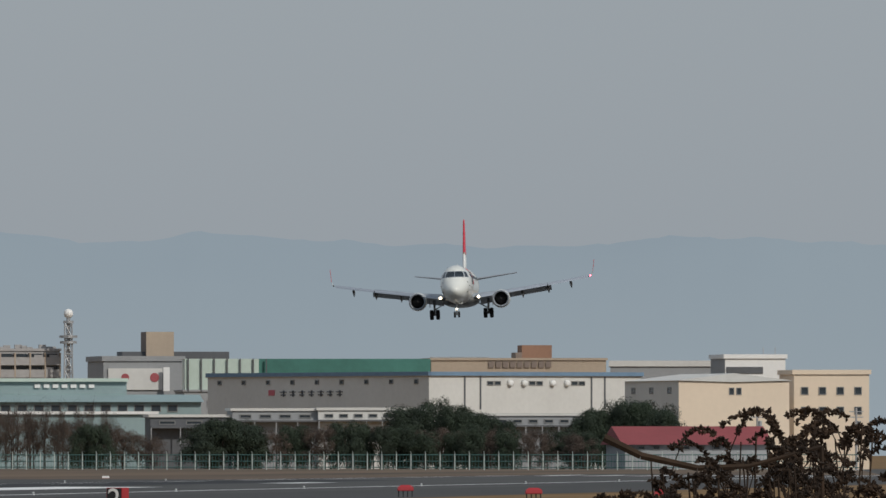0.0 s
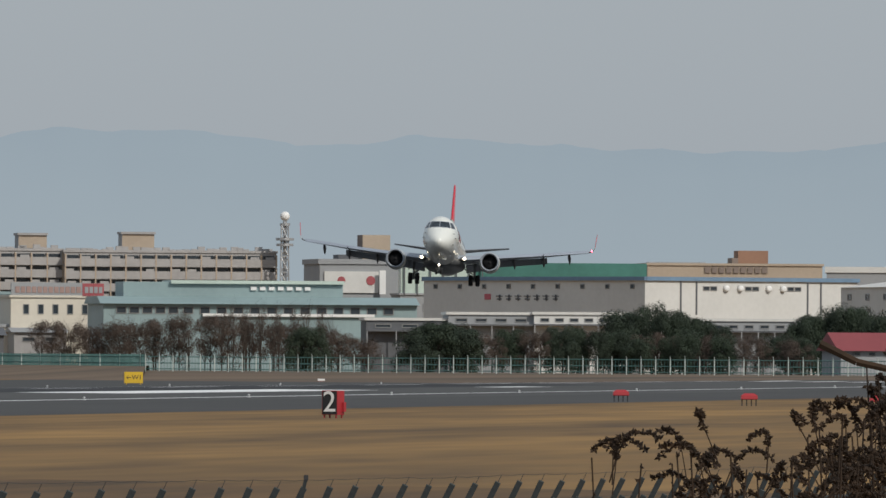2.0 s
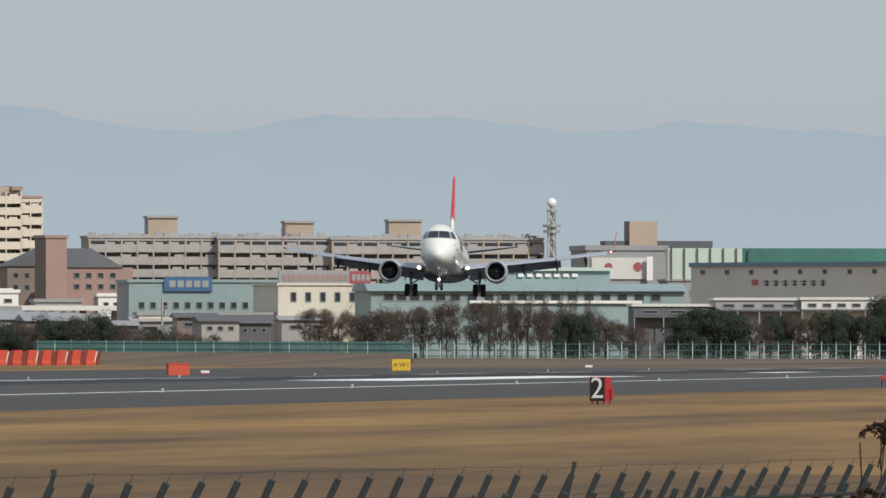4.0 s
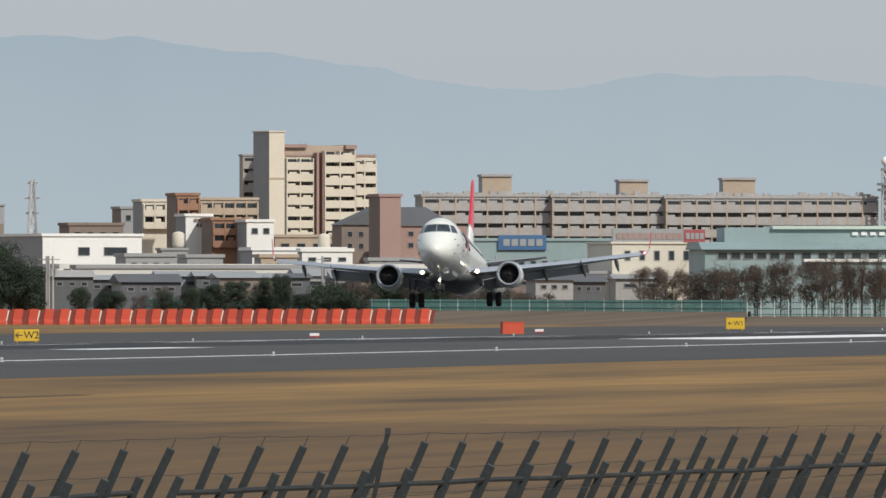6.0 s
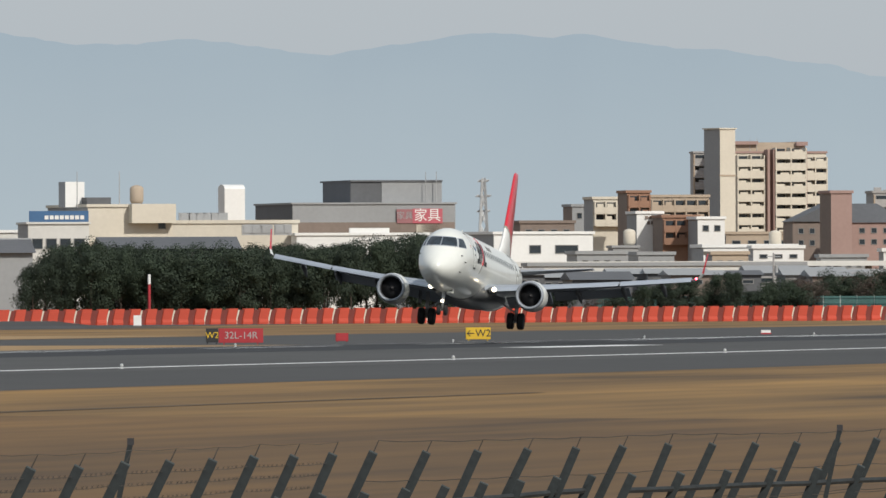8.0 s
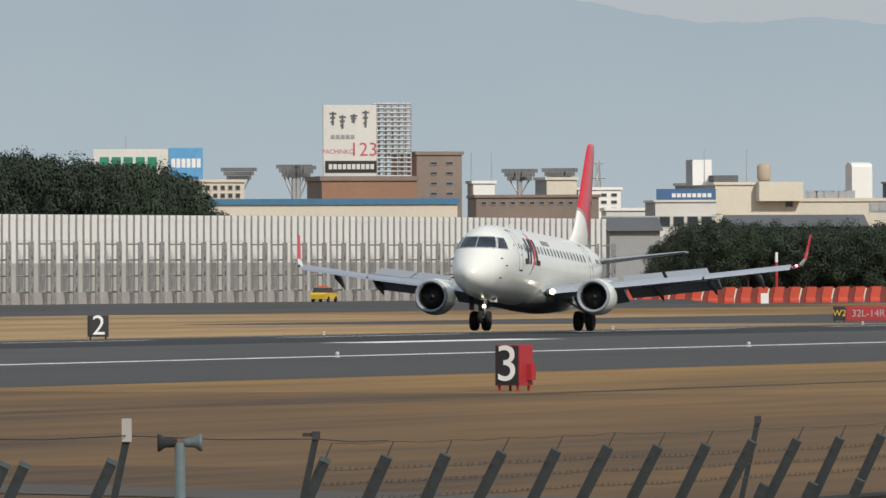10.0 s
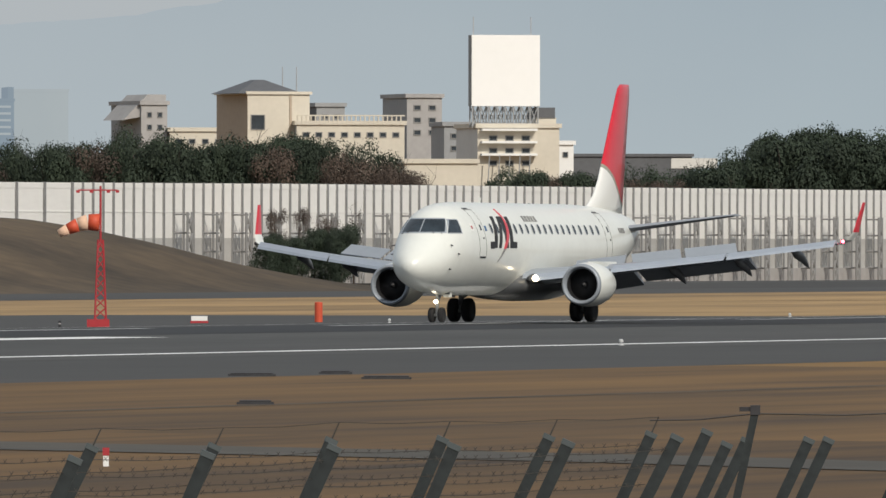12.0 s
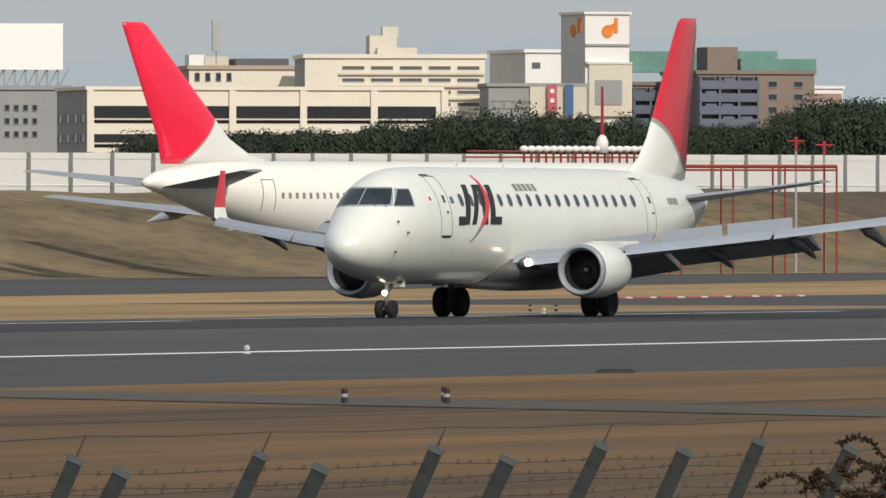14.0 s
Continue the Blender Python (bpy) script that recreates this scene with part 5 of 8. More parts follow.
    h.windows(-3079, -3043, 207, 245, 2, 3, 0.6, 0.5)
    h = House("low_roofs", "low roofs of small workshops", 1750, -3060, -2971, 277, 6, 12, GREYW, parapet=0)
    bm = bmesh.new()
    loft(bm, [[(x, -0.8, h.top), (x, 6, h.Z(252)), (x, 12.5, h.top)] for x in (h.x0 - 0.4, h.x1 + 0.4)])
    part("roof", bm, DARKGREY, h.root, "grey sloping sheet roof")
    part("roof_ridge", boxes((h.x0 - 0.4, h.x1 + 0.4, 5.8, 6.2, h.Z(252) - 0.05, h.Z(252) + 0.12)), STEEL, h.root)
    h = House("back_store", "long white low store behind the sloping roofs", 1900, -3066, -2860, 240, 4, 10, OFFWHITE, parapet=0.3, roof=WHITE)
    h = House("equipment_hut", "cream equipment hut with a sloping end", 1900, -3171, -3118, 185, 12, 8, CREAM, GREYW, parapet=0.3, roof=CREAM)
    h = House("mast_hut", "white hut under two slim masts", 1900, -3301, -3263, 191, 8, 6, WHITE, parapet=0.3)
    clutter(h, [-3301, -3265], 137, "mast")
    # hoarding on its lattice
    h = House("brown_hall", "brown flat-roofed hall under the hoarding", 1720, -3569, -3401, 185, 8, 14, RUST, BROWN, parapet=0.5, roof=BROWN)
    h.block("hoarding", -3565, -3471, 52, 181, OFFWHITE, 0.5, 0.5, "weathered white hoarding panel")
    for u, a, b in ((-3548, 66, 88), (-3531, 72, 94), (-3511, 70, 84), (-3490, 64, 92)):
        for q in range(3):
            h.slab("hoarding_stroke", u - 6 + q, u + 6 - 2 * q, a + (b - a) * q / 3, a + (b - a) * q / 3 + 3, DARKGREY, 0.43, 0.49)
        h.slab("hoarding_stroke", u - 2, u + 1.5, a - 2, b, DARKGREY, 0.42, 0.485)
    letter_bars(h, "hoarding_bar", -3553, -3509, 105, 112, 5, GREYW, 0.48)
    text("hoarding_word", "PACHINKO", 0.82, REDSIGN, h.root, pose(h.X(-3539), 0.48, h.Z(135)))
    text("hoarding_number", "123", 2.5, REDSIGN, h.root, pose(h.X(-3494), 0.48, h.Z(132)))
    h.block("dark_strip", -3562, -3471, 151, 172, BLACK, 0.4, 0.1)
    letter_bars(h, "hoarding_bar", -3557, -3475, 157, 166, 10, OFFWHITE, 0.38)
    bm = bmesh.new()
    for i in range(6):
        x = h.X(-3469 + i * 12)
        tube(bm, (x, 1, h.top), (x, 1, h.Z(49)), 0.1)
        tube(bm, (x, 5, h.top), (x, 5, h.Z(49)), 0.1)
    for j in range(17):
        z = h.Z(50 + j * 8)
        for y in (1, 5):
            tube(bm, (h.X(-3469), y, z), (h.X(-3409), y, z), 0.13)
        for i in range(5):
            tube(bm, (h.X(-3469 + i * 12), 1, z), (h.X(-3469 + (i + 1) * 12), 5, h.Z(50 + (j + 1) * 8)), 0.07)
    part("lattice", bm, STEEL, h.root, "open steel lattice behind the hoarding")


def tower_masts():
    # radar mast
    r, u = 2650, -663
    p = spot(u, r)
    root = empty("radar_mast", Matrix.Translation((p.x, p.y, 0)) @ Matrix.Rotation(turn(u), 4, "Z"), "slim steel lattice mast topped by a white ball", "mast")
    k = STEP * r
    bm = bmesh.new()
    z0, z1 = -0.6, high(130, r)
    for a in (-1, 1):
        for b in (-1, 1):
            tube(bm, (a * 9 * k, b * 9 * k, z0), (a * 6 * k, b * 6 * k, z1), 0.22, 0.16)
    n = 9
    for i in range(n):
        za, zb = z0 + (z1 - z0) * i / n, z0 + (z1 - z0) * (i + 1) / n
        w = (9 - 3 * i / n) * k
        for a in (-1, 1):
            tube(bm, (-w, a * w, za), (w, a * w, zb), 0.13)
            tube(bm, (w, a * w, za), (-w, a * w, zb), 0.13)
            tube(bm, (-w, a * w, zb), (w, a * w, zb), 0.13)
    tube(bm, (0, 0, z0), (0, 0, z1 + 1), 0.45, 0.4)
    part("lattice", bm, STEEL, root)
    for v, w in ((157, 16), (167, 15), (131, 9)):
        bm = bmesh.new()
        lathe(bm, [(0, 0.3), (0, w * k), (0.5, w * k), (0.5, 0.3)], "Z", 12, (0, 0, high(v, r)))
        part("platform", bm, STEEL, root)
    bm = bmesh.new()
    bmesh.ops.create_uvsphere(bm, u_segments=18, v_segments=12, radius=8.5 * k, matrix=Matrix.Translation((0, 0, high(114, r))))
    part("ball", bm, WHITE, root, "white radome ball", smooth=True)
    # power pylons
    for u, v0, r in ((-2172, 147, 3200), (-3080, 153, 3300), (-2174, 149, 3200)):
        p = spot(u, r)
        root = empty("power_pylon", Matrix.Translation((p.x, p.y, 0)) @ Matrix.Rotation(turn(u), 4, "Z"), "grey steel lattice power pylon", "pylon", "pylons")
        bm = bmesh.new()
        zt = high(v0, r)
        k = STEP * r
        for a in (-1, 1):
            for b in (-1, 1):
                tube(bm, (a * 13 * k, b * 13 * k, -0.6), (a * 2 * k, b * 2 * k, zt), 0.28, 0.18)
        for i in range(8):
            za, zb = zt * i / 8, zt * (i + 1) / 8
            wa, wb = (13 - 11 * i / 8) * k, (13 - 11 * (i + 1) / 8) * k
            for b in (-1, 1):
                tube(bm, (-wa, b * wa, za), (wb, b * wb, zb), 0.14)
                tube(bm, (wa, b * wa, za), (-wb, b * wb, zb), 0.14)
        part("tower", bm, STEEL, root)
        for j, w in ((0.98, 9), (0.86, 13), (0.74, 11)):
            bm = bmesh.new()
            tube(bm, (-w * k, 0, zt * j), (w * k, 0, zt * j), 0.2)
            part("cross_arm", bm, STEEL, root)
    # stadium lamps
    for u, v0, v1, r in ((-3219, 166, 215, 2000), (-3148, 165, 185, 2000), (-3611, 159, 223, 2000), (-3618, 157, 222, 2000), (-3716, 162, 222, 2050)):
        p = spot(u, r)
        k = STEP * r
        root = empty("stadium_lamp", Matrix.Translation((p.x, p.y, 0)) @ Matrix.Rotation(turn(u), 4, "Z"), "grey stadium floodlight mast with a wide lamp rack", "floodlight", "stadium lamps")
        bm = bmesh.new()
        tube(bm, (0, 0, -0.6), (0, 0, high(v0 + 20, r)), 0.6, 0.4)
        for a in (-1, 1):
            tube(bm, (0, 0, high(v1, r)), (a * 22 * k, 0, high(v0 + 12, r)), 0.15)
        part("pole", bm, STEEL, root)
        bm = bmesh.new()
        for j in range(3):
            w = (28 - 5 * j) * k
            z = high(v0 + 4 + j * 7, r)
            tube(bm, (-w, 0, z), (w, 0, z), 0.1)
            for i in range(9):
                x = -w + 2 * w * i / 8
                box(bm, x - 0.35, x + 0.35, -0.5, 0.1, z - 0.28, z + 0.3)
        part("lamp_rack", bm, RACK, root)


def town_end():
    # green-and-blue hoardings behind the wall
    h = House("hoarding_store", "cream store under two rooftop hoardings", 1950, -3824, -3706, 187, 6, 12, CREAM, parapet=0.3, roof=CREAM)
    h.windows(-3818, -3711, 191, 219, 8, 2, 0.6, 0.6)
    h = House("hoarding_hall", "low pale hall carrying a white and a blue hoarding", 2000, -3976, -3776, 199, 4, 12, GREYW, parapet=0.3)
    h.block("white_hoarding", -3973, -3839, 129, 177, OFFWHITE, 0.5, 0.6, "white hoarding with green bars")
    letter_bars(h, "green_bar", -3964, -3858, 143, 167, 5, mat("sign_green", (0.02, 0.22, 0.14), 0.6), 0.48)
    h.block("blue_hoarding", -3839, -3779, 127, 182, mat("sky_blue_sign", (0.10, 0.32, 0.58), 0.6), 0.3, 0.6, "sky-blue hoarding")
    letter_bars(h, "white_bar", -3836, -3782, 146, 162, 6, WHITE, 0.28)
    for q in (-3966, -3906, -3846, -3786):
        h.slab("hoarding_leg", q - 1, q + 1, 174, 200, STEEL, 0.8, 1.0)
    clutter(h, [-3914], 107, "mast")
    h = House("blue_roof_depot", "long low depot with a blue metal roof edge", 1560, -3781, -3329, 227, 2, 20, CREAM, parapet=0.6, roof=mat("blue_roof", (0.05, 0.17, 0.30), 0.5))
    h = House("dark_depot", "long dark flat depot", 1800, -4573, -4338, 184, 5, 16, DARKGREY, GREYW, parapet=0.3)
    h.slab("pale_end", -4375, -4293, 188, 206, OFFWHITE)
    # white hoarding on its building
    h = House("hoarding_house", "white building carrying a huge blank white hoarding", 1500, -4718, -4573, 133, 10, 14, CREAM, OFFWHITE, parapet=0.4, roof=CREAM)
    h.block("hoarding", -4727, -4606, -30, 96, HOARDING, 0.5, 2.2, "huge blank white hoarding", side=GREYW)
    bm = bmesh.new()
    za, zb = h.Z(96), h.Z(134)
    for i in range(9):
        x, x2 = h.X(-4725 + i * 14.5), h.X(-4725 + (i + 1) * 14.5)
        for y in (0.7, 2.4):
            tube(bm, (x, y, zb), (x, y, za), 0.09)
            if i < 8:
                tube(bm, (x, y, zb), (x2, y, za), 0.07)
                tube(bm, (x2, y, zb), (x, y, za), 0.07)
    part("support_lattice", bm, STEEL, h.root, "steel lattice under the hoarding")
    h.block("dark_roof_end", -4608, -4575, 98, 118, DARKGREY, 2, 6)
    h.block("white_gable", -4608, -4573, 116, 136, CREAM, 2, 6)
    for v in (136, 158, 180):
        h.slab("ledge", -4713, -4615, v, v + 4, WHITE, -1.2, 0)
    h.windows(-4705, -4618, 142, 208, 3, 3, 0.55, 0.4)
    bm = bmesh.new()
    for i in range(5):
        tube(bm, (h.X(-4713 + i * 18), -1.6, h.z0), (h.X(-4713 + i * 18 + 12), -1.6, h.Z(183)), 0.07)
    part("outside_stair", bm, STEEL, h.root)
    clutter(h, [-4720, -4618], -62, "mast")
    for nm, lab, u0, u1, v, wl_, sd, n, m, r, phi in (
            ("grey_block", "grey concrete block with cream flank", -4843, -4781, 80, CONCRETE, GREYW, 2, 3, 1650, 16), ("pale_grey_house", "pale grey flat-roofed house", -4777, -4717, 130, GREYW, GREYW, 2, 2, 1550, 8),
            ("cream_hall", "long cream hall with a ribbed parapet", -5038, -4847, 128, CREAM, GREYW, 8, 1, 1600, 8), ("low_yellow_store", "low yellow store behind the trees", -4847, -4718, 196, CREAM, TAN, 0, 0, 1450, 4),
            ("ridge_house", "small house with stepped gables", -5313, -5267, 93, CONCRETE, GREYW, 2, 2, 1650, 20), ("far_roof_row", "row of small pale roofs among trees", -5263, -5161, 140, CREAM, GREYW, 4, 1, 1650, 6),
            ("grey_penthouse", "grey rooftop penthouse behind the hall", -5003, -4953, 96, GREYW, DARKGREY, 2, 1, 1750, 12), ("low_far_roofs", "low pale roofs among the trees", -4578, -4548, 163, WHITE, GREYW, 1, 1, 1600, 8)):
        h = House(nm, lab, r, u0, u1, v, phi, 11, wl_, sd, parapet=0.4, roof=wl_)
        if n:
            h.windows(u0 + 5, u1 - 4, v + 8, v + 8 + m * 22, n, m, 0.5, 0.45)
        if nm == "ridge_house":
            bm = bmesh.new()
            loft(bm, [[(h.x0 - 2.2, y, h.top - 2.0), (h.x0 + 1, y, h.top + 1.2), (h.x1, y, h.top + 1.2), (h.x1, y, h.top - 1)] for y in (0.5, 8)])
            part("gable", bm, CONCRETE, h.root)
        if nm == "cream_hall":
            bm = bmesh.new()
            for i in range(24):
                x = h.X(u0 + (u1 - u0) * i / 24)
                box(bm, x, x + 0.14, -0.3, 0.0, h.top, h.top + 1.0)
            box(bm, h.x0, h.x1, -0.32, 0.02, h.top + 0.95, h.top + 1.1)
            part("parapet_rail", bm, CREAM, h.root)
    bm = bmesh.new()
    h = House("dome_house", "cream building with a dark pyramid roof", 1600, -5125, -5015, 74, 20, 11, CREAM, TAN, parapet=0.25, roof=CREAM)
    a = h.Z(49)
    w = h.x1 - h.x0
    loft(bm, [[(-1.5, -0.2, h.top), (w * 0.9, -0.2, h.top), (w * 0.9, 9, h.top), (-1.5, 9, h.top)], [(w * 0.3, 3.4, a), (w * 0.42, 3.4, a), (w * 0.42, 5.5, a), (w * 0.3, 5.5, a)]])
    part("pyramid_roof", bm, DARKGREY, h.root, "dark pyramid roof")
    h.windows(-5121, -5093, 110, 140, 1, 1, 0.9, 0.9)
    h.slab("pier", -5051, -5047, 76, 148, TAN)
    clutter(h, [-5053, -5028], 26, "mast")
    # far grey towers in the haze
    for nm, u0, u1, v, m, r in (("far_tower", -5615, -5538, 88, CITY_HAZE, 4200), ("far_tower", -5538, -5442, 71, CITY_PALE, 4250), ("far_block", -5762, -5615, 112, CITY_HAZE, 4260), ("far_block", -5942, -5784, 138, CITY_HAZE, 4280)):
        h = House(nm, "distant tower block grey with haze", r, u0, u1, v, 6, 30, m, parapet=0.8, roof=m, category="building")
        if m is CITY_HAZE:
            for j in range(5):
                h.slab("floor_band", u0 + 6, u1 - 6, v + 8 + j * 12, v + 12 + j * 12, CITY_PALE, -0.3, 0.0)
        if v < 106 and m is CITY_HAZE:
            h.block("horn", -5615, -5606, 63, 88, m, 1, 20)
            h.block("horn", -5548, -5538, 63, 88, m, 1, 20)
    h = House("white_cube_house", "small white cube of a house", 1900, -5756, -5719, 149, 20, 6, WHITE, GREYW, parapet=0.2)
    h = House("tree_house", "cream house among dark trees", 1750, -5887, -5798, 170, 8, 9, CREAM, TAN, parapet=0.4, roof=DARKGREY)
    h.windows(-5882, -5802, 176, 196, 5, 1, 0.5, 0.6)
    # another white hoarding beyond the deck
    h = House("hoarding_shop", "grey shop carrying a white hoarding on steel legs", 1560, -7785, -7600, 112, 6, 12, GREYW, parapet=0.4)
    h.block("hoarding", -7755, -7612, -4, 78, HOARDING, 0.6, 1.0, "large white hoarding")
    bm = bmesh.new()
    for i in range(8):
        x, x2 = h.X(-7753 + i * 19), h.X(-7753 + (i + 1) * 19)
        tube(bm, (x, 1, h.top), (x, 1, h.Z(76)), 0.1)
        tube(bm, (x, 1.2, h.top), (x2, 1.2, h.Z(76)), 0.07)
    part("support_lattice", bm, STEEL, h.root)
    h.windows(-7720, -7655, 134, 204, 4, 3, 0.6, 0.5)
    # parking deck and offices
    h = House("parking_deck", "long cream parking deck with shade-dark open floors", 1500, -7570, -6940, 112, 10, 20, LIGHT_CREAM, GREYW, parapet=0.3, roof=LIGHT_CREAM)
    # thin near-black sheets paint the shade of the open floors
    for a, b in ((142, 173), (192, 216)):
        h.slab("open_floor", -7563, -6950, a, b, DEEP_SHADE, -0.02, 0.05, "near-black sheet painted as an open floor's shade")
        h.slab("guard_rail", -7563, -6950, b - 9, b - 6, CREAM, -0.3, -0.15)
    for i in range(6):
        u = -7565 + i * 126
        h.slab("pier", u - 6, u + 6, 114, 224, LIGHT_CREAM, -0.35, 0.05)
    h.side_windows(4, 146, 216, 2, 0.6, 0.5)
    h = House("office_tower", "cream office building with rows of shaded windows", 1620, -7185, -6866, 56, 4, 18, LIGHT_CREAM, GREYW, parapet=0.4, roof=LIGHT_CREAM)
    h.windows(-7125, -6870, 64, 150, 5, 4, 0.82, 0.42, DARKGREY, LIGHT_CREAM)
    for v in (84, 106, 128):
        h.slab("floor_ledge", -7125, -6868, v - 1, v + 3, CREAM, -0.35, 0)
    h.block("roof_house", -7053, -6983, 38, 56, CREAM, 3, 6)
    h.block("roof_house", -7065, -7017, 16, 56, CREAM, 5, 6, side=TAN)
    h.block("roof_tank", -7041, -7013, 0, 18, CREAM, 6, 3)
    clutter(h, [-7135], 62, "mast")
    h = House("old_office", "older cream offices with a glazed roof and a mast", 1640, -7390, -7185, 76, 6, 14, LIGHT_CREAM, TAN, parapet=0.4, roof=TAN)
    h.windows(-7385, -7310, 78, 104, 4, 1, 0.5, 0.6)
    h.block("glazed_roof", -7307, -7213, 58, 94, DARKGREY, 0.3, 8)
    h.block("stair_head", -7360, -7317, 54, 77, CREAM, 2, 5)
    h.block("white_plant", -7387, -7359, 51, 77, WHITE, 2, 5)
    clutter(h, [-7339], -8, "mast")
    bm = boxes((h.X(-7346), h.X(-7332), 1.5, 2.5, h.Z(46), h.Z(-10)))
    part("aerial_panel", bm, STEEL, h.root)
    h = House("store_tower", "white store tower with an orange mark on each face", 1560, -6689, -6611, -22, 24, 7, WHITE, OFFWHITE, parapet=0.2, roof=WHITE)
    h.slab("cream_shaft", -6685, -6609, 66, 160, CREAM, -0.5, 0.0)
    h.slab("shaft_ledge", -6689, -6609, 32, 36, GREYW, -0.2, 0.0)
    h.slab("shaft_ledge", -6689, -6609, 64, 68, OFFWHITE, -0.6, 0.0)
    h.slab("shaft_glazing", -6675, -6627, 96, 140, GREYW, -0.6, -0.4)
    OR = mat("store_orange", (0.75, 0.22, 0.03), 0.6)
    for rx, f in ((h.X(-6647), 0), (-0.15, 1)):
        bm = bmesh.new()
        k = h.k
        if f == 0:
            for q, (dx, dz, rr) in enumerate(((-3, -5, 10), (6, 2, 5))):
                lathe(bm, [(-0.15 - q * 0.02, 0.02), (-0.15 - q * 0.02, rr * k), (-0.05, rr * k)], "Y", 16, (rx + dx * k, 0, h.Z(4) + dz * k))
            box(bm, rx + 9 * k, rx + 15 * k, -0.15, -0.02, h.Z(12), h.Z(-14))
        else:
            lathe(bm, [(-0.12, 0.02), (-0.12, 10 * k), (0, 10 * k)], "X", 16, (0.0, 3.4, h.Z(8)))
            box(bm, -0.12, -0.02, 1.0, 2.0, h.Z(12), h.Z(-14))
        part("orange_mark", bm, OR, h.root, "plain orange mark")
    h = House("white_store", "white store building with plain walls", 1600, -6795, -6715, 46, 18, 14, WHITE, OFFWHITE, parapet=0.3, roof=WHITE)
    h.slab("plaque", -6783, -6769, 65, 75, DARKGREY)
    h = House("low_store", "low grey and cream store front with banners", 1540, -6860, -6685, 106, 5, 12, GREYW, parapet=0.3)
    h.slab("cream_front", -6787, -6687, 108, 164, CREAM, -0.3, 0)
    h.slab("red_banner", -6757, -6740, 104, 158, REDSIGN, -0.9, -0.7, "tall red banner")
    h.slab("blue_banner", -6726, -6711, 104, 160, BLUESIGN, -0.9, -0.7, "tall blue banner")
    letter_bars(h, "banner_bar", -6753, -6744, 112, 119, 1, WHITE, -0.92)
    letter_bars(h, "banner_bar", -6753, -6744, 129, 136, 1, WHITE, -0.92)
    h.windows(-6855, -6790, 129, 150, 3, 1, 0.9, 0.7, GREYW)
    h = House("netted_flats", "brown flats with dark balconies under green roof netting", 1780, -6490, -6283, 84, 14, 20, BROWN, DARKGREY, parapet=0.4, roof=BROWN)
    h.block("roof_net", -6407, -6273, 58, 82, PALE_NET, 2, 9, "green roof netting")
    h.block("roof_net", -6407, -6335, 44, 60, PALE_NET, 4, 7)
    h.block("stair_head", -6463, -6409, 37, 85, BROWN, 3, 6, side=DARKGREY)
    h.balconies(-6489, -6387, 88, 178, 4, 3, mat("blue_grey_balcony", (0.12, 0.14, 0.20), 0.7), 1.4)
    h.windows(-6380, -6289, 92, 160, 2, 3, 0.4, 0.5)
    h = House("balconied_flats", "grey-blue balconied flats with green roof netting", 1800, -6607, -6487, 104, 10, 12, BROWN, DARKGREY, parapet=0.4)
    h.balconies(-6605, -6489, 108, 178, 3, 4, mat("slate_balcony", (0.11, 0.13, 0.17), 0.7), 1.4)
    h.block("roof_net", -6607, -6470, 44, 81, PALE_NET, 6, 6)
    h = House("small_white_house", "small white house with a pink lower wall", 1850, -6287, -6233, 110, 10, 8, WHITE, GREYW, parapet=0.3, roof=WHITE)
    h.slab("pink_wall", -6285, -6235, 120, 134, PINKISH)


industrial_estate()
apartments()
market_quarter()
tower_masts()
town_end()


# ---- bank and noise wall beyond the taxiway ----
WALL_D, WALL_Y0, WALL_Y1 = 405.0, 700.0, 1466.0


def bank_z(d, y):
    t = max(0.0, min(1.0, (d - 372) / 30))
    e = max(0.0, min(1.0, (1072 - y) / 56))
    lump = 0.35 * noise.noise((d * 0.05, y * 0.03, 0)) + 0.15 * noise.noise((d * 0.2, y * 0.12, 5))
    crest = 5.65 + 0.55 * max(0.0, min(1.0, (y - 900) / 110))
    return -0.5 + (crest + lump * 2) * (t * t * (3 - 2 * t)) * (e * e * (3 - 2 * e))


def bank():
    for name, y0, y1, n, material, label in (("bank_grassed", 420, 915, 100, DRY_BERM, "olive-brown grassed bank below the noise wall"), ("bank_bare", 915, 1074, 33, BERM, "bare dark brown earth end of the bank")):
        bm = bmesh.new()
        ds, ys = np.linspace(370, 404.6, 16), np.linspace(y0, y1, n)
        vs = [[bm.verts.new((-d, y, bank_z(d, y))) for d in ds] for y in ys]
        for a, b in zip(vs, vs[1:]):
            for i in range(len(ds) - 1):
                bm.faces.new((a[i], b[i], b[i + 1], a[i + 1]))
        tagged(obj(name, bm, material, True), label, kind="structure")


def wall_scale(y):
    """The wall steps down towards its near end."""
    return 1 - float(np.interp(y, [800, 860, 1000, 1100, 1400], [1.6, 1.4, 0.9, 0.65, 0.35])) / 9.4


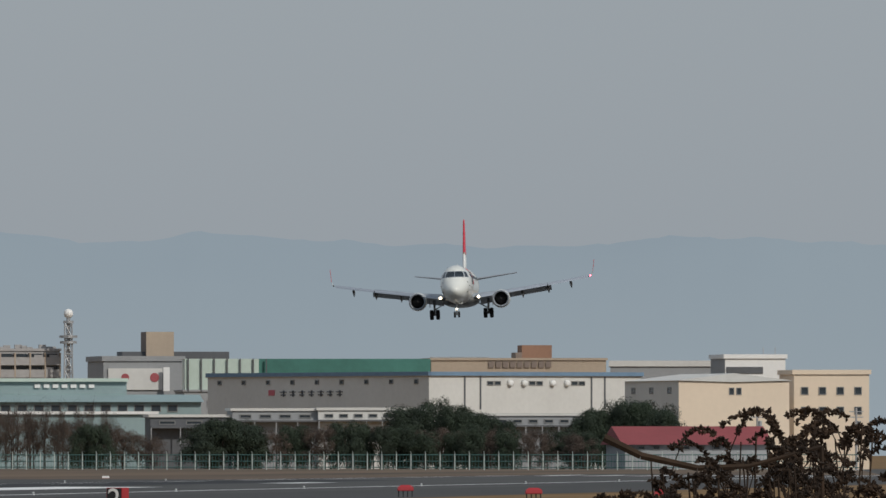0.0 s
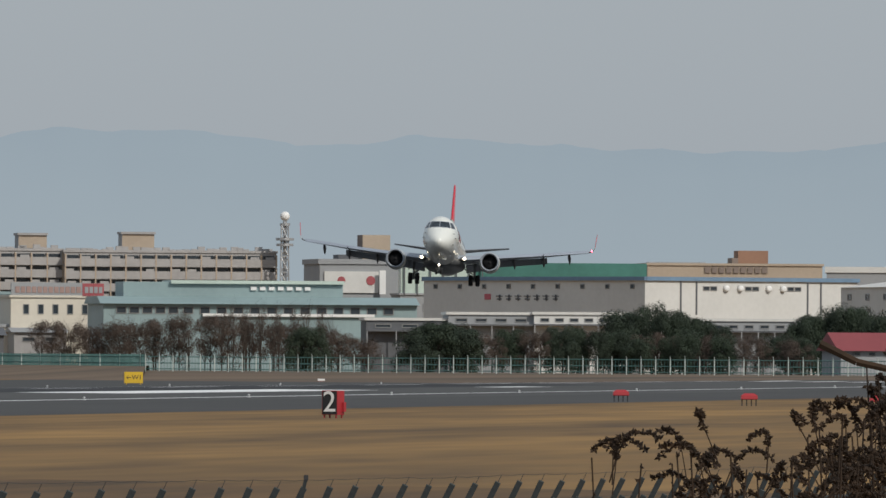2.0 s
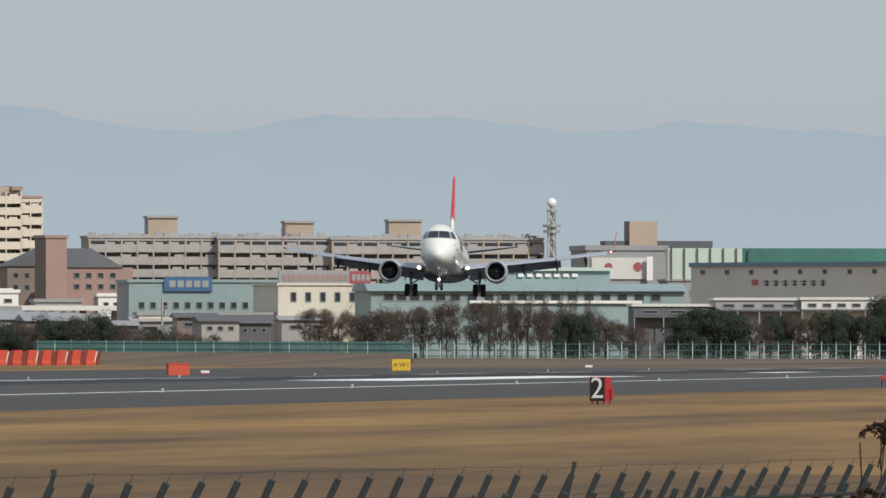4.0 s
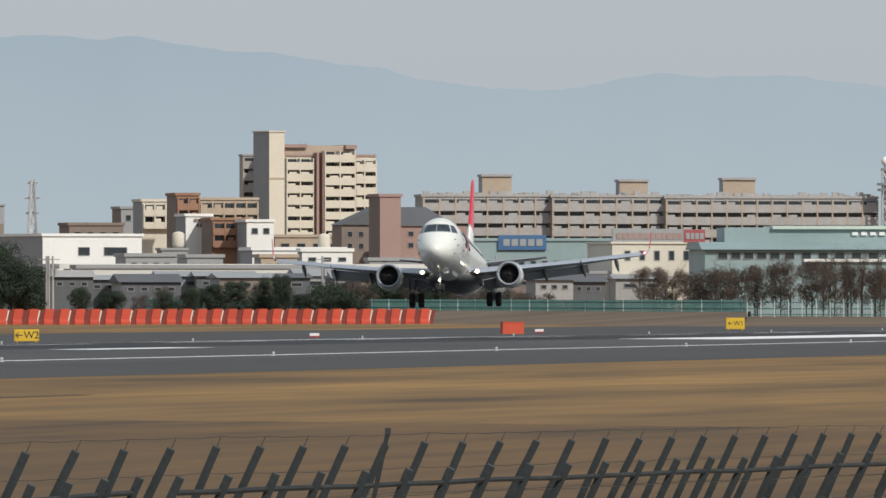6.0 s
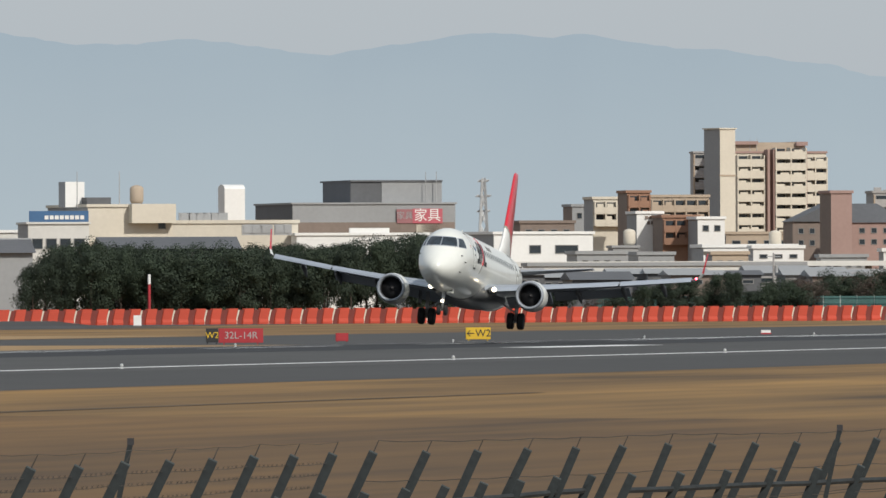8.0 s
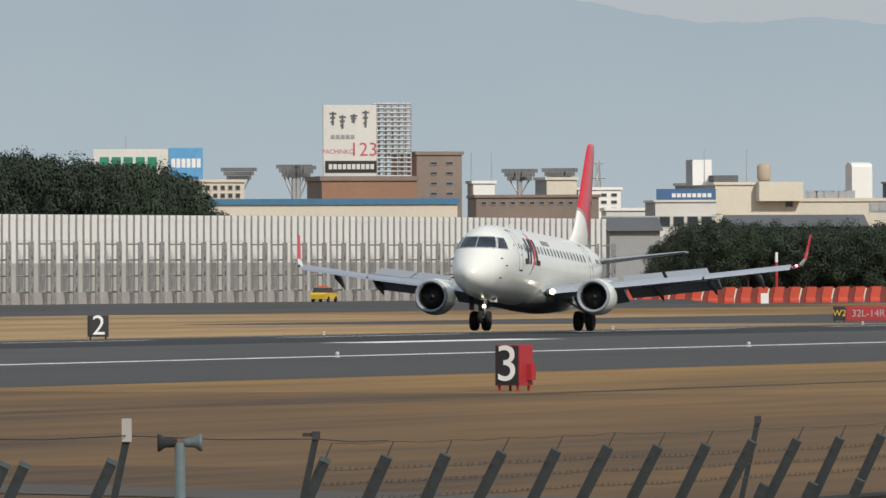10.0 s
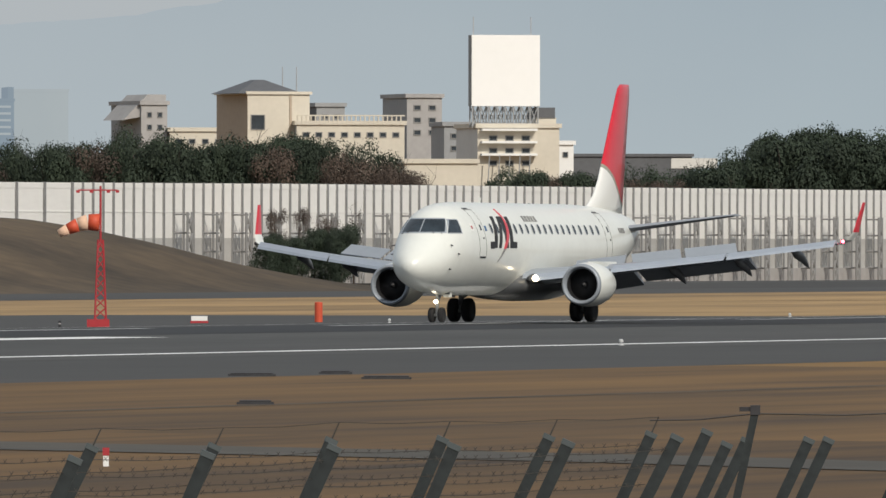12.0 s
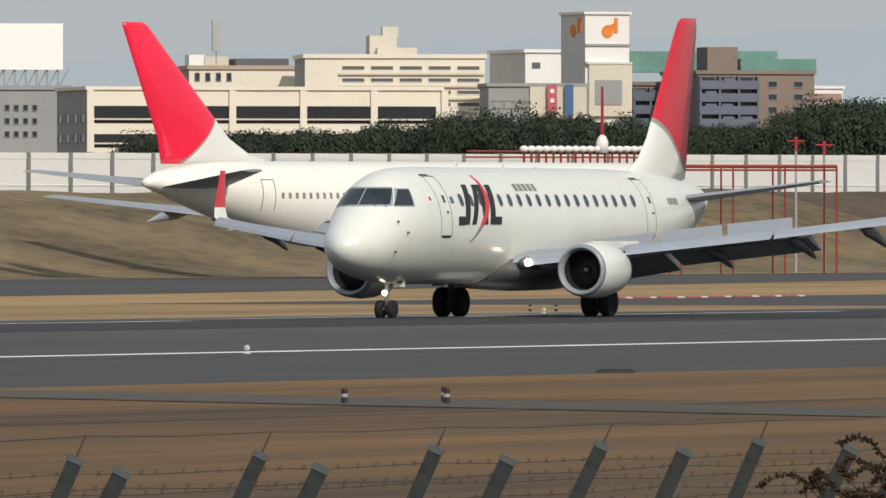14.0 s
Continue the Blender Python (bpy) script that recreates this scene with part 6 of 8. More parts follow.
def noise_wall():
    root = empty("wall_noise", pose(-WALL_D, 0, 0), "tall white panelled noise wall with steel posts", "wall")
    tagged(root, kind="structure")
    part("footing", boxes((-0.4, 0.35, WALL_Y0, WALL_Y1, -1.0, 1.2)), CONCRETE, root)
    step = 2.4
    pan = bpy.data.meshes.new("panel")
    bm = boxes((-0.06, 0.06, 0.1, step - 0.1, 4.3, 9.4), (-0.06, 0.09, 0.1, step - 0.1, 8.9, 9.42), (-0.05, 0.1, 0.1, step - 0.1, 6.7, 6.78))
    bm.to_mesh(pan)
    bm.free()
    pan.materials.append(mat("wall_panel", (0.80, 0.79, 0.765), 0.5, 0, 0.1, 0.3, 2, per=0.2))
    low = bpy.data.meshes.new("lower_panel")
    bm = boxes((-0.06, 0.06, 0.1, step - 0.1, 1.2, 4.3))
    bm.to_mesh(low)
    bm.free()
    low.materials.append(mat("wall_lower_panel", (0.46, 0.455, 0.44), 0.6, 0, 0.2, 0.3, 2, per=0.2))
    post = bpy.data.meshes.new("wall_post")
    bm = boxes((-0.12, 0.2, -0.15, 0.15, 1.0, 9.45))
    bm.to_mesh(post)
    bm.free()
    post.materials.append(mat("wall_post_steel", (0.25, 0.25, 0.25), 0.6, 0.2, 0.2))
    brace = bpy.data.meshes.new("wall_brace")
    bm = bmesh.new()
    tube(bm, (1.6, 0.55, 0.0), (1.6, 0.55, 6.6), 0.12)
    tube(bm, (1.6, -0.55, 0.0), (1.6, -0.55, 6.6), 0.12)
    for j in range(4):
        tube(bm, (1.6, -0.55, 1.6 * j), (1.6, 0.55, 1.6 * (j + 1)), 0.1)
        tube(bm, (1.6, 0.55, 1.6 * j), (1.6, -0.55, 1.6 * (j + 1)), 0.1)
        tube(bm, (1.6, 0, 1.6 * (j + 1)), (0.1, 0, 1.6 * (j + 1)), 0.09)
    bm.to_mesh(brace)
    bm.free()
    brace.materials.append(bpy.data.materials["wall_post_steel"])
    for i in range(int((1040 - WALL_Y0) / 6.4)):
        y = WALL_Y0 + i * 6.4 + 3
        wide = Matrix.Translation((0, y, 0)) @ Matrix.Diagonal((1, 6.4 / step, 1, 1))
        fit_h = Matrix.Diagonal((1, 1, wall_scale(y), 1))
        again("panel", pan, root, fit_h @ wide)
        again("lower_panel", low, root, fit_h @ wide)
        again("post", post, root, fit_h @ pose(0, y, 0))
    y1 = WALL_Y0 + 3 + 6.4 * int((1040 - WALL_Y0) / 6.4)
    n = int((WALL_Y1 - y1) / step)
    for i in range(n):
        y = y1 + i * step
        fit_h = Matrix.Diagonal((1, 1, wall_scale(y), 1))
        again("panel", pan, root, fit_h @ pose(0, y, 0))
        again("lower_panel", low, root, fit_h @ pose(0, y, 0))
        again("post", post, root, fit_h @ pose(0, y, 0))
        if y > 1060 and i % 3 == 1:
            again("brace", brace, root, pose(0, y, -0.4))


bank()
noise_wall()


# ---- things on the airfield ----
def on_ground(u, v, bank_too=False):
    """How far off the ground shows at a bearing and dip."""
    r = 3.3 / ((v - HORIZON) * STEP)
    for _ in range(20):
        d = r * math.sin(turn(u))
        r = 0.5 * r + 0.5 * (EYE.z - ground_z(d)) / ((v - HORIZON) * STEP)
    return r


def stand(name, u, v, label, category, group="", r=None, rz=0.0):
    """An Empty on the ground at a bearing, faced to the camera's side."""
    r = r or on_ground(u, v)
    p = spot(u, r)
    z = ground_z(-p.x)
    return empty(name, Matrix.Translation((p.x, p.y, z)) @ Matrix.Rotation(turn(u) + radians(rz), 4, "Z"), label, category, group), r * STEP


def board_sign(name, label, u, v, w, h, face, edge, body="", ink=WHITE, d=0.5, rz=20, legs=True, size=None, group="airfield signs"):
    """A boxed airfield sign: w and h in bearing steps."""
    root, k = stand(name, u, v, label, "sign", group, rz=rz)
    W, H = w * k, h * k
    lo = 0.12 * H
    part("case", boxes((-W / 2, W / 2, 0, d, lo, H)), edge, root)
    part("face", boxes((-W / 2 + 0.03, W / 2 - 0.03, -0.02, 0, lo + 0.03, H - 0.03)), face, root)
    if body:
        text("writing", body, size or (H - lo) * 1.02, ink, root, pose(0, -0.035, (H + lo) / 2))
    for x in (-W * 0.38, W * 0.38):
        for y in (0.08, d - 0.08):
            part("leg", boxes((x - 0.03, x + 0.03, y - 0.03, y + 0.03, -0.1, lo + 0.01)), edge, root)
    return root, k, W, H


def signs():
    root, k, W, H = board_sign("distance_sign", "black distance sign with white 2 and red sides", -582, 471, 30, 49, BLACK, REDPAINT, "2", d=0.8, rz=-24, size=1.4)
    part("junction_box", boxes((W / 2, W / 2 + 0.12, 0.5, 0.75, 0.3, 0.75)), REDPAINT, root)
    root, k, W, H = board_sign("distance_sign", "black distance sign with white 3 and red sides", -3242, 560, 47, 82, BLACK, REDPAINT, "3", d=0.9, rz=-24, size=1.4)
    part("junction_box", boxes((W / 2, W / 2 + 0.14, 0.5, 0.8, 0.3, 0.75)), REDPAINT, root)
    board_sign("distance_sign", "black distance sign with white 2 across the runway", -3965, 466, 36, 43, BLACK, BLACK, "2", d=0.4, rz=8, size=1.45)
    board_sign("taxiway_sign", "yellow taxiway sign reading W1 with an arrow", -929, 414, 33, 23, YELLOW, YELLOW, "\u2190W1", BLACK, 0.3, 8, size=0.62)
    board_sign("taxiway_sign", "yellow taxiway sign reading W2 with an arrow", -2183, 436, 44, 24, YELLOW, YELLOW, "\u2190W2", BLACK, 0.3, 8, size=0.72)
    board_sign("runway_sign", "red runway sign reading 32L-14R", -2603, 441, 79, 29, REDPAINT, REDPAINT, "32L-14R", CONCRETE, 0.3, 6, size=0.66)
    board_sign("location_sign", "black location sign reading W2 in yellow", -2654, 440, 21, 28, BLACK, BLACK, "W2", YELLOW, 0.3, 6, size=0.6)
    board_sign("runway_sign", "dark red runway sign beside the taxiway", -855, 390, 28, 17, REDPAINT, REDPAINT, "", d=0.3, rz=6)
    board_sign("location_sign", "small black sign beside the red one", -875, 390, 12, 16, BLACK, BLACK, "", d=0.3, rz=6)
    board_sign("red_marker_box", "small red marker box in the verge", -2424, 437, 22, 16, REDPAINT, REDPAINT, d=0.4, rz=6)
    board_sign("taxiway_sign", "low yellow sign at the edge of the apron lane", -4400, 409, 78, 9, YELLOW, YELLOW, d=0.3, rz=4)
    root, k, W, H = board_sign("taxiway_sign", "yellow and black sign with an orange end", -6989, 439, 78, 27, YELLOW, BLACK, d=0.3, rz=6)
    for i in range(3):
        part("sign_bar", boxes((-W * 0.4 + i * W * 0.22, -W * 0.4 + i * W * 0.22 + W * 0.12, -0.05, -0.02, H * 0.3, H * 0.85)), BLACK, root)
    # orange equipment box
    root, k = stand("equipment_box", -1322, 420, "bright orange equipment cabin by the runway", "cabin", rz=10)
    part("cabin", boxes((-19 * k, 19 * k, 0, 1.2, 0.0, 20 * k)), ORANGE, root)
    part("lid", boxes((-19.6 * k, 19.6 * k, -0.05, 1.25, 20 * k, 21.6 * k)), ORANGE, root)
    # white and red flat markers on the runway edge
    for u, v in ((-1674, 426), (-1276, 418), (-597, 407), (-5210, 481), (-611, 406)):
        root, k = stand("edge_unit", u, v, "small white box light unit with a red base", "airfield light", "edge units")
        part("base", boxes((-0.42, 0.42, 0, 0.4, -0.05, 0.12)), REDPAINT, root)
        part("hood", boxes((-0.38, 0.38, 0.02, 0.38, 0.12, 0.34)), WHITE, root)
    # approach slope units in the grass
    for u, v in ((-66, 439), (161, 445), (389, 448)):
        root, k = stand("slope_light", u, v, "red slope indicator light box on thin legs", "airfield light", "slope lights", rz=6)
        bm = bmesh.new()
        loft(bm, [[(x * s, y * s + 0.3, z) for x, y in ((-0.5, -0.3), (0.5, -0.3), (0.5, 0.3), (-0.5, 0.3))] for z, s in ((0.38, 0.9), (0.42, 1.0), (0.62, 0.95), (0.75, 0.55))])
        part("housing", bm, REDPAINT, root)
        for x in (-0.42, -0.14, 0.14, 0.42):
            part("leg", boxes((x - 0.03, x + 0.03, 0.27, 0.33, -0.1, 0.4)), BLACK, root)
    # runway edge lights
    bm = bmesh.new()
    lathe(bm, [(-0.05, 0.09), (0.02, 0.09), (0.03, 0.035), (0.08, 0.035), (0.09, 0.075), (0.15, 0.075), (0.19, 0.045), (0.2, 0.01)], "Z", 12)
    me = bpy.data.meshes.new("edge_light")
    bm.to_mesh(me)
    bm.free()
    me.materials.append(mat("lamp_housing", (0.55, 0.56, 0.56), 0.4, 0.1, 0.2))
    for d, ys in ((141.6, [282.4 + 60 * i - 120 for i in range(22)]), (210.4, [282.4 + 60 * i - 120 for i in range(20)])):
        for y in ys:
            ob = new("runway_edge_light", me)
            d = near_edge(y) - 0.6 if d < 150 else d
            ob.matrix_basis = pose(-d, y, ground_z(d) + 0.02)
            tagged(ob, "small pale runway edge light on a stub", "airfield light", "runway edge lights")
    # orange posts, mast and small posts
    for u, v, h in ((-4999, 479, 36),):
        root, k = stand("orange_post", u, v, "stout orange marker post in the grass", "marker")
        bm = bmesh.new()
        lathe(bm, [(-0.05, 7 * k), (h * k * 0.97, 7 * k), (h * k, 5 * k)], "Z", 12)
        part("post", bm, ORANGE, root)
    for u, v, h in ((-2765, 399, 88),):
        root, k = stand("banded_pole", u, v, "slim red and white banded pole", "pole", r=1500)
        for i in range(5):
            bm = bmesh.new()
            tube(bm, (0, 0, h * k * i / 5), (0, 0, h * k * (i + 1) / 5), 0.17, 0.16, 8)
            part("band", bm, REDPAINT if i != 4 else WHITE, root)
    root, k = stand("white_cabinet", -2786, 399, "small white equipment cabinet by the barriers", "cabinet", r=1400)
    part("body", boxes((-7 * k, 7 * k, 0, 0.8, -0.1, 19 * k)), WHITE, root)
    part("plinth", boxes((-7.6 * k, 7.6 * k, -0.1, 0.9, -0.2, 1.5 * k)), CONCRETE, root)
    for u, v in ((-5617, 486), (-5592, 486), (-5574, 486), (-5457, 488), (-6786, 506), (-6740, 506), (-7115, 670), (-6934, 670), (-6938, 667)):
        root, k = stand("marker_stub", u, v, "short dark marker stub with a pale band", "marker", "marker stubs")
        bm = bmesh.new()
        tube(bm, (0, 0, -0.05), (0, 0, 0.28), 0.06, n=8)
        part("stub", bm, DARKMETAL, root)
        bm = bmesh.new()
        tube(bm, (0, 0, 0.13), (0, 0, 0.19), 0.064, n=8)
        part("band", bm, CONCRETE, root)
    for u, v, w in ((-5117, 575, 76), (-4969, 571, 50), (-4879, 580, 80), (-5111, 625, 56), (-5874, 595, 70), (-6635, 615, 60)):
        root, k = stand("pit_cover", u, v, "low dark pit cover set in the grass", "pit cover", "pit covers")
        part("cover", boxes((-w * k / 2, w * k / 2, 0, 1.1, -0.1, 0.09)), BLACK, root)
        part("rim", boxes((-w * k / 2 - 0.06, w * k / 2 + 0.06, -0.08, 0.0, -0.1, 0.06)), DARKMETAL, root)
    root, k = stand("valve_post", -5375, 735, "small red and white valve post in the grass", "marker")
    part("post", boxes((-5 * k, 5 * k, 0, 0.05, -0.1, 20 * k)), WHITE, root)
    part("cap", boxes((-6 * k, 6 * k, -0.01, 0.06, 20 * k, 34 * k)), REDPAINT, root)


def low_barriers():
    """Low red and white plastic bars laid across the exit."""
    for i in range(9):
        root = empty("low_barrier", pose(-251.5, 557 + i * 2.9, ground_z(251.5), 0, 0, 2 * (i % 3) - 2), "low red and white plastic bar lying by the exit", "barrier", "low barriers")
        bm = bmesh.new()
        loft(bm, [[(x, y, z) for x, y in ((-w, 0), (w, 0), (w, 1.7), (-w, 1.7))] for w, z in ((0.16, -0.02), (0.15, 0.05), (0.08, 0.085))])
        part("red_length", bm, MUTED, root)
        bm = bmesh.new()
        loft(bm, [[(x, y, z) for x, y in ((-w, 1.7), (w, 1.7), (w, 2.5), (-w, 2.5))] for w, z in ((0.15, -0.02), (0.14, 0.045), (0.07, 0.08))])
        part("white_length", bm, CREAM, root)


def barriers():
    """Orange and white water-filled barriers in a row before the far fence."""
    bm = bmesh.new()
    loft(bm, [[(x, y, z) for x, y in ((-w, -t), (w, -t), (w, t), (-w, t))] for w, t, z in ((0.72, 0.5, 0), (0.72, 0.5, 0.25), (0.70, 0.3, 0.6), (0.68, 0.22, 1.75))])
    for vt in bm.verts:
        vt.co.x += 0.34 * vt.co.z
    solid = bpy.data.meshes.new("barrier_body")
    bm.to_mesh(solid)
    bm.free()
    solid.materials.append(mat("barrier_red", (0.46, 0.06, 0.03), 0.65, 0, 0.2, 0.6, 4, per=0.3))
    bm = bmesh.new()
    loft(bm, [[(1.2 + x + 0.34 * z, y, z) for x, y in ((-w, -t), (w, -t), (w, t), (-w, t))] for w, t, z in ((0.46, 0.3, 0.0), (0.46, 0.22, 0.6), (0.46, 0.18, 1.62))])
    stripe = bpy.data.meshes.new("stripe")
    bm.to_mesh(stripe)
    bm.free()
    stripe.materials.append(mat("barrier_dark", (0.16, 0.03, 0.022), 0.7, per=0.3))
    bm = bmesh.new()
    loft(bm, [[(0.84 + x + 0.34 * z, y, z) for x, y in ((-0.1, -t), (0.1, -t), (0.1, t), (-0.1, t))] for t, z in ((0.34, 0.0), (0.25, 0.6), (0.24, 1.6))])
    gap = bpy.data.meshes.new("joint")
    bm.to_mesh(gap)
    bm.free()
    gap.materials.append(CREAM)
    a, b = spot(-1472, 1530), spot(-3133, 1430)
    n = int((b - a).length / 2.4)
    ang = math.atan2(a.y - b.y, a.x - b.x)
    for i in range(n):
        p = b + (a - b) * (i + 0.5) / n
        ob = new("barrier")
        ob.matrix_basis = Matrix.Translation((p.x, p.y, ground_z(-p.x))) @ Matrix.Rotation(ang, 4, "Z")
        tagged(ob, "orange plastic road barrier with white joints", "barrier", "barrier row")
        again("body", solid, ob, pose(0, 0, 0))
        again("stripe", stripe, ob, pose(0, 0, 0))
        if i % 2:
            again("joint", gap, ob, pose(0, 0, 0))


def far_fence():
    """The green fence with white posts that closes the airfield."""
    root = empty("perimeter_fence", Matrix(), "green mesh perimeter fence with white posts", "fence")
    b = spot(737, 1400)
    c = spot(-2013, 1760)
    lift = bmesh.new()
    net = bmesh.new()
    post = bpy.data.meshes.new("fence_post")
    bm = boxes((-0.055, 0.055, -0.055, 0.055, -0.2, 1.75))
    tube(bm, (0, 0, 1.7), (0.0, -0.25, 2.0), 0.035)
    bm.to_mesh(post)
    bm.free()
    post.materials.append(mat("pale_post", (0.46, 0.52, 0.49), 0.6))
    for p, q, posts in ((spot(-908, 1480), b, True), (c, spot(-908, 1480), False)):
        n = int((q - p).length / 2.0)
        for i in range(n + 1):
            w = p + (q - p) * i / n
            if posts or i % 4 == 0:
                again("post", post, root, pose(w.x, w.y, 0.45))
        for z in (0.3, 0.95, 1.65):
            rail = bmesh.new()
            tube(rail, (p.x, p.y, z + 0.45), (q.x, q.y, z + 0.45), 0.05, n=4)
            part("rail", rail, FENCE_GREEN, root)
        m = int((q - p).length / 0.45)
        for i in range(m):
            w = p + (q - p) * i / m
            s = 0.035 if posts else 0.11
            box(net, w.x - s / 2, w.x + s / 2, w.y - 0.01, w.y + 0.01, 0.4, 2.1 if posts else 2.35)
    for p, q, up in ((spot(-908, 1480), b, 0.0), (c, spot(-908, 1480), 0.55)):
        t = Vector((0.17, -0.985, 0))
        vs = [[lift.verts.new((e.x + t.x * o, e.y + t.y * o, z)) for o, z in ((70, -0.5), (25, 0.2 + up * 0.4), (4, 0.47 + up), (-60, 0.47 + up), (-75, -0.5))] for e in (p, q)]
        for i in range(4):
            lift.faces.new((vs[0][i], vs[1][i], vs[1][i + 1], vs[0][i + 1]))
    bmesh.ops.recalc_face_normals(lift, faces=lift.faces)
    tagged(obj("fence_bank", lift, ROUGH), "low brown weedy bank under the fence", kind="structure")
    tagged(part("mesh_fabric", net, FENCE_GREEN, root, "green mesh fabric"), kind="stuff")


def windsock():
    r = 590
    root, k = stand("windsock_mast", -5385, 483, "red lattice windsock mast with an orange and white sock", "windsock", r=r)
    bm = bmesh.new()
    zt = 250 * k
    for x, y in ((-0.22, -0.22), (0.22, -0.22), (0.22, 0.22), (-0.22, 0.22)):
        tube(bm, (x * 1.2, y * 1.2, 0), (x * 0.5, y * 0.5, zt * 0.62), 0.045)
    for i in range(9):
        z0, z1 = zt * 0.62 * i / 9, zt * 0.62 * (i + 1) / 9
        s = 0.25 - 0.015 * i
        for y in (-s, s):
            tube(bm, (-s, y, z0), (s, y, z1), 0.03)
            tube(bm, (s, y, z0), (-s, y, z1), 0.03)
    tube(bm, (0, 0, zt * 0.6), (0, 0, zt), 0.05)
    tube(bm, (-1.0, 0, zt * 0.97), (0.75, 0, zt * 0.97), 0.035)
    for x in (-1.0, -0.4, 0.35, 0.75):
        box(bm, x - 0.08, x + 0.08, -0.08, 0.08, zt * 0.97 - 0.12, zt * 0.97)
    part("mast", bm, REDPAINT, root)
    part("foot", boxes((-0.6, 0.4, -0.4, 0.4, -0.1, 0.35)), REDPAINT, root)
    z = zt * 0.74
    for i, (xa, xb, ra, rb, dz0, dz1) in enumerate(((-0.05, -0.55, 0.40, 0.36, 0, 0.02), (-0.55, -1.0, 0.36, 0.31, 0.02, -0.1), (-1.0, -1.45, 0.31, 0.25, -0.1, -0.3), (-1.45, -1.85, 0.25, 0.18, -0.3, -0.5))):
        bm = bmesh.new()
        tube(bm, (xa, 0.1, z + dz0), (xb, 0.1, z + dz1), ra, rb, 14)
        part("sock_band", bm, ORANGE if i % 2 == 0 else mat("pale_sock", (0.68, 0.45, 0.32), 0.8), root, "windsock band", smooth=True)


def gantry():
    """The red steel approach-light and aerial staging on the bank."""
    r = 915
    k = STEP * r
    u0, u1 = -6890, -6244
    p0, p1 = spot(u0, 905), spot(u1, r)
    root = empty("light_staging", Matrix(), "red steel staging carrying a row of white domes", "staging")
    ax = (p1 - p0).normalized()
    L = (p1 - p0).length
    zt = high(249, r)

    def at(s, z, off=0.0):
        q = p0 + ax * s
        return (q.x - off * ax.y, q.y + off * ax.x, z)
    for off in (0, 2.2):
        bm = bmesh.new()
        tube(bm, at(0, zt, off), at(L, zt, off), 0.14)
        tube(bm, at(0, zt - 0.25, off), at(L, zt - 0.25, off), 0.08)
        part("beam", bm, DULLRED, root)
    n = int(L / 3.7)
    for i in range(n + 1):
        for off in (0, 2.2):
            q = at(L * i / n, 0, off)
            zg = bank_z(min(-q[0], 404), q[1]) if -q[0] > 370 else -0.5
            bm = bmesh.new()
            tube(bm, at(L * i / n, zg - 0.3, off), at(L * i / n, zt, off), 0.075)
            part("column", bm, DULLRED, root)
    sL = (spot(-6566, r) - p0).dot(ax)
    bm = bmesh.new()
    tube(bm, at(0, zt + 0.6, 1), at(sL, zt + 0.6, 1), 0.07)
    tube(bm, at(0, zt + 1.0, 1), at(sL, zt + 1.0, 1), 0.07)
    part("upper_rail", bm, DULLRED, root)
    for i in range(21):
        bm = bmesh.new()
        s = sL - 0.3 - i * 0.54
        tube(bm, at(s, zt, 1), at(s, zt + 1.0, 1), 0.09)
        part("dome_leg", bm, DULLRED, root)
        bm = bmesh.new()
        bmesh.ops.create_uvsphere(bm, u_segments=10, v_segments=7, radius=0.33, matrix=Matrix.Translation(at(s, zt + 1.15, 1)) @ Matrix.Diagonal((1, 1, 0.75, 1)))
        part("dome", bm, WHITE, root, "white aerial dome", smooth=True)
    sc = (spot(-6714, r) - p0).dot(ax)
    bm = bmesh.new()
    lathe(bm, [(0, 0.42), (0.75, 0.42), (1.1, 0.28), (1.3, 0.05)], "Z", 12, at(sc, zt + 0.9, 1))
    part("main_dome", bm, WHITE, root, smooth=True)
    bm = bmesh.new()
    tube(bm, at(sc, zt + 2.1, 1), at(sc, high(109, r), 1), 0.13, 0.09)
    part("aerial_mast", bm, REDPAINT, root)
    bm = bmesh.new()
    a = at(sc + 1.2, 0, 0.6)
    box(bm, a[0] - 1.6, a[0] + 1.6, a[1] - 1.2, a[1] + 1.2, 0.5, zt - 0.4)
    part("equipment_hut", bm, DARKGREY, root, "dark equipment hut under the staging")
    for u, r2, v in ((-6316, 930, 199), (-6266, 935, 206)):
        p = spot(u, r2)
        m = empty("cross_mast", Matrix.Translation((p.x, p.y, bank_z(-p.x, p.y) - 0.2)) @ Matrix.Rotation(turn(u), 4, "Z"), "slim mast with a red cross-arm and lamps", "mast", "cross masts")
        bm = bmesh.new()
        h = high(v, r2) - bank_z(-p.x, p.y)
        tube(bm, (0, 0, 0), (0, 0, h), 0.1, 0.08)
        part("pole", bm, CONCRETE, m)
        bm = bmesh.new()
        tube(bm, (-0.6, 0, h), (0.6, 0, h), 0.07)
        tube(bm, (0, 0, h - 0.7), (0, 0, h + 0.3), 0.12)
        part("cross_arm", bm, REDPAINT, m)


def perimeter_road():
    bm = bmesh.new()
    loft(bm, [[(-d, y, z) for d, z in ((372, -0.6), (376, 0.04), (396, 0.05), (399, -0.6))] for y in (1085, 1290, 1490)])
    tagged(obj("perimeter_road", bm, SHOULDER), "low raised asphalt road along the noise wall", kind="structure")


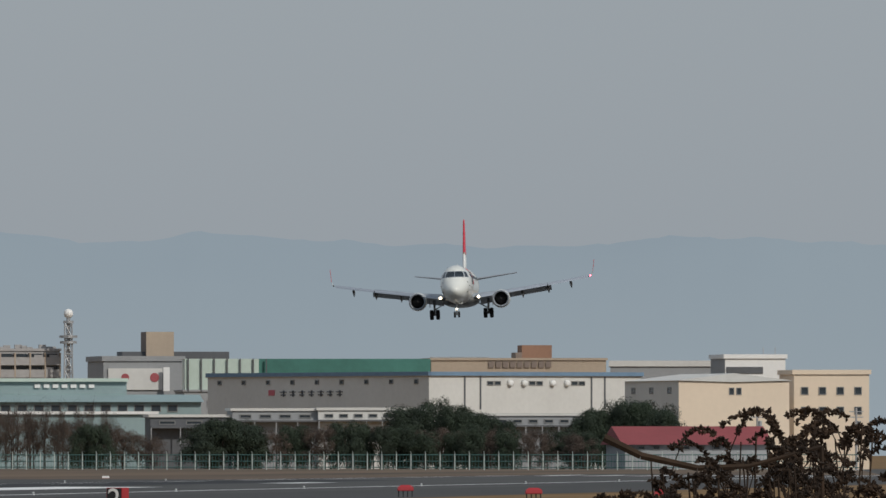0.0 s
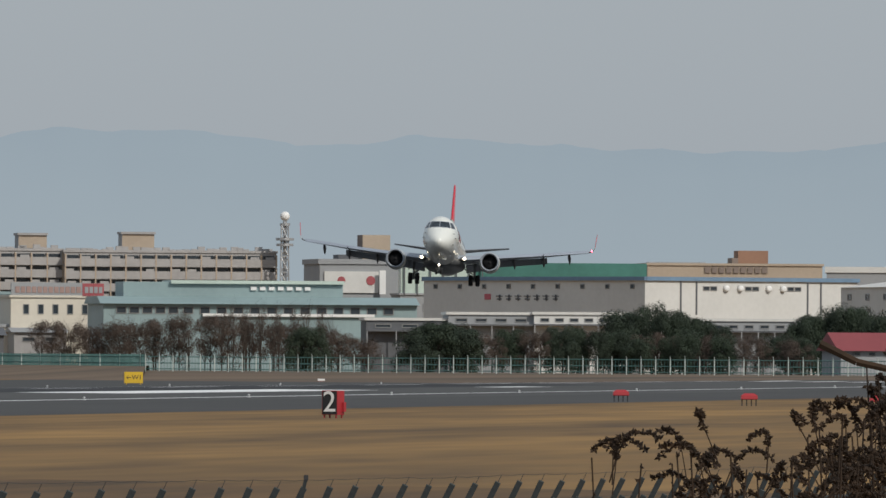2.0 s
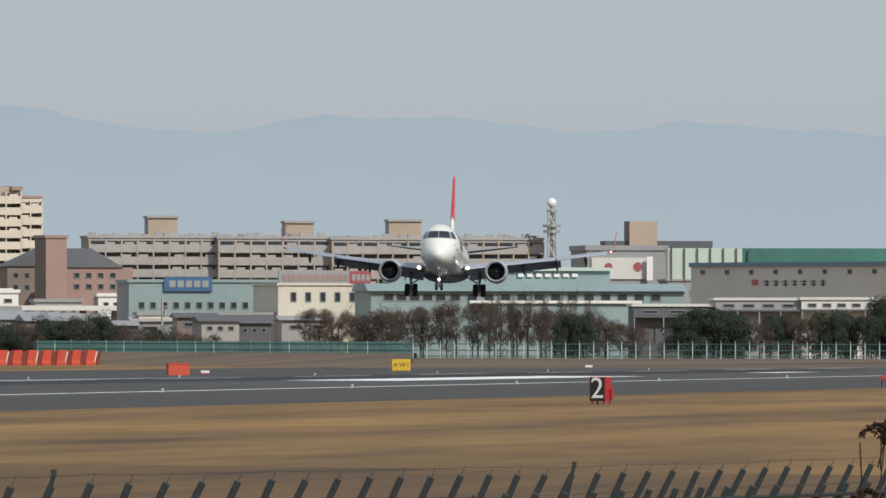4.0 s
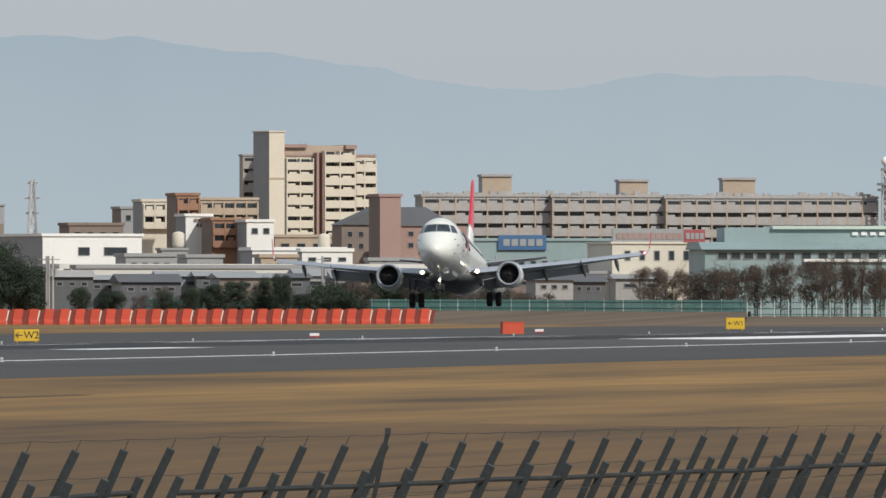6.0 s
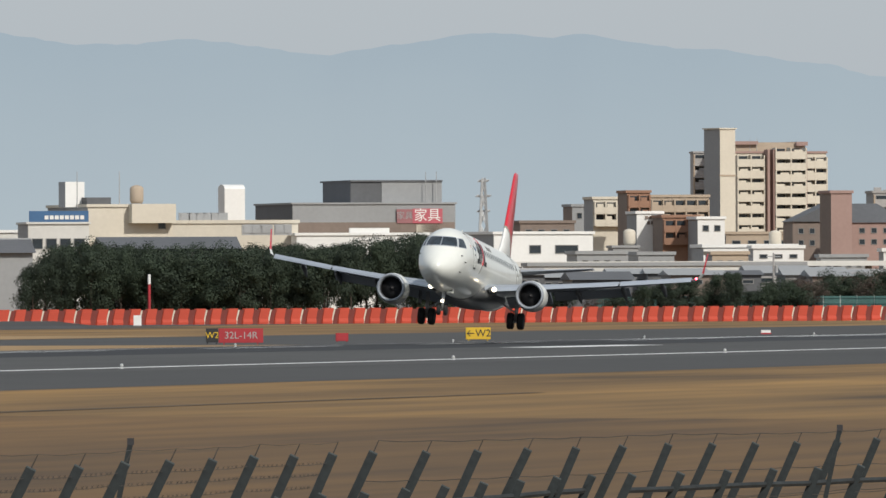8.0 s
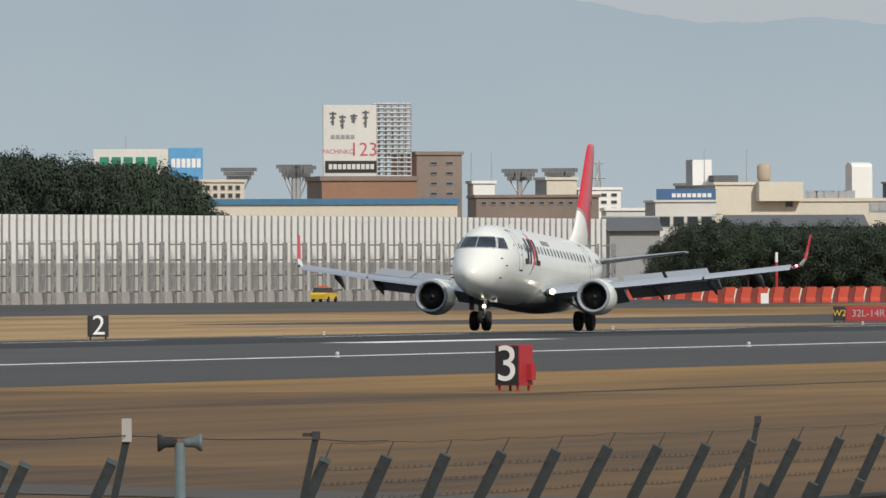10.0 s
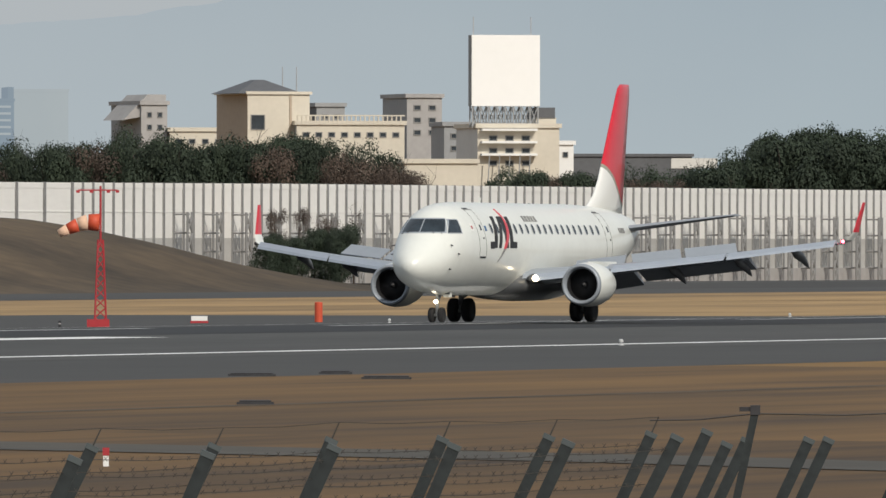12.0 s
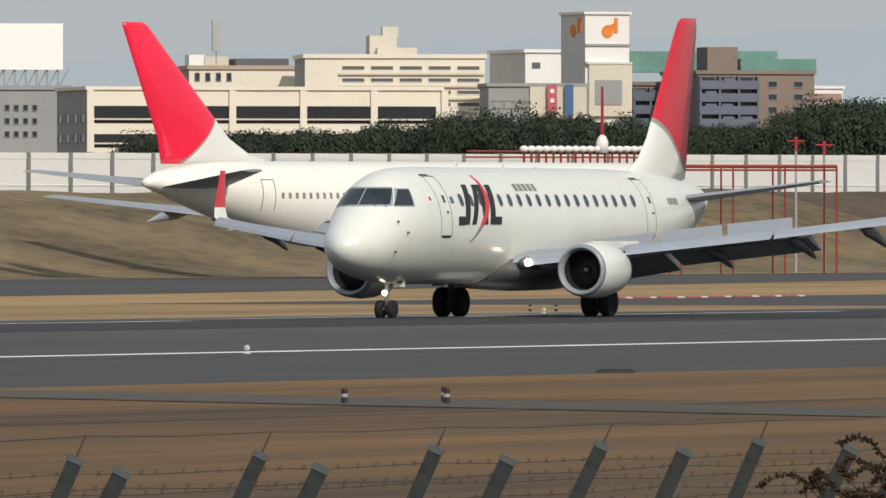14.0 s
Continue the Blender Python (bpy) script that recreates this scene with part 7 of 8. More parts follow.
def yellow_car():
    root = empty("yellow_car", pose(-384.6, 1273, 0.05, 0, 0, 90), "small yellow airfield car with dark windows", "car")
    bm = bmesh.new()
    loft(bm, [[(x, s * y, z) for x, z in ((-2.1, 0.35), (2.1, 0.35), (2.15, 0.75), (1.2, 0.95), (-1.9, 0.98), (-2.15, 0.8))] for s, y in ((-1, 0.82), (1, 0.82))])
    bmesh.ops.recalc_face_normals(bm, faces=bm.faces)
    part("body", bm, YELLOW, root)
    bm = bmesh.new()
    loft(bm, [[(x, s * y, z) for x, z in ((-1.8, 0.96), (1.15, 0.94), (0.4, 1.48), (-1.3, 1.5))] for s, y in ((-1, 0.72), (1, 0.72))])
    bmesh.ops.recalc_face_normals(bm, faces=bm.faces)
    part("cabin_glass", bm, GLASS, root)
    part("roof", boxes((-1.35, 0.45, -0.7, 0.7, 1.49, 1.54)), YELLOW, root)
    part("light_bar", boxes((-0.7, -0.3, -0.5, 0.5, 1.54, 1.66)), ORANGE, root)
    for x in (-1.3, 1.3):
        for y in (-0.8, 0.8):
            w = part("wheel", wheel_mesh(0.31, 0.2), TYRE, root)
            w.matrix_basis = pose(x, y, 0.31, 0, 0, 90)
    return root


signs()
low_barriers()
barriers()
far_fence()
windsock()
gantry()
perimeter_road()
CAR = yellow_car()


# ---- the second airliner, taxiing the other way ----
WIDE_SEC = [(0, 0.05, 4.2, 4.35), (0.3, 0.75, 3.5, 5.0), (0.9, 1.25, 3.0, 5.55), (1.8, 1.75, 2.6, 6.2), (3.0, 2.15, 2.3, 6.95), (4.5, 2.42, 2.1, 7.3), (6.5, 2.5, 2.0, 7.41), (36, 2.5, 2.0, 7.41), (40, 2.4, 2.5, 7.4), (45, 1.95, 3.7, 7.35), (48.3, 1.35, 4.65, 7.15), (50.7, 0.75, 5.4, 6.75), (52.0, 0.25, 5.8, 6.2)]


def wide_jet():
    G = 24.6
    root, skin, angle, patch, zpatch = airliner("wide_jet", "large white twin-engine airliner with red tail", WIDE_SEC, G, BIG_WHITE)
    for sd in (1, -1):
        patch("windscreen_pane", [(1.9, 88), (2.3, 42), (3.1, 50), (2.75, 88)], GLASS, n=4, mm=3, side=sd)
        for i in range(56):
            s = 8.0 + i * 0.62
            if i % 14 == 13:
                continue
            zpatch("cabin_window", s, s + 0.24, 5.05, 5.42, FRAMEGREY, n=1, mm=1, side=sd)
        for s0 in (6.2, 22.0, 42.2):
            for a, b, c, d in ((s0, s0 + 0.05, 4.3, 6.2), (s0 + 1.05, s0 + 1.1, 4.3, 6.2), (s0, s0 + 1.1, 6.2, 6.25)):
                zpatch("door_seam", a, b, c, d, BELLY, n=1, mm=4, side=sd)
        for a, b, ln in ((8.6, 9.3, 0.1), (9.9, 10.5, 0.4), (11.0, 11.6, -0.4), (12.2, 12.9, 0.1)):
            zpatch("livery_bar", a, b, 4.5, 6.4, BLACK, lean=ln, n=1, mm=4, side=sd, off=0.03)
        for i in range(6):
            zpatch("livery_arc", 10.9 + 0.9 * math.sin(math.pi * i / 6), 11.5 + 0.9 * math.sin(math.pi * i / 6), 3.9 + i * 0.5, 4.4 + i * 0.5, RED, n=1, mm=1, side=sd, off=0.04)
        for i in range(13):
            zpatch("livery_letter_bar", 14.2 + i * 0.85, 14.75 + i * 0.85, 5.75, 6.2, BELLY, n=1, mm=1, side=sd, off=0.03)
        wing = part("wing", wing_mesh([(1.8, 17.0 - G, 11.5, 0.12, 2.7), (2.6, 17.8 - G, 10.6, 0.12, 2.75), (7.9, 22.2 - G, 7.2, 0.11, 3.3), (15, 27.4 - G, 4.4, 0.10, 4.1), (23.8, 33.8 - G, 2.1, 0.09, 5.2)], sd), WING_GREY, root)
        bm = bmesh.new()
        es = 16.8 - G
        lathe(bm, [(0.5, 1.2), (0.05, 1.3), (0.0, 1.4), (0.2, 1.52), (1.2, 1.62), (3.2, 1.5), (4.6, 1.1), (4.6, 0.95)], "Y", 24, (sd * 7.9, es, 2.2), False)
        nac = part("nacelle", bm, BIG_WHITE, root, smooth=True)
        bm = bmesh.new()
        lathe(bm, [(4.4, 0.9), (5.6, 0.75), (6.6, 0.2)], "Y", 16, (sd * 7.9, es, 2.2))
        part("exhaust", bm, DARKMETAL, nac, smooth=True)
        bm = bmesh.new()
        lathe(bm, [(0.3, 1.28), (0.31, 0.05)], "Y", 16, (sd * 7.9, es, 2.2))
        part("fan", bm, BLACK, nac)
        bm = boxes((sd * 7.9 - 0.2, sd * 7.9 + 0.2, es + 1.5, es + 7.5, 3.2, 3.7))
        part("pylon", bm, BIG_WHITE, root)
        part("tailplane", wing_mesh([(0.6, 45.3 - G, 5.6, 0.09, 5.75), (9.3, 51.2 - G, 2.0, 0.08, 6.75)], sd), WING_GREY, root)
        bm = bmesh.new()
        tube(bm, (sd * 4.65, 0, 0.6), (sd * 4.5, 0, 3.0), 0.2, 0.24, 10)
        box(bm, sd * 4.65 - 0.12, sd * 4.65 + 0.12, -0.8, 0.8, 0.45, 0.7)
        leg = part("main_gear_leg", bm, STEEL, root)
        for dx in (-0.55, 0.55):
            for dy in (-0.72, 0.72):
                part("main_wheel", wheel_mesh(0.58, 0.42), TYRE, leg, smooth=True).matrix_basis = pose(sd * 4.65 + dx, dy, 0.58)
        for x, y, z in ((5.5, 28.6, 2.75), (11.5, 29.6, 3.5), (16.5, 31.8, 4.1)):
            bm = bmesh.new()
            loft(bm, [[(sd * x + w * math.cos(a), y - G + s, z + dz + w * 1.4 * math.sin(a)) for a in [i * math.tau / 8 for i in range(8)]] for s, w, dz in ((-2.2, 0.03, 0.1), (-0.8, 0.25, 0), (0.8, 0.2, -0.2), (2.0, 0.03, -0.5))])
            part("flap_fairing", bm, WING_GREY, wing, smooth=True)
    bm = bmesh.new()
    loft(bm, [[(2.55 * w * math.cos(a), s - G, 2.7 + (1.0 if math.sin(a) < 0 else 0.6) * w * math.sin(a)) for a in [i * math.tau / 24 for i in range(24)]] for s, w in ((15, 0.3), (17, 0.9), (20, 1.05), (28, 1.05), (31, 0.8), (33, 0.2))])
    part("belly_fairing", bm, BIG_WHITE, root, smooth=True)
    bm = bmesh.new()
    loft(bm, [[(t * th, y - G, z) for y, t in fin_ring(le, c)]
              for le, c, th, z in ((39.5, 10.9, 0.2, 7.2), (42.2, 8.3, 0.35, 7.8), (44.1, 6.6, 0.4, 8.8), (51.6, 2.3, 0.25, 15.75), (52.1, 1.85, 0.1, 16.0))])
    bmesh.ops.recalc_face_normals(bm, faces=bm.faces)
    # its red is brightened too, with the sun on this fin in the colour
    part("fin", bm, tail_livery("wide_tail_livery", 45.2 - G, 10.5, 50.6 - G, 6.7, -3.6, (0.86, 0.016, 0.06)), root, "red and white tail fin", smooth=True)
    bm = bmesh.new()
    tube(bm, (0, 5.6 - G, 0.45), (0, 5.7 - G, 2.6), 0.14, 0.17, 8)
    leg = part("nose_gear_leg", bm, STEEL, root)
    for dx in (-0.3, 0.3):
        part("nose_wheel", wheel_mesh(0.47, 0.3), TYRE, leg, smooth=True).matrix_basis = pose(dx, 5.6 - G, 0.47)
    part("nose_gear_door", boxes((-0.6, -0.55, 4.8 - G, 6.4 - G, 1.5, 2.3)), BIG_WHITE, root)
    return root


WIDE = wide_jet()


# ---- trees ----
def crown_mesh(name, seed, w, h, lumps, leaves, size, material, flat=0.75):
    """A crown of many small leaf sprays over uneven lumps."""
    rng = random.Random(seed)
    cs = []
    for i in range(lumps):
        a, q = rng.uniform(0, math.tau), math.sqrt(rng.random())
        z = 0.06 + 0.86 * math.sqrt(rng.random())
        reach = w * 0.42 * (1 - 0.75 * max(0.0, z - 0.4) ** 1.2)
        cs.append((Vector((q * reach * math.cos(a), q * reach * math.sin(a), z * h)), rng.uniform(0.13, 0.24) * w))
    verts, faces = [], []
    for i in range(leaves):
        c, r = cs[rng.randrange(lumps)]
        d = Vector((rng.gauss(0, 1), rng.gauss(0, 1), rng.gauss(0.25, 1))).normalized()
        p = c + d * r * rng.uniform(0.65, 1.08)
        p.z = c.z + (p.z - c.z) * flat
        if p.z < 0:
            continue
        s = size * rng.uniform(0.6, 1.3)
        n = (d + Vector((rng.uniform(-0.3, 0.3), rng.uniform(-0.3, 0.3), rng.uniform(-0.1, 0.45)))).normalized()
        x = n.orthogonal().normalized()
        x.rotate(Matrix.Rotation(rng.uniform(0, 6.28), 3, n))
        y = n.cross(x)
        b = len(verts)
        verts += [p + x * s, p + y * s * 0.55 + n * s * 0.15, p - x * s, p - y * s * 0.55 + n * s * 0.15]
        faces.append((b, b + 1, b + 2, b + 3))
    me = bpy.data.meshes.new(name)
    me.from_pydata(verts, [], faces)
    me.materials.append(material)
    return me


def limb_mesh(name, seed, h, spread, n, twigs, r0):
    """A tapered trunk with limbs and twigs."""
    rng = random.Random(seed)
    bm = bmesh.new()
    top = Vector((rng.uniform(-0.2, 0.2), rng.uniform(-0.2, 0.2), h * 0.62))
    tube(bm, (0, 0, -0.3), top * 0.5, r0, r0 * 0.75, 7)
    tube(bm, top * 0.5, top, r0 * 0.75, r0 * 0.4, 6)
    for i in range(n):
        a = rng.uniform(0, math.tau)
        s = top * rng.uniform(0.35, 1.0)
        e = s + Vector((math.cos(a) * spread * rng.uniform(0.4, 1), math.sin(a) * spread * rng.uniform(0.4, 1), h * rng.uniform(0.15, 0.38)))
        tube(bm, s, e, r0 * 0.32, r0 * 0.1, 5)
        for j in range(twigs):
            q = s + (e - s) * rng.uniform(0.3, 1.0)
            tube(bm, q, q + Vector((rng.uniform(-1, 1), rng.uniform(-1, 1), rng.uniform(0.2, 1.4))) * h * 0.13, r0 * 0.1, r0 * 0.04, 3)
    me = bpy.data.meshes.new(name)
    bm.to_mesh(me)
    bm.free()
    me.materials.append(BARK)
    return me


def tree_kind(name, label, seed, w, h, material, leaves, size, lumps=16, bare=False):
    root = empty(name, pose(0, 0, -400), label, "tree", "trees")
    trunk = new("trunk", limb_mesh("trunk", seed, h, w * 0.4, 12 if bare else 6, 9 if bare else 1, 0.022 * h))
    trunk.parent = root
    crown = new("crown", crown_mesh("crown", seed + 1, w, h * (0.95 if bare else 1.0), lumps, leaves, size, material))
    crown.parent = root
    crown.matrix_basis = pose(0, 0, 0 if not bare else h * 0.1) @ Matrix.Diagonal((1, 1, 0.98 if not bare else 0.88, 1))
    return root


KINDS = [tree_kind("evergreen_tree", "dark evergreen broadleaf tree with a dense crown", 11 + i, 9, 10, LEAF_DARK, 9500, 0.17, 34) for i in range(4)]
BROWNS = [tree_kind("winter_tree", "brown winter tree with thin leaves", 31 + i, 8, 10, LEAF_BROWN, 3600, 0.13, 20, True) for i in range(3)]
BARES = [tree_kind("bare_tree", "bare grey-brown winter tree with fine twigs", 51 + i, 6, 10, LEAF_BROWN, 220, 0.16, 14, True) for i in range(2)]


def plant(kind, u, r, v, width, rng):
    p = spot(u, r)
    zg = ground_z(-p.x) - 0.15
    h = (high(v, r) - zg) / 9.7
    w = width * STEP * r / 8.5
    copy_thing(kind, Matrix.Translation((p.x, p.y, zg)) @ Matrix.Rotation(rng.uniform(0, 6.28), 4, "Z") @ Matrix.Diagonal((w, w, h, 1)))


def belt(kinds, rows, r, step, width, seed, deep=2, drop=10, behind=0):
    """Trees along a skyline given by rows of (bearing, top), in one or more ranks."""
    rng = random.Random(seed)
    for k in range(deep):
        u = rows[0][0] + step * 0.5 * k
        while u < rows[-1][0]:
            v = float(np.interp(u, [a for a, _ in rows], [b for _, b in rows]))
            plant(kinds[rng.randrange(len(kinds))], u, max(r, behind / math.sin(turn(u))) + k * 9 + rng.uniform(-3, 3), v + rng.uniform(-3, drop) + 4 * (deep - 1 - k), width * rng.uniform(0.8, 1.25), rng)
            u += step * rng.uniform(0.7, 1.3)


def woods():
    belt(KINDS, [(-2971, 285), (-2931, 261), (-2851, 261), (-2691, 269), (-2451, 265), (-2341, 257), (-2291, 251), (-2221, 265), (-2166, 307)], 1680, 44, 84, 1, 3, 9)
    belt(KINDS, [(-438, 313), (-388, 297), (-335, 315)], 1545, 40, 80, 2, 2, 4)
    belt(KINDS, [(-73, 279), (-43, 271), (17, 267), (117, 299)], 1570, 40, 70, 3, 2, 8)
    belt(KINDS, [(247, 287), (307, 269), (377, 273), (412, 296)], 1590, 38, 66, 4, 2, 6)
    belt(KINDS + BROWNS, [(-328, 315), (-203, 305), (-78, 311), (117, 313), (277, 327)], 1555, 30, 52, 5, 2, 8)
    belt(BROWNS, [(-1093, 291), (-1003, 299), (-863, 279), (-623, 291), (-503, 327)], 1600, 38, 62, 6, 2, 14)
    belt(BARES, [(-773, 263), (-643, 257), (-573, 276)], 1590, 26, 46, 7, 2, 14)
    belt(KINDS, [(-638, 311), (-573, 319)], 1580, 40, 60, 8, 1, 6)
    belt(BROWNS + KINDS[:1], [(-1673, 333), (-1553, 313), (-1463, 305), (-1393, 329), (-1253, 345)], 1640, 34, 56, 9, 2, 12)
    belt(KINDS, [(-1940, 345), (-1730, 315)], 1640, 40, 56, 10, 1, 4)
    belt(KINDS + BROWNS, [(-2090, 334), (-1930, 337), (-1670, 349)], 1660, 46, 50, 12, 1, 12)
    # behind the noise wall
    belt(KINDS, [(-4291, 204), (-4231, 168), (-4151, 142), (-4061, 145), (-3971, 160), (-3871, 156), (-3796, 210)], 1370, 46, 130, 13, 3, 6, 414)
    belt(KINDS + BROWNS, [(-4671, 210), (-4511, 214), (-4281, 206)], 1330, 40, 100, 14, 2, 6)
    belt(KINDS + BROWNS, [(-5880, 196), (-5735, 196), (-5705, 166), (-5640, 164), (-5610, 182), (-5570, 164), (-5480, 165), (-5425, 172), (-5400, 152), (-5285, 151), (-5235, 166), (-5146, 153), (-5091, 148), (-4961, 161), (-4871, 181), (-4823, 214)], 1260, 44, 104, 15, 3, 8)
    belt(KINDS, [(-7490, 200), (-7285, 194), (-7085, 186), (-6925, 160), (-6825, 158), (-6625, 166), (-6395, 190), (-6325, 154), (-6255, 136), (-6157, 140), (-6106, 141), (-5930, 152), (-5885, 190)], 1160, 50, 135, 16, 3, 14)
    belt(BARES + BROWNS, [(-5073, 270), (-4913, 274)], 1130, 40, 60, 17, 1, 14)
    belt(KINDS, [(-5093, 318), (-5023, 324), (-4918, 286)], 1120, 40, 66, 18, 2, 14)
    for k in KINDS + BROWNS + BARES:
        for o in (*k.children_recursive, k):
            bpy.data.objects.remove(o)


woods()


# ---- the near fence, its wires and the weeds ----
def post_mesh(fat=1.0):
    """The head of a post: an upright and an arm leaning outwards, its top at the origin."""
    bm = bmesh.new()
    a = radians(25)
    x, z = -math.sin(a) * 0.85, -math.cos(a) * 0.85
    for p, q, w in (((x, z), (0, 0), 0.036 * fat), ((x, -3.4), (x, z), 0.038 * fat)):
        d = Vector((q[0] - p[0], 0, q[1] - p[1]))
        m = Matrix.Translation((p[0], 0, p[1])) @ d.to_track_quat("Z", "Y").to_matrix().to_4x4()
        box(bm, -w, w, -w, w, 0, d.length, m)
    return bm


def near_fence():
    arm = bpy.data.meshes.new("post")
    bm = post_mesh()
    bm.to_mesh(arm)
    bm.free()
    arm.materials.append(POSTGREY)
    stout = bpy.data.meshes.new("post")
    bm = post_mesh(1.12)
    bm.to_mesh(stout)
    bm.free()
    stout.materials.append(POSTGREY)
    cap = bpy.data.meshes.new("cap")
    bm = bmesh.new()
    m = Matrix.Rotation(radians(25), 4, "Y")
    box(bm, -0.04, 0.04, -0.04, 0.04, -0.02, 0.012, m)
    bm.to_mesh(cap)
    bm.free()
    cap.materials.append(mat("post_cap", (0.06, 0.075, 0.08), 0.7))
    rod = bpy.data.meshes.new("wire_rod")
    bm = bmesh.new()
    tube(bm, (0, 0, 0), (0.05, 0, 0.11), 0.006, 0.004, 5)
    bm.to_mesh(rod)
    bm.free()
    rod.materials.append(WIRE)
    rng = random.Random(5)
    # offset from the camera, direction, first post, pitch, count, heights of the first, a middle and the last top
    for nm, p, beta, s0, gap, n, tops, rail in (
            ("boundary_fence", 28.2, -0.25, 49.98, 2.0, 17, (1.985, 1.94, 1.89), False), ("inner_fence", 24.89, 0.25, 44.95, 2.0, 16, (2.03, 2.01, 1.96), False),
            ("boundary_fence", 18.8, 4.5, 87.16, 2.0, 14, (1.83, 1.75, 1.69), False), ("boundary_fence", 28.79, -0.25, 115.4, 2.0, 64, (1.64, 1.24, 1.02), False),
            ("inner_fence", 21.32, 3.25, 104.53, 2.0, 12, (1.36, 1.32, 1.30), True), ("inner_fence", 27.79, -0.5, 119.04, 2.0, 62, (1.39, 1.06, 0.85), True)):
        root = empty(nm, Matrix(), "leaning grey fence posts strung with barbed wire", "fence")
        dirv = Vector((-math.sin(radians(beta)), math.cos(radians(beta)), 0))
        side = Vector((-math.cos(radians(beta)), -math.sin(radians(beta)), 0))
        pts = []
        for i in range(n):
            w = side * p + dirv * (s0 + i * gap)
            r = math.hypot(w.x, w.y)
            a = math.atan2(-w.x, w.y)
            z = float(np.interp(i / (n - 1), (0, 0.5, 1), tops)) + rng.uniform(-0.01, 0.01)
            m = Matrix.Translation((w.x, w.y, z)) @ Matrix.Rotation(a + rng.uniform(-0.05, 0.05), 4, "Z") @ Matrix.Rotation(rng.uniform(-0.04, 0.04), 4, "Y")
            again("post", arm if r < 90 else stout, root, m)
            again("cap", cap, root, m)
            if nm == "boundary_fence":
                again("wire_rod", rod, root, m)
            pts.append((Vector((w.x, w.y, z)), a))
        levels = ((0.05, 0.11), (-0.05, -0.07), (-0.12, -0.17), (-0.19, -0.28)) if s0 < 100 else ((0.05, 0.11), (-0.14, -0.25), (-0.3, -0.52))
        for dx, dz in levels[1 if nm == "inner_fence" else 0:]:
            bm = bmesh.new()
            for (a, aa), (b, ab) in zip(pts, pts[1:]):
                o = Vector((dx * math.cos(aa), dx * math.sin(aa), dz))
                mid = (a + b) / 2 + o + Vector((0, 0, -0.012))
                rad = 0.0024 if s0 < 100 else 0.004
                tube(bm, a + o, mid, rad, n=3)
                tube(bm, mid, b + o, rad, n=3)
                if s0 < 100 and dz < 0:
                    for j in range(9):
                        q = a + o + (b - a) * (j + rng.uniform(0.3, 0.7)) / 9
                        tube(bm, q + Vector((-0.012, 0, -0.014)), q + Vector((0.012, 0, 0.014)), 0.002, n=3)
                        tube(bm, q + Vector((0.01, 0, -0.014)), q + Vector((-0.01, 0, 0.014)), 0.002, n=3)
            part("wire", bm, WIRE, root)
        if rail:
            bm = bmesh.new()
            loft(bm, [[a + Vector((-0.08 + 0.03 * math.cos(c), 0.0, -0.14 + 0.03 * math.sin(c))) for c in [j * math.tau / 6 for j in range(6)]] for a, aa in pts])
            part("rail", bm, POSTGREY, root, "grey top rail")
    # odd posts beside the gate, and the wire strung over it
    root = empty("gate_fence", Matrix(), "uneven grey posts beside a gate with one strung wire", "fence")
    for u, v in ((-4311, 672), (-4276, 694), (-4241, 687), (-4131, 686), (-4096, 686), (-3941, 681)):
        p = spot(u, 87)
        m = Matrix.Translation((p.x, p.y, high(v, 87))) @ Matrix.Rotation(turn(u), 4, "Z")
        again("post", arm, root, m)
        again("cap", cap, root, m)
    bm = bmesh.new()
    line = [spot(u, r, high(v, r)) for u, v, r in ((-4412, 652, 86.7), (-4226, 640, 75), (-3916, 636, 80), (-3581, 643, 88), (-3454, 646, 91))]
    for a, b in zip(line, line[1:]):
        c = (a + b) / 2 - Vector((0, 0, 0.015))
        tube(bm, a, c, 0.004, n=4)
        tube(bm, c, b, 0.004, n=4)
    part("wire", bm, WIRE, root)
    # taller poles with brackets
    for u, r, v, kind in ((-5841, 60, 655, 0), (-4226, 75, 636, 1), (-3916, 80, 641, 2), (-3581, 88, 639, 1), (-2799, 108, 613, 0), (-1544, 126, 593, 0), (-623, 160, 577, 0)):
        p = spot(u, r)
        z = high(v, r)
        root = empty("bracket_pole", Matrix.Translation((p.x, p.y, z)) @ Matrix.Rotation(turn(u), 4, "Z"), "taller leaning pole with a small bracket", "pole", "bracket poles")
        bm = bmesh.new()
        box(bm, -0.022, 0.022, -0.022, 0.022, -3.2, 0.0, Matrix.Rotation(radians(12), 4, "Y"))
        part("pole", bm, POSTGREY, root)
        bm = boxes((-0.028, 0.028, -0.028, 0.028, -0.02, 0.035)) if kind < 2 else boxes((-0.03, 0.03, -0.04, 0.04, -0.02, 0.12))
        if kind == 1:
            box(bm, -0.09, -0.028, -0.015, 0.015, 0.0, 0.025)
        part("bracket", bm, CONCRETE if kind == 2 else DARKMETAL, root)
    # loudspeakers
    r = 62
    p = spot(-3822, r)
    root = empty("loudspeaker_pole", Matrix.Translation((p.x, p.y, high(649, r))) @ Matrix.Rotation(turn(-3822), 4, "Z"), "pair of grey horn loudspeakers on a pole", "loudspeaker")
    bm = bmesh.new()
    tube(bm, (0.01, 0, -3), (0.0, 0, 0.0), 0.03, 0.026, 10)
    part("pole", bm, ENAMEL, root, smooth=True)
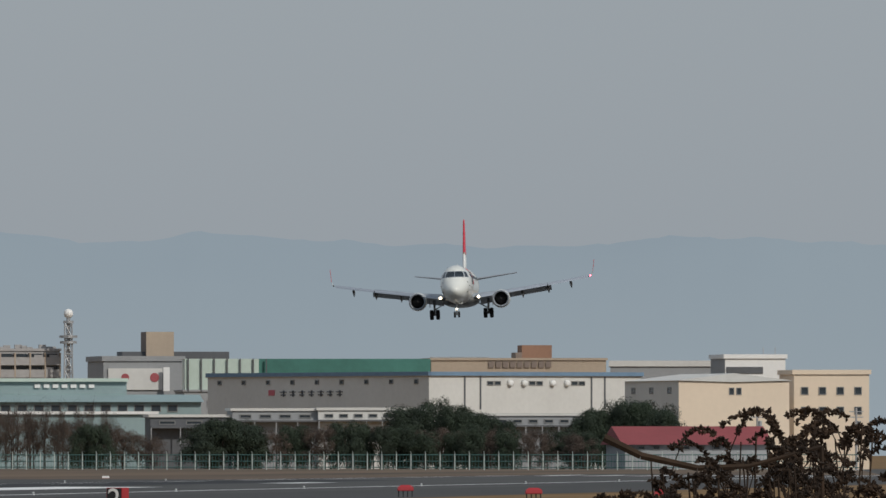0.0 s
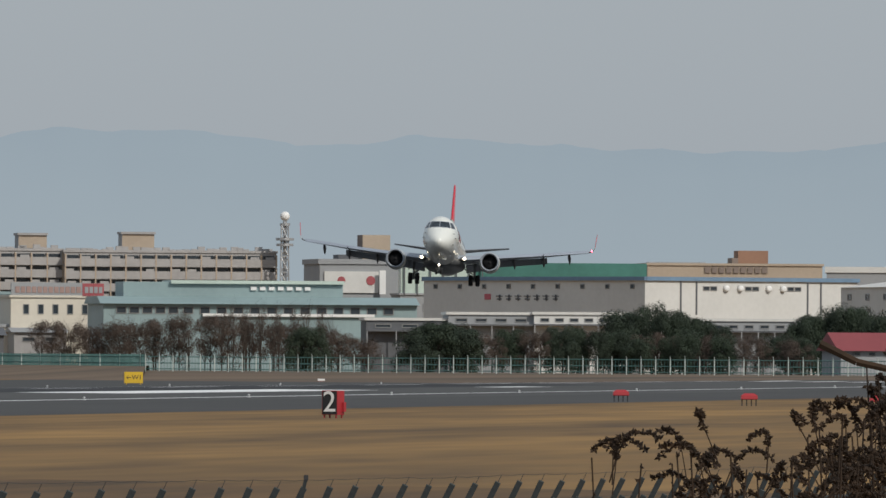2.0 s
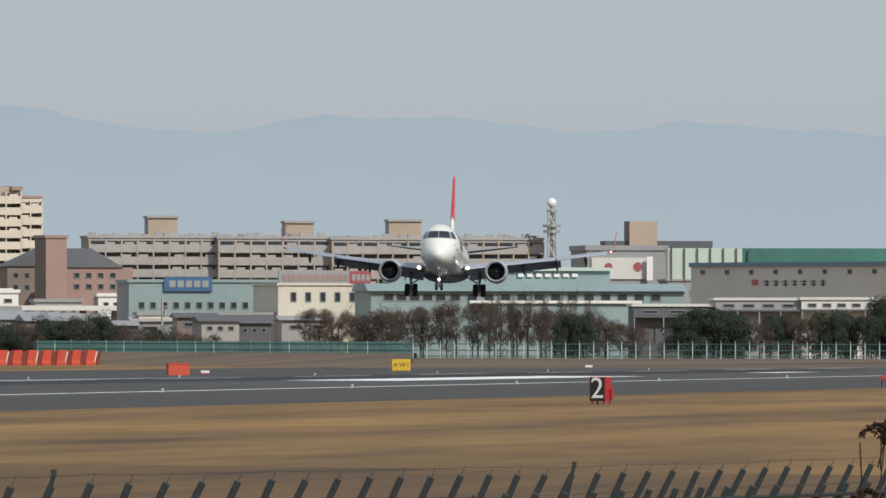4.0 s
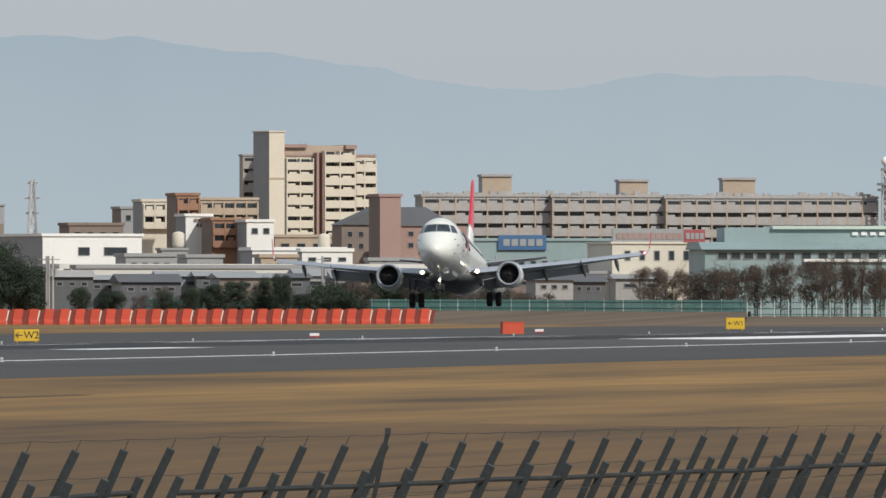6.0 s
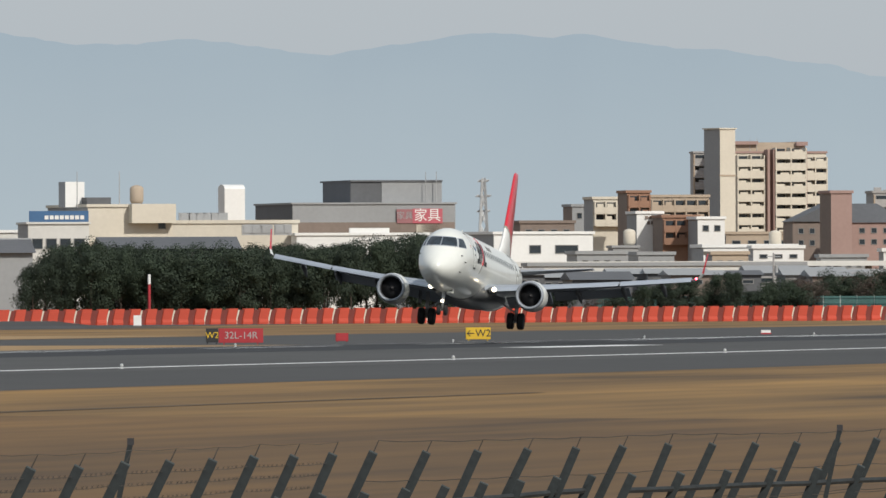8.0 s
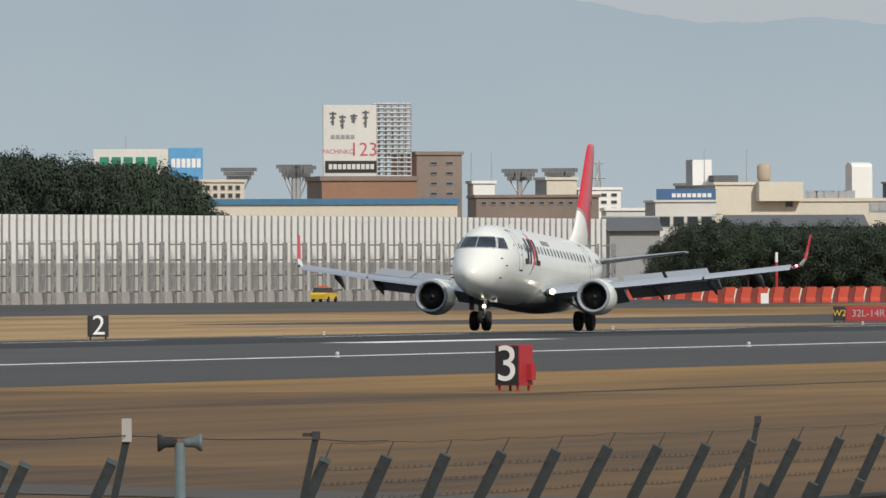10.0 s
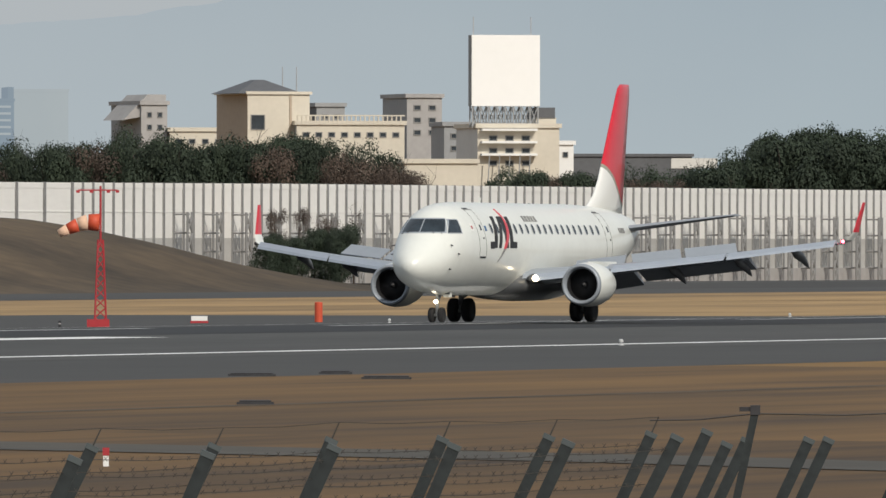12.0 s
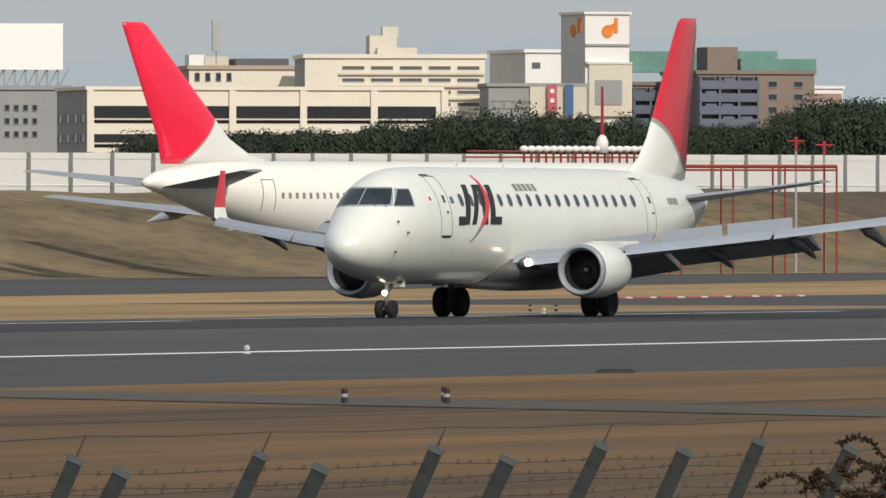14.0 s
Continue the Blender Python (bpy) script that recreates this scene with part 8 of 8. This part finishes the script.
    for s in (-1, 1):
        bm = bmesh.new()
        lathe(bm, [(0.012, 0.018), (0.03, 0.022), (0.07, 0.024), (0.09, 0.04), (0.105, 0.042), (0.1, 0.03), (0.06, 0.01)], "X", 14)
        h = part("horn", bm, ENAMEL if s > 0 else POSTGREY, root, smooth=True)
        h.matrix_basis = pose(0, 0, 0.0, 0, 0, 0 if s > 0 else 180)


def weeds():
    """Tall dry weeds close to the camera: stems, arching tips and small seed heads."""
    def weed(name, u, r, v, lean, h, seed, heads, thick=0.0016):
        rng = random.Random(seed)
        p = spot(u, r)
        root = empty(name, Matrix.Translation((p.x, p.y, 0)) @ Matrix.Rotation(turn(u), 4, "Z"), "dry brown weed with drooping seed heads", "weed", "weeds")
        zt = high(v, r)
        zg = ground_z(-p.x)
        stem, seeds = bmesh.new(), bmesh.new()

        def arc(base, tip, bow, n, r0, r1, hd):
            pts = []
            hook = rng.choice((-1, 1)) * rng.uniform(25, 60) * STEP * r

            def along(t):
                return base.lerp(tip, t) + Vector((hook * t ** 5, 0, bow * math.sin(math.pi * t) - abs(hook) * 0.75 * t ** 8))
            for i in range(n + 1):
                pts.append(along(i / n))
            for i, (a, b) in enumerate(zip(pts, pts[1:])):
                tube(stem, a, b, r0 + (r1 - r0) * i / n, r0 + (r1 - r0) * (i + 1) / n, 4)
            for i in range(hd):
                t = 1 - 0.6 * rng.random() ** 1.5
                q = along(t)
                d = Vector((rng.gauss(0, 1), rng.gauss(0, 1), rng.gauss(0.3, 0.8))).normalized()
                s = rng.uniform(0.003, 0.0075) * r / 25
                x = d.orthogonal() * s * 0.4
                y = d.cross(x)
                e = q + d * s * 1.8
                vs = [seeds.verts.new(c) for c in (q, q + d * s * 0.8 + x, q + d * s * 0.8 - x * 0.5 + y, q + d * s * 0.8 - x * 0.5 - y, e)]
                for f in ((0, 1, 2), (0, 2, 3), (0, 3, 1), (4, 2, 1), (4, 3, 2), (4, 1, 3)):
                    seeds.faces.new([vs[i] for i in f])
        k = STEP * r
        top = Vector((lean * k, 0, zt))
        arc(Vector((0, 0, zg)), top, 0, 14, thick * 2.2, thick, heads // 4)
        for j in range(11):
            t = rng.uniform(0.86, 0.985)
            b = Vector((0, 0, zg)).lerp(top, t)
            e = b + Vector((rng.uniform(-1, 1) * 85 * k, rng.uniform(-0.05, 0.05), rng.uniform(40, 120) * k))
            arc(b, e, rng.uniform(5, 20) * k, 10, thick, thick * 0.5, heads)
        part("stem", stem, SEED, root)
        tagged(part("seed_head", seeds, SEED, root), kind="stuff")
    rng = random.Random(77)
    for i in range(30):
        u = rng.uniform(445, 900)
        v = float(np.interp(u, [330, 480, 600, 780, 900], [400, 330, 300, 275, 270])) + rng.uniform(-10, 90)
        weed("dry_weed", u, rng.uniform(23, 28), v, rng.uniform(-60, 40), 1, 100 + i, 110)
    for i in range(22):
        u = rng.uniform(-120, 420)
        v = float(np.interp(u, [-120, 60, 350], [520, 450, 440])) + rng.uniform(0, 70)
        weed("dry_weed", u, rng.uniform(23, 28), v, rng.uniform(-50, 50), 1, 200 + i, 100)
    for i in range(9):
        u = rng.uniform(-6330, -5880)
        v = rng.uniform(752, 800)
        weed("dry_weed", u, rng.uniform(30, 36), v, rng.uniform(-30, 60), 1, 300 + i, 100)
    # one arching plume
    r = 24
    k = STEP * r
    p = spot(290, r)
    root = empty("arching_plume", Matrix.Translation((p.x, p.y, 0)) @ Matrix.Rotation(turn(290), 4, "Z"), "dark arching dry plume of a reed", "weed", "weeds")
    bm = bmesh.new()
    pts = [(460, -60), (380, 350), (250, 385), (160, 388), (60, 366), (-5, 334)]
    for i, ((ua, va), (ub, vb)) in enumerate(zip(pts[1:], pts[2:])):
        tube(bm, ((ua - 0) * k, 0, high(va, r)), ((ub - 0) * k, 0, high(vb, r)), (4 + i * 1.2) * k, (5 + i * 1.2) * k, 6)
    tube(bm, (420 * k, 0, ground_z(-p.x)), (380 * k, 0, high(350, r)), 0.004, 0.004, 5)
    part("plume", bm, SEED, root)


near_fence()
weeds()


# ---- what moves ----
# seconds, place along the runway, height, yaw, pitch, bank of the landing jet
FLIGHT = [
    (0.0,1271.84,15.57,5.37,-0.56,-2.3), (0.5,1234.23,13.78,5.62,-1.12,-1.03), (1.0,1196.92,11.9,6.11,-2.34,0.24),
    (1.5,1160.66,10.05,6.75,-4.19,2.57), (2.0,1125.55,8.82,6.56,-5.04,2.1), (2.2,1111.63,8.33,7.08,-5.36,3.63),
    (4.3,976.12,5.84,7.56,-2.69,0.5), (4.5,963.48,5.5,7.3,-2.78,0.56), (5.0,932.02,4.42,7.03,-3.9,2.15),
    (5.5,901.68,3.42,5.98,-4.51,0.5), (6.0,870.98,2.38,5.83,-5.71,-1.12), (6.5,839.34,1.7,5.71,-6.38,-0.49),
    (7.0,807.97,1.35,5.44,-6.11,0.09), (7.5,776.02,1.23,5.17,-5.65,1.83), (8.0,744.42,1.25,4.49,-4.22,3.46),
    (8.5,713.77,0.89,4.45,-3.57,4.45), (9.0,683.8,0.37,3.85,-3.69,2.07), (9.2,672.09,0.21,4.11,-3.59,0.94),
    (11.3,545.86,0.16,1.25,-0.19,-0.33), (11.5,533.81,0.08,1.14,-0.11,-0.49), (11.8,516.03,0.07,1.06,-0.2,-0.07),
    (12.0,504.19,0.1,0.79,-0.19,-0.21), (12.5,474.69,0.07,0.3,0.02,-0.0), (13.0,445.09,0.09,-0.53,-0.15,-0.05),
    (13.3,427.39,0.04,-0.32,-0.02,-0.25), (13.5,415.67,0.05,-0.26,-0.02,-0.26), (13.7,404.19,0.05,0.3,-0.01,-0.38),
    (14.0,386.34,0.03,0.49,-0.05,-0.27)]


def motions():
    walk(JET, [(t, pose(-176.45, y, z + (0.03 if t > 11 else 0), 0, 0, a) @ pose(0, 0, 0, p) @ pose(0, 0, 0, 0, b)) for t, y, z, a, p, b in FLIGHT])
    walk(WIDE, [(t, pose(x, 758.7 + 16.5 * (t - 13.5), -0.47, 0, 0, a)) for t, x, a in (
        (0, -366.5, 180), (8, -366.5, 180), (11, -366.0, 177), (12, -364.0, 170), (12.8, -361.4, 164.5), (13.2, -359.83, 163.4), (13.5, -358.6, 163.4), (14, -356.55, 163.4))])
    walk(CAR, [(t, pose(-384.6, 1273 + 13.9 * (t - 9.2), 0.05, 0, 0, 90)) for t in (0, 14)])
    # the gear legs hang at full stroke until the wheels touch
    for ob, drop in LEGS:
        walk(ob, [(t, pose(0, 0, -drop * a)) for t, a in ((0, 1), (8.7, 1), (9.2, 0.75), (9.8, 0.2), (10.6, 0), (14, 0))])
    # the wings bend up in flight and settle once the wheels carry the load
    for ob, sd in WINGS:
        walk(ob, [(t, pose(sd * 1.2, 0, 1.72, 0, -sd * a, 0) @ pose(-sd * 1.2, 0, -1.72)) for t, a in ((0, 3.1), (7, 3.0), (9, 2.6), (10.5, 1.6), (14, 1.4))])
    for ob, m in SPOILERS:
        walk(ob, [(t, m @ pose(0, 0, 0, a)) for t, a in ((0, 0), (9.3, 0), (10.2, 30), (14, 30))])


motions()
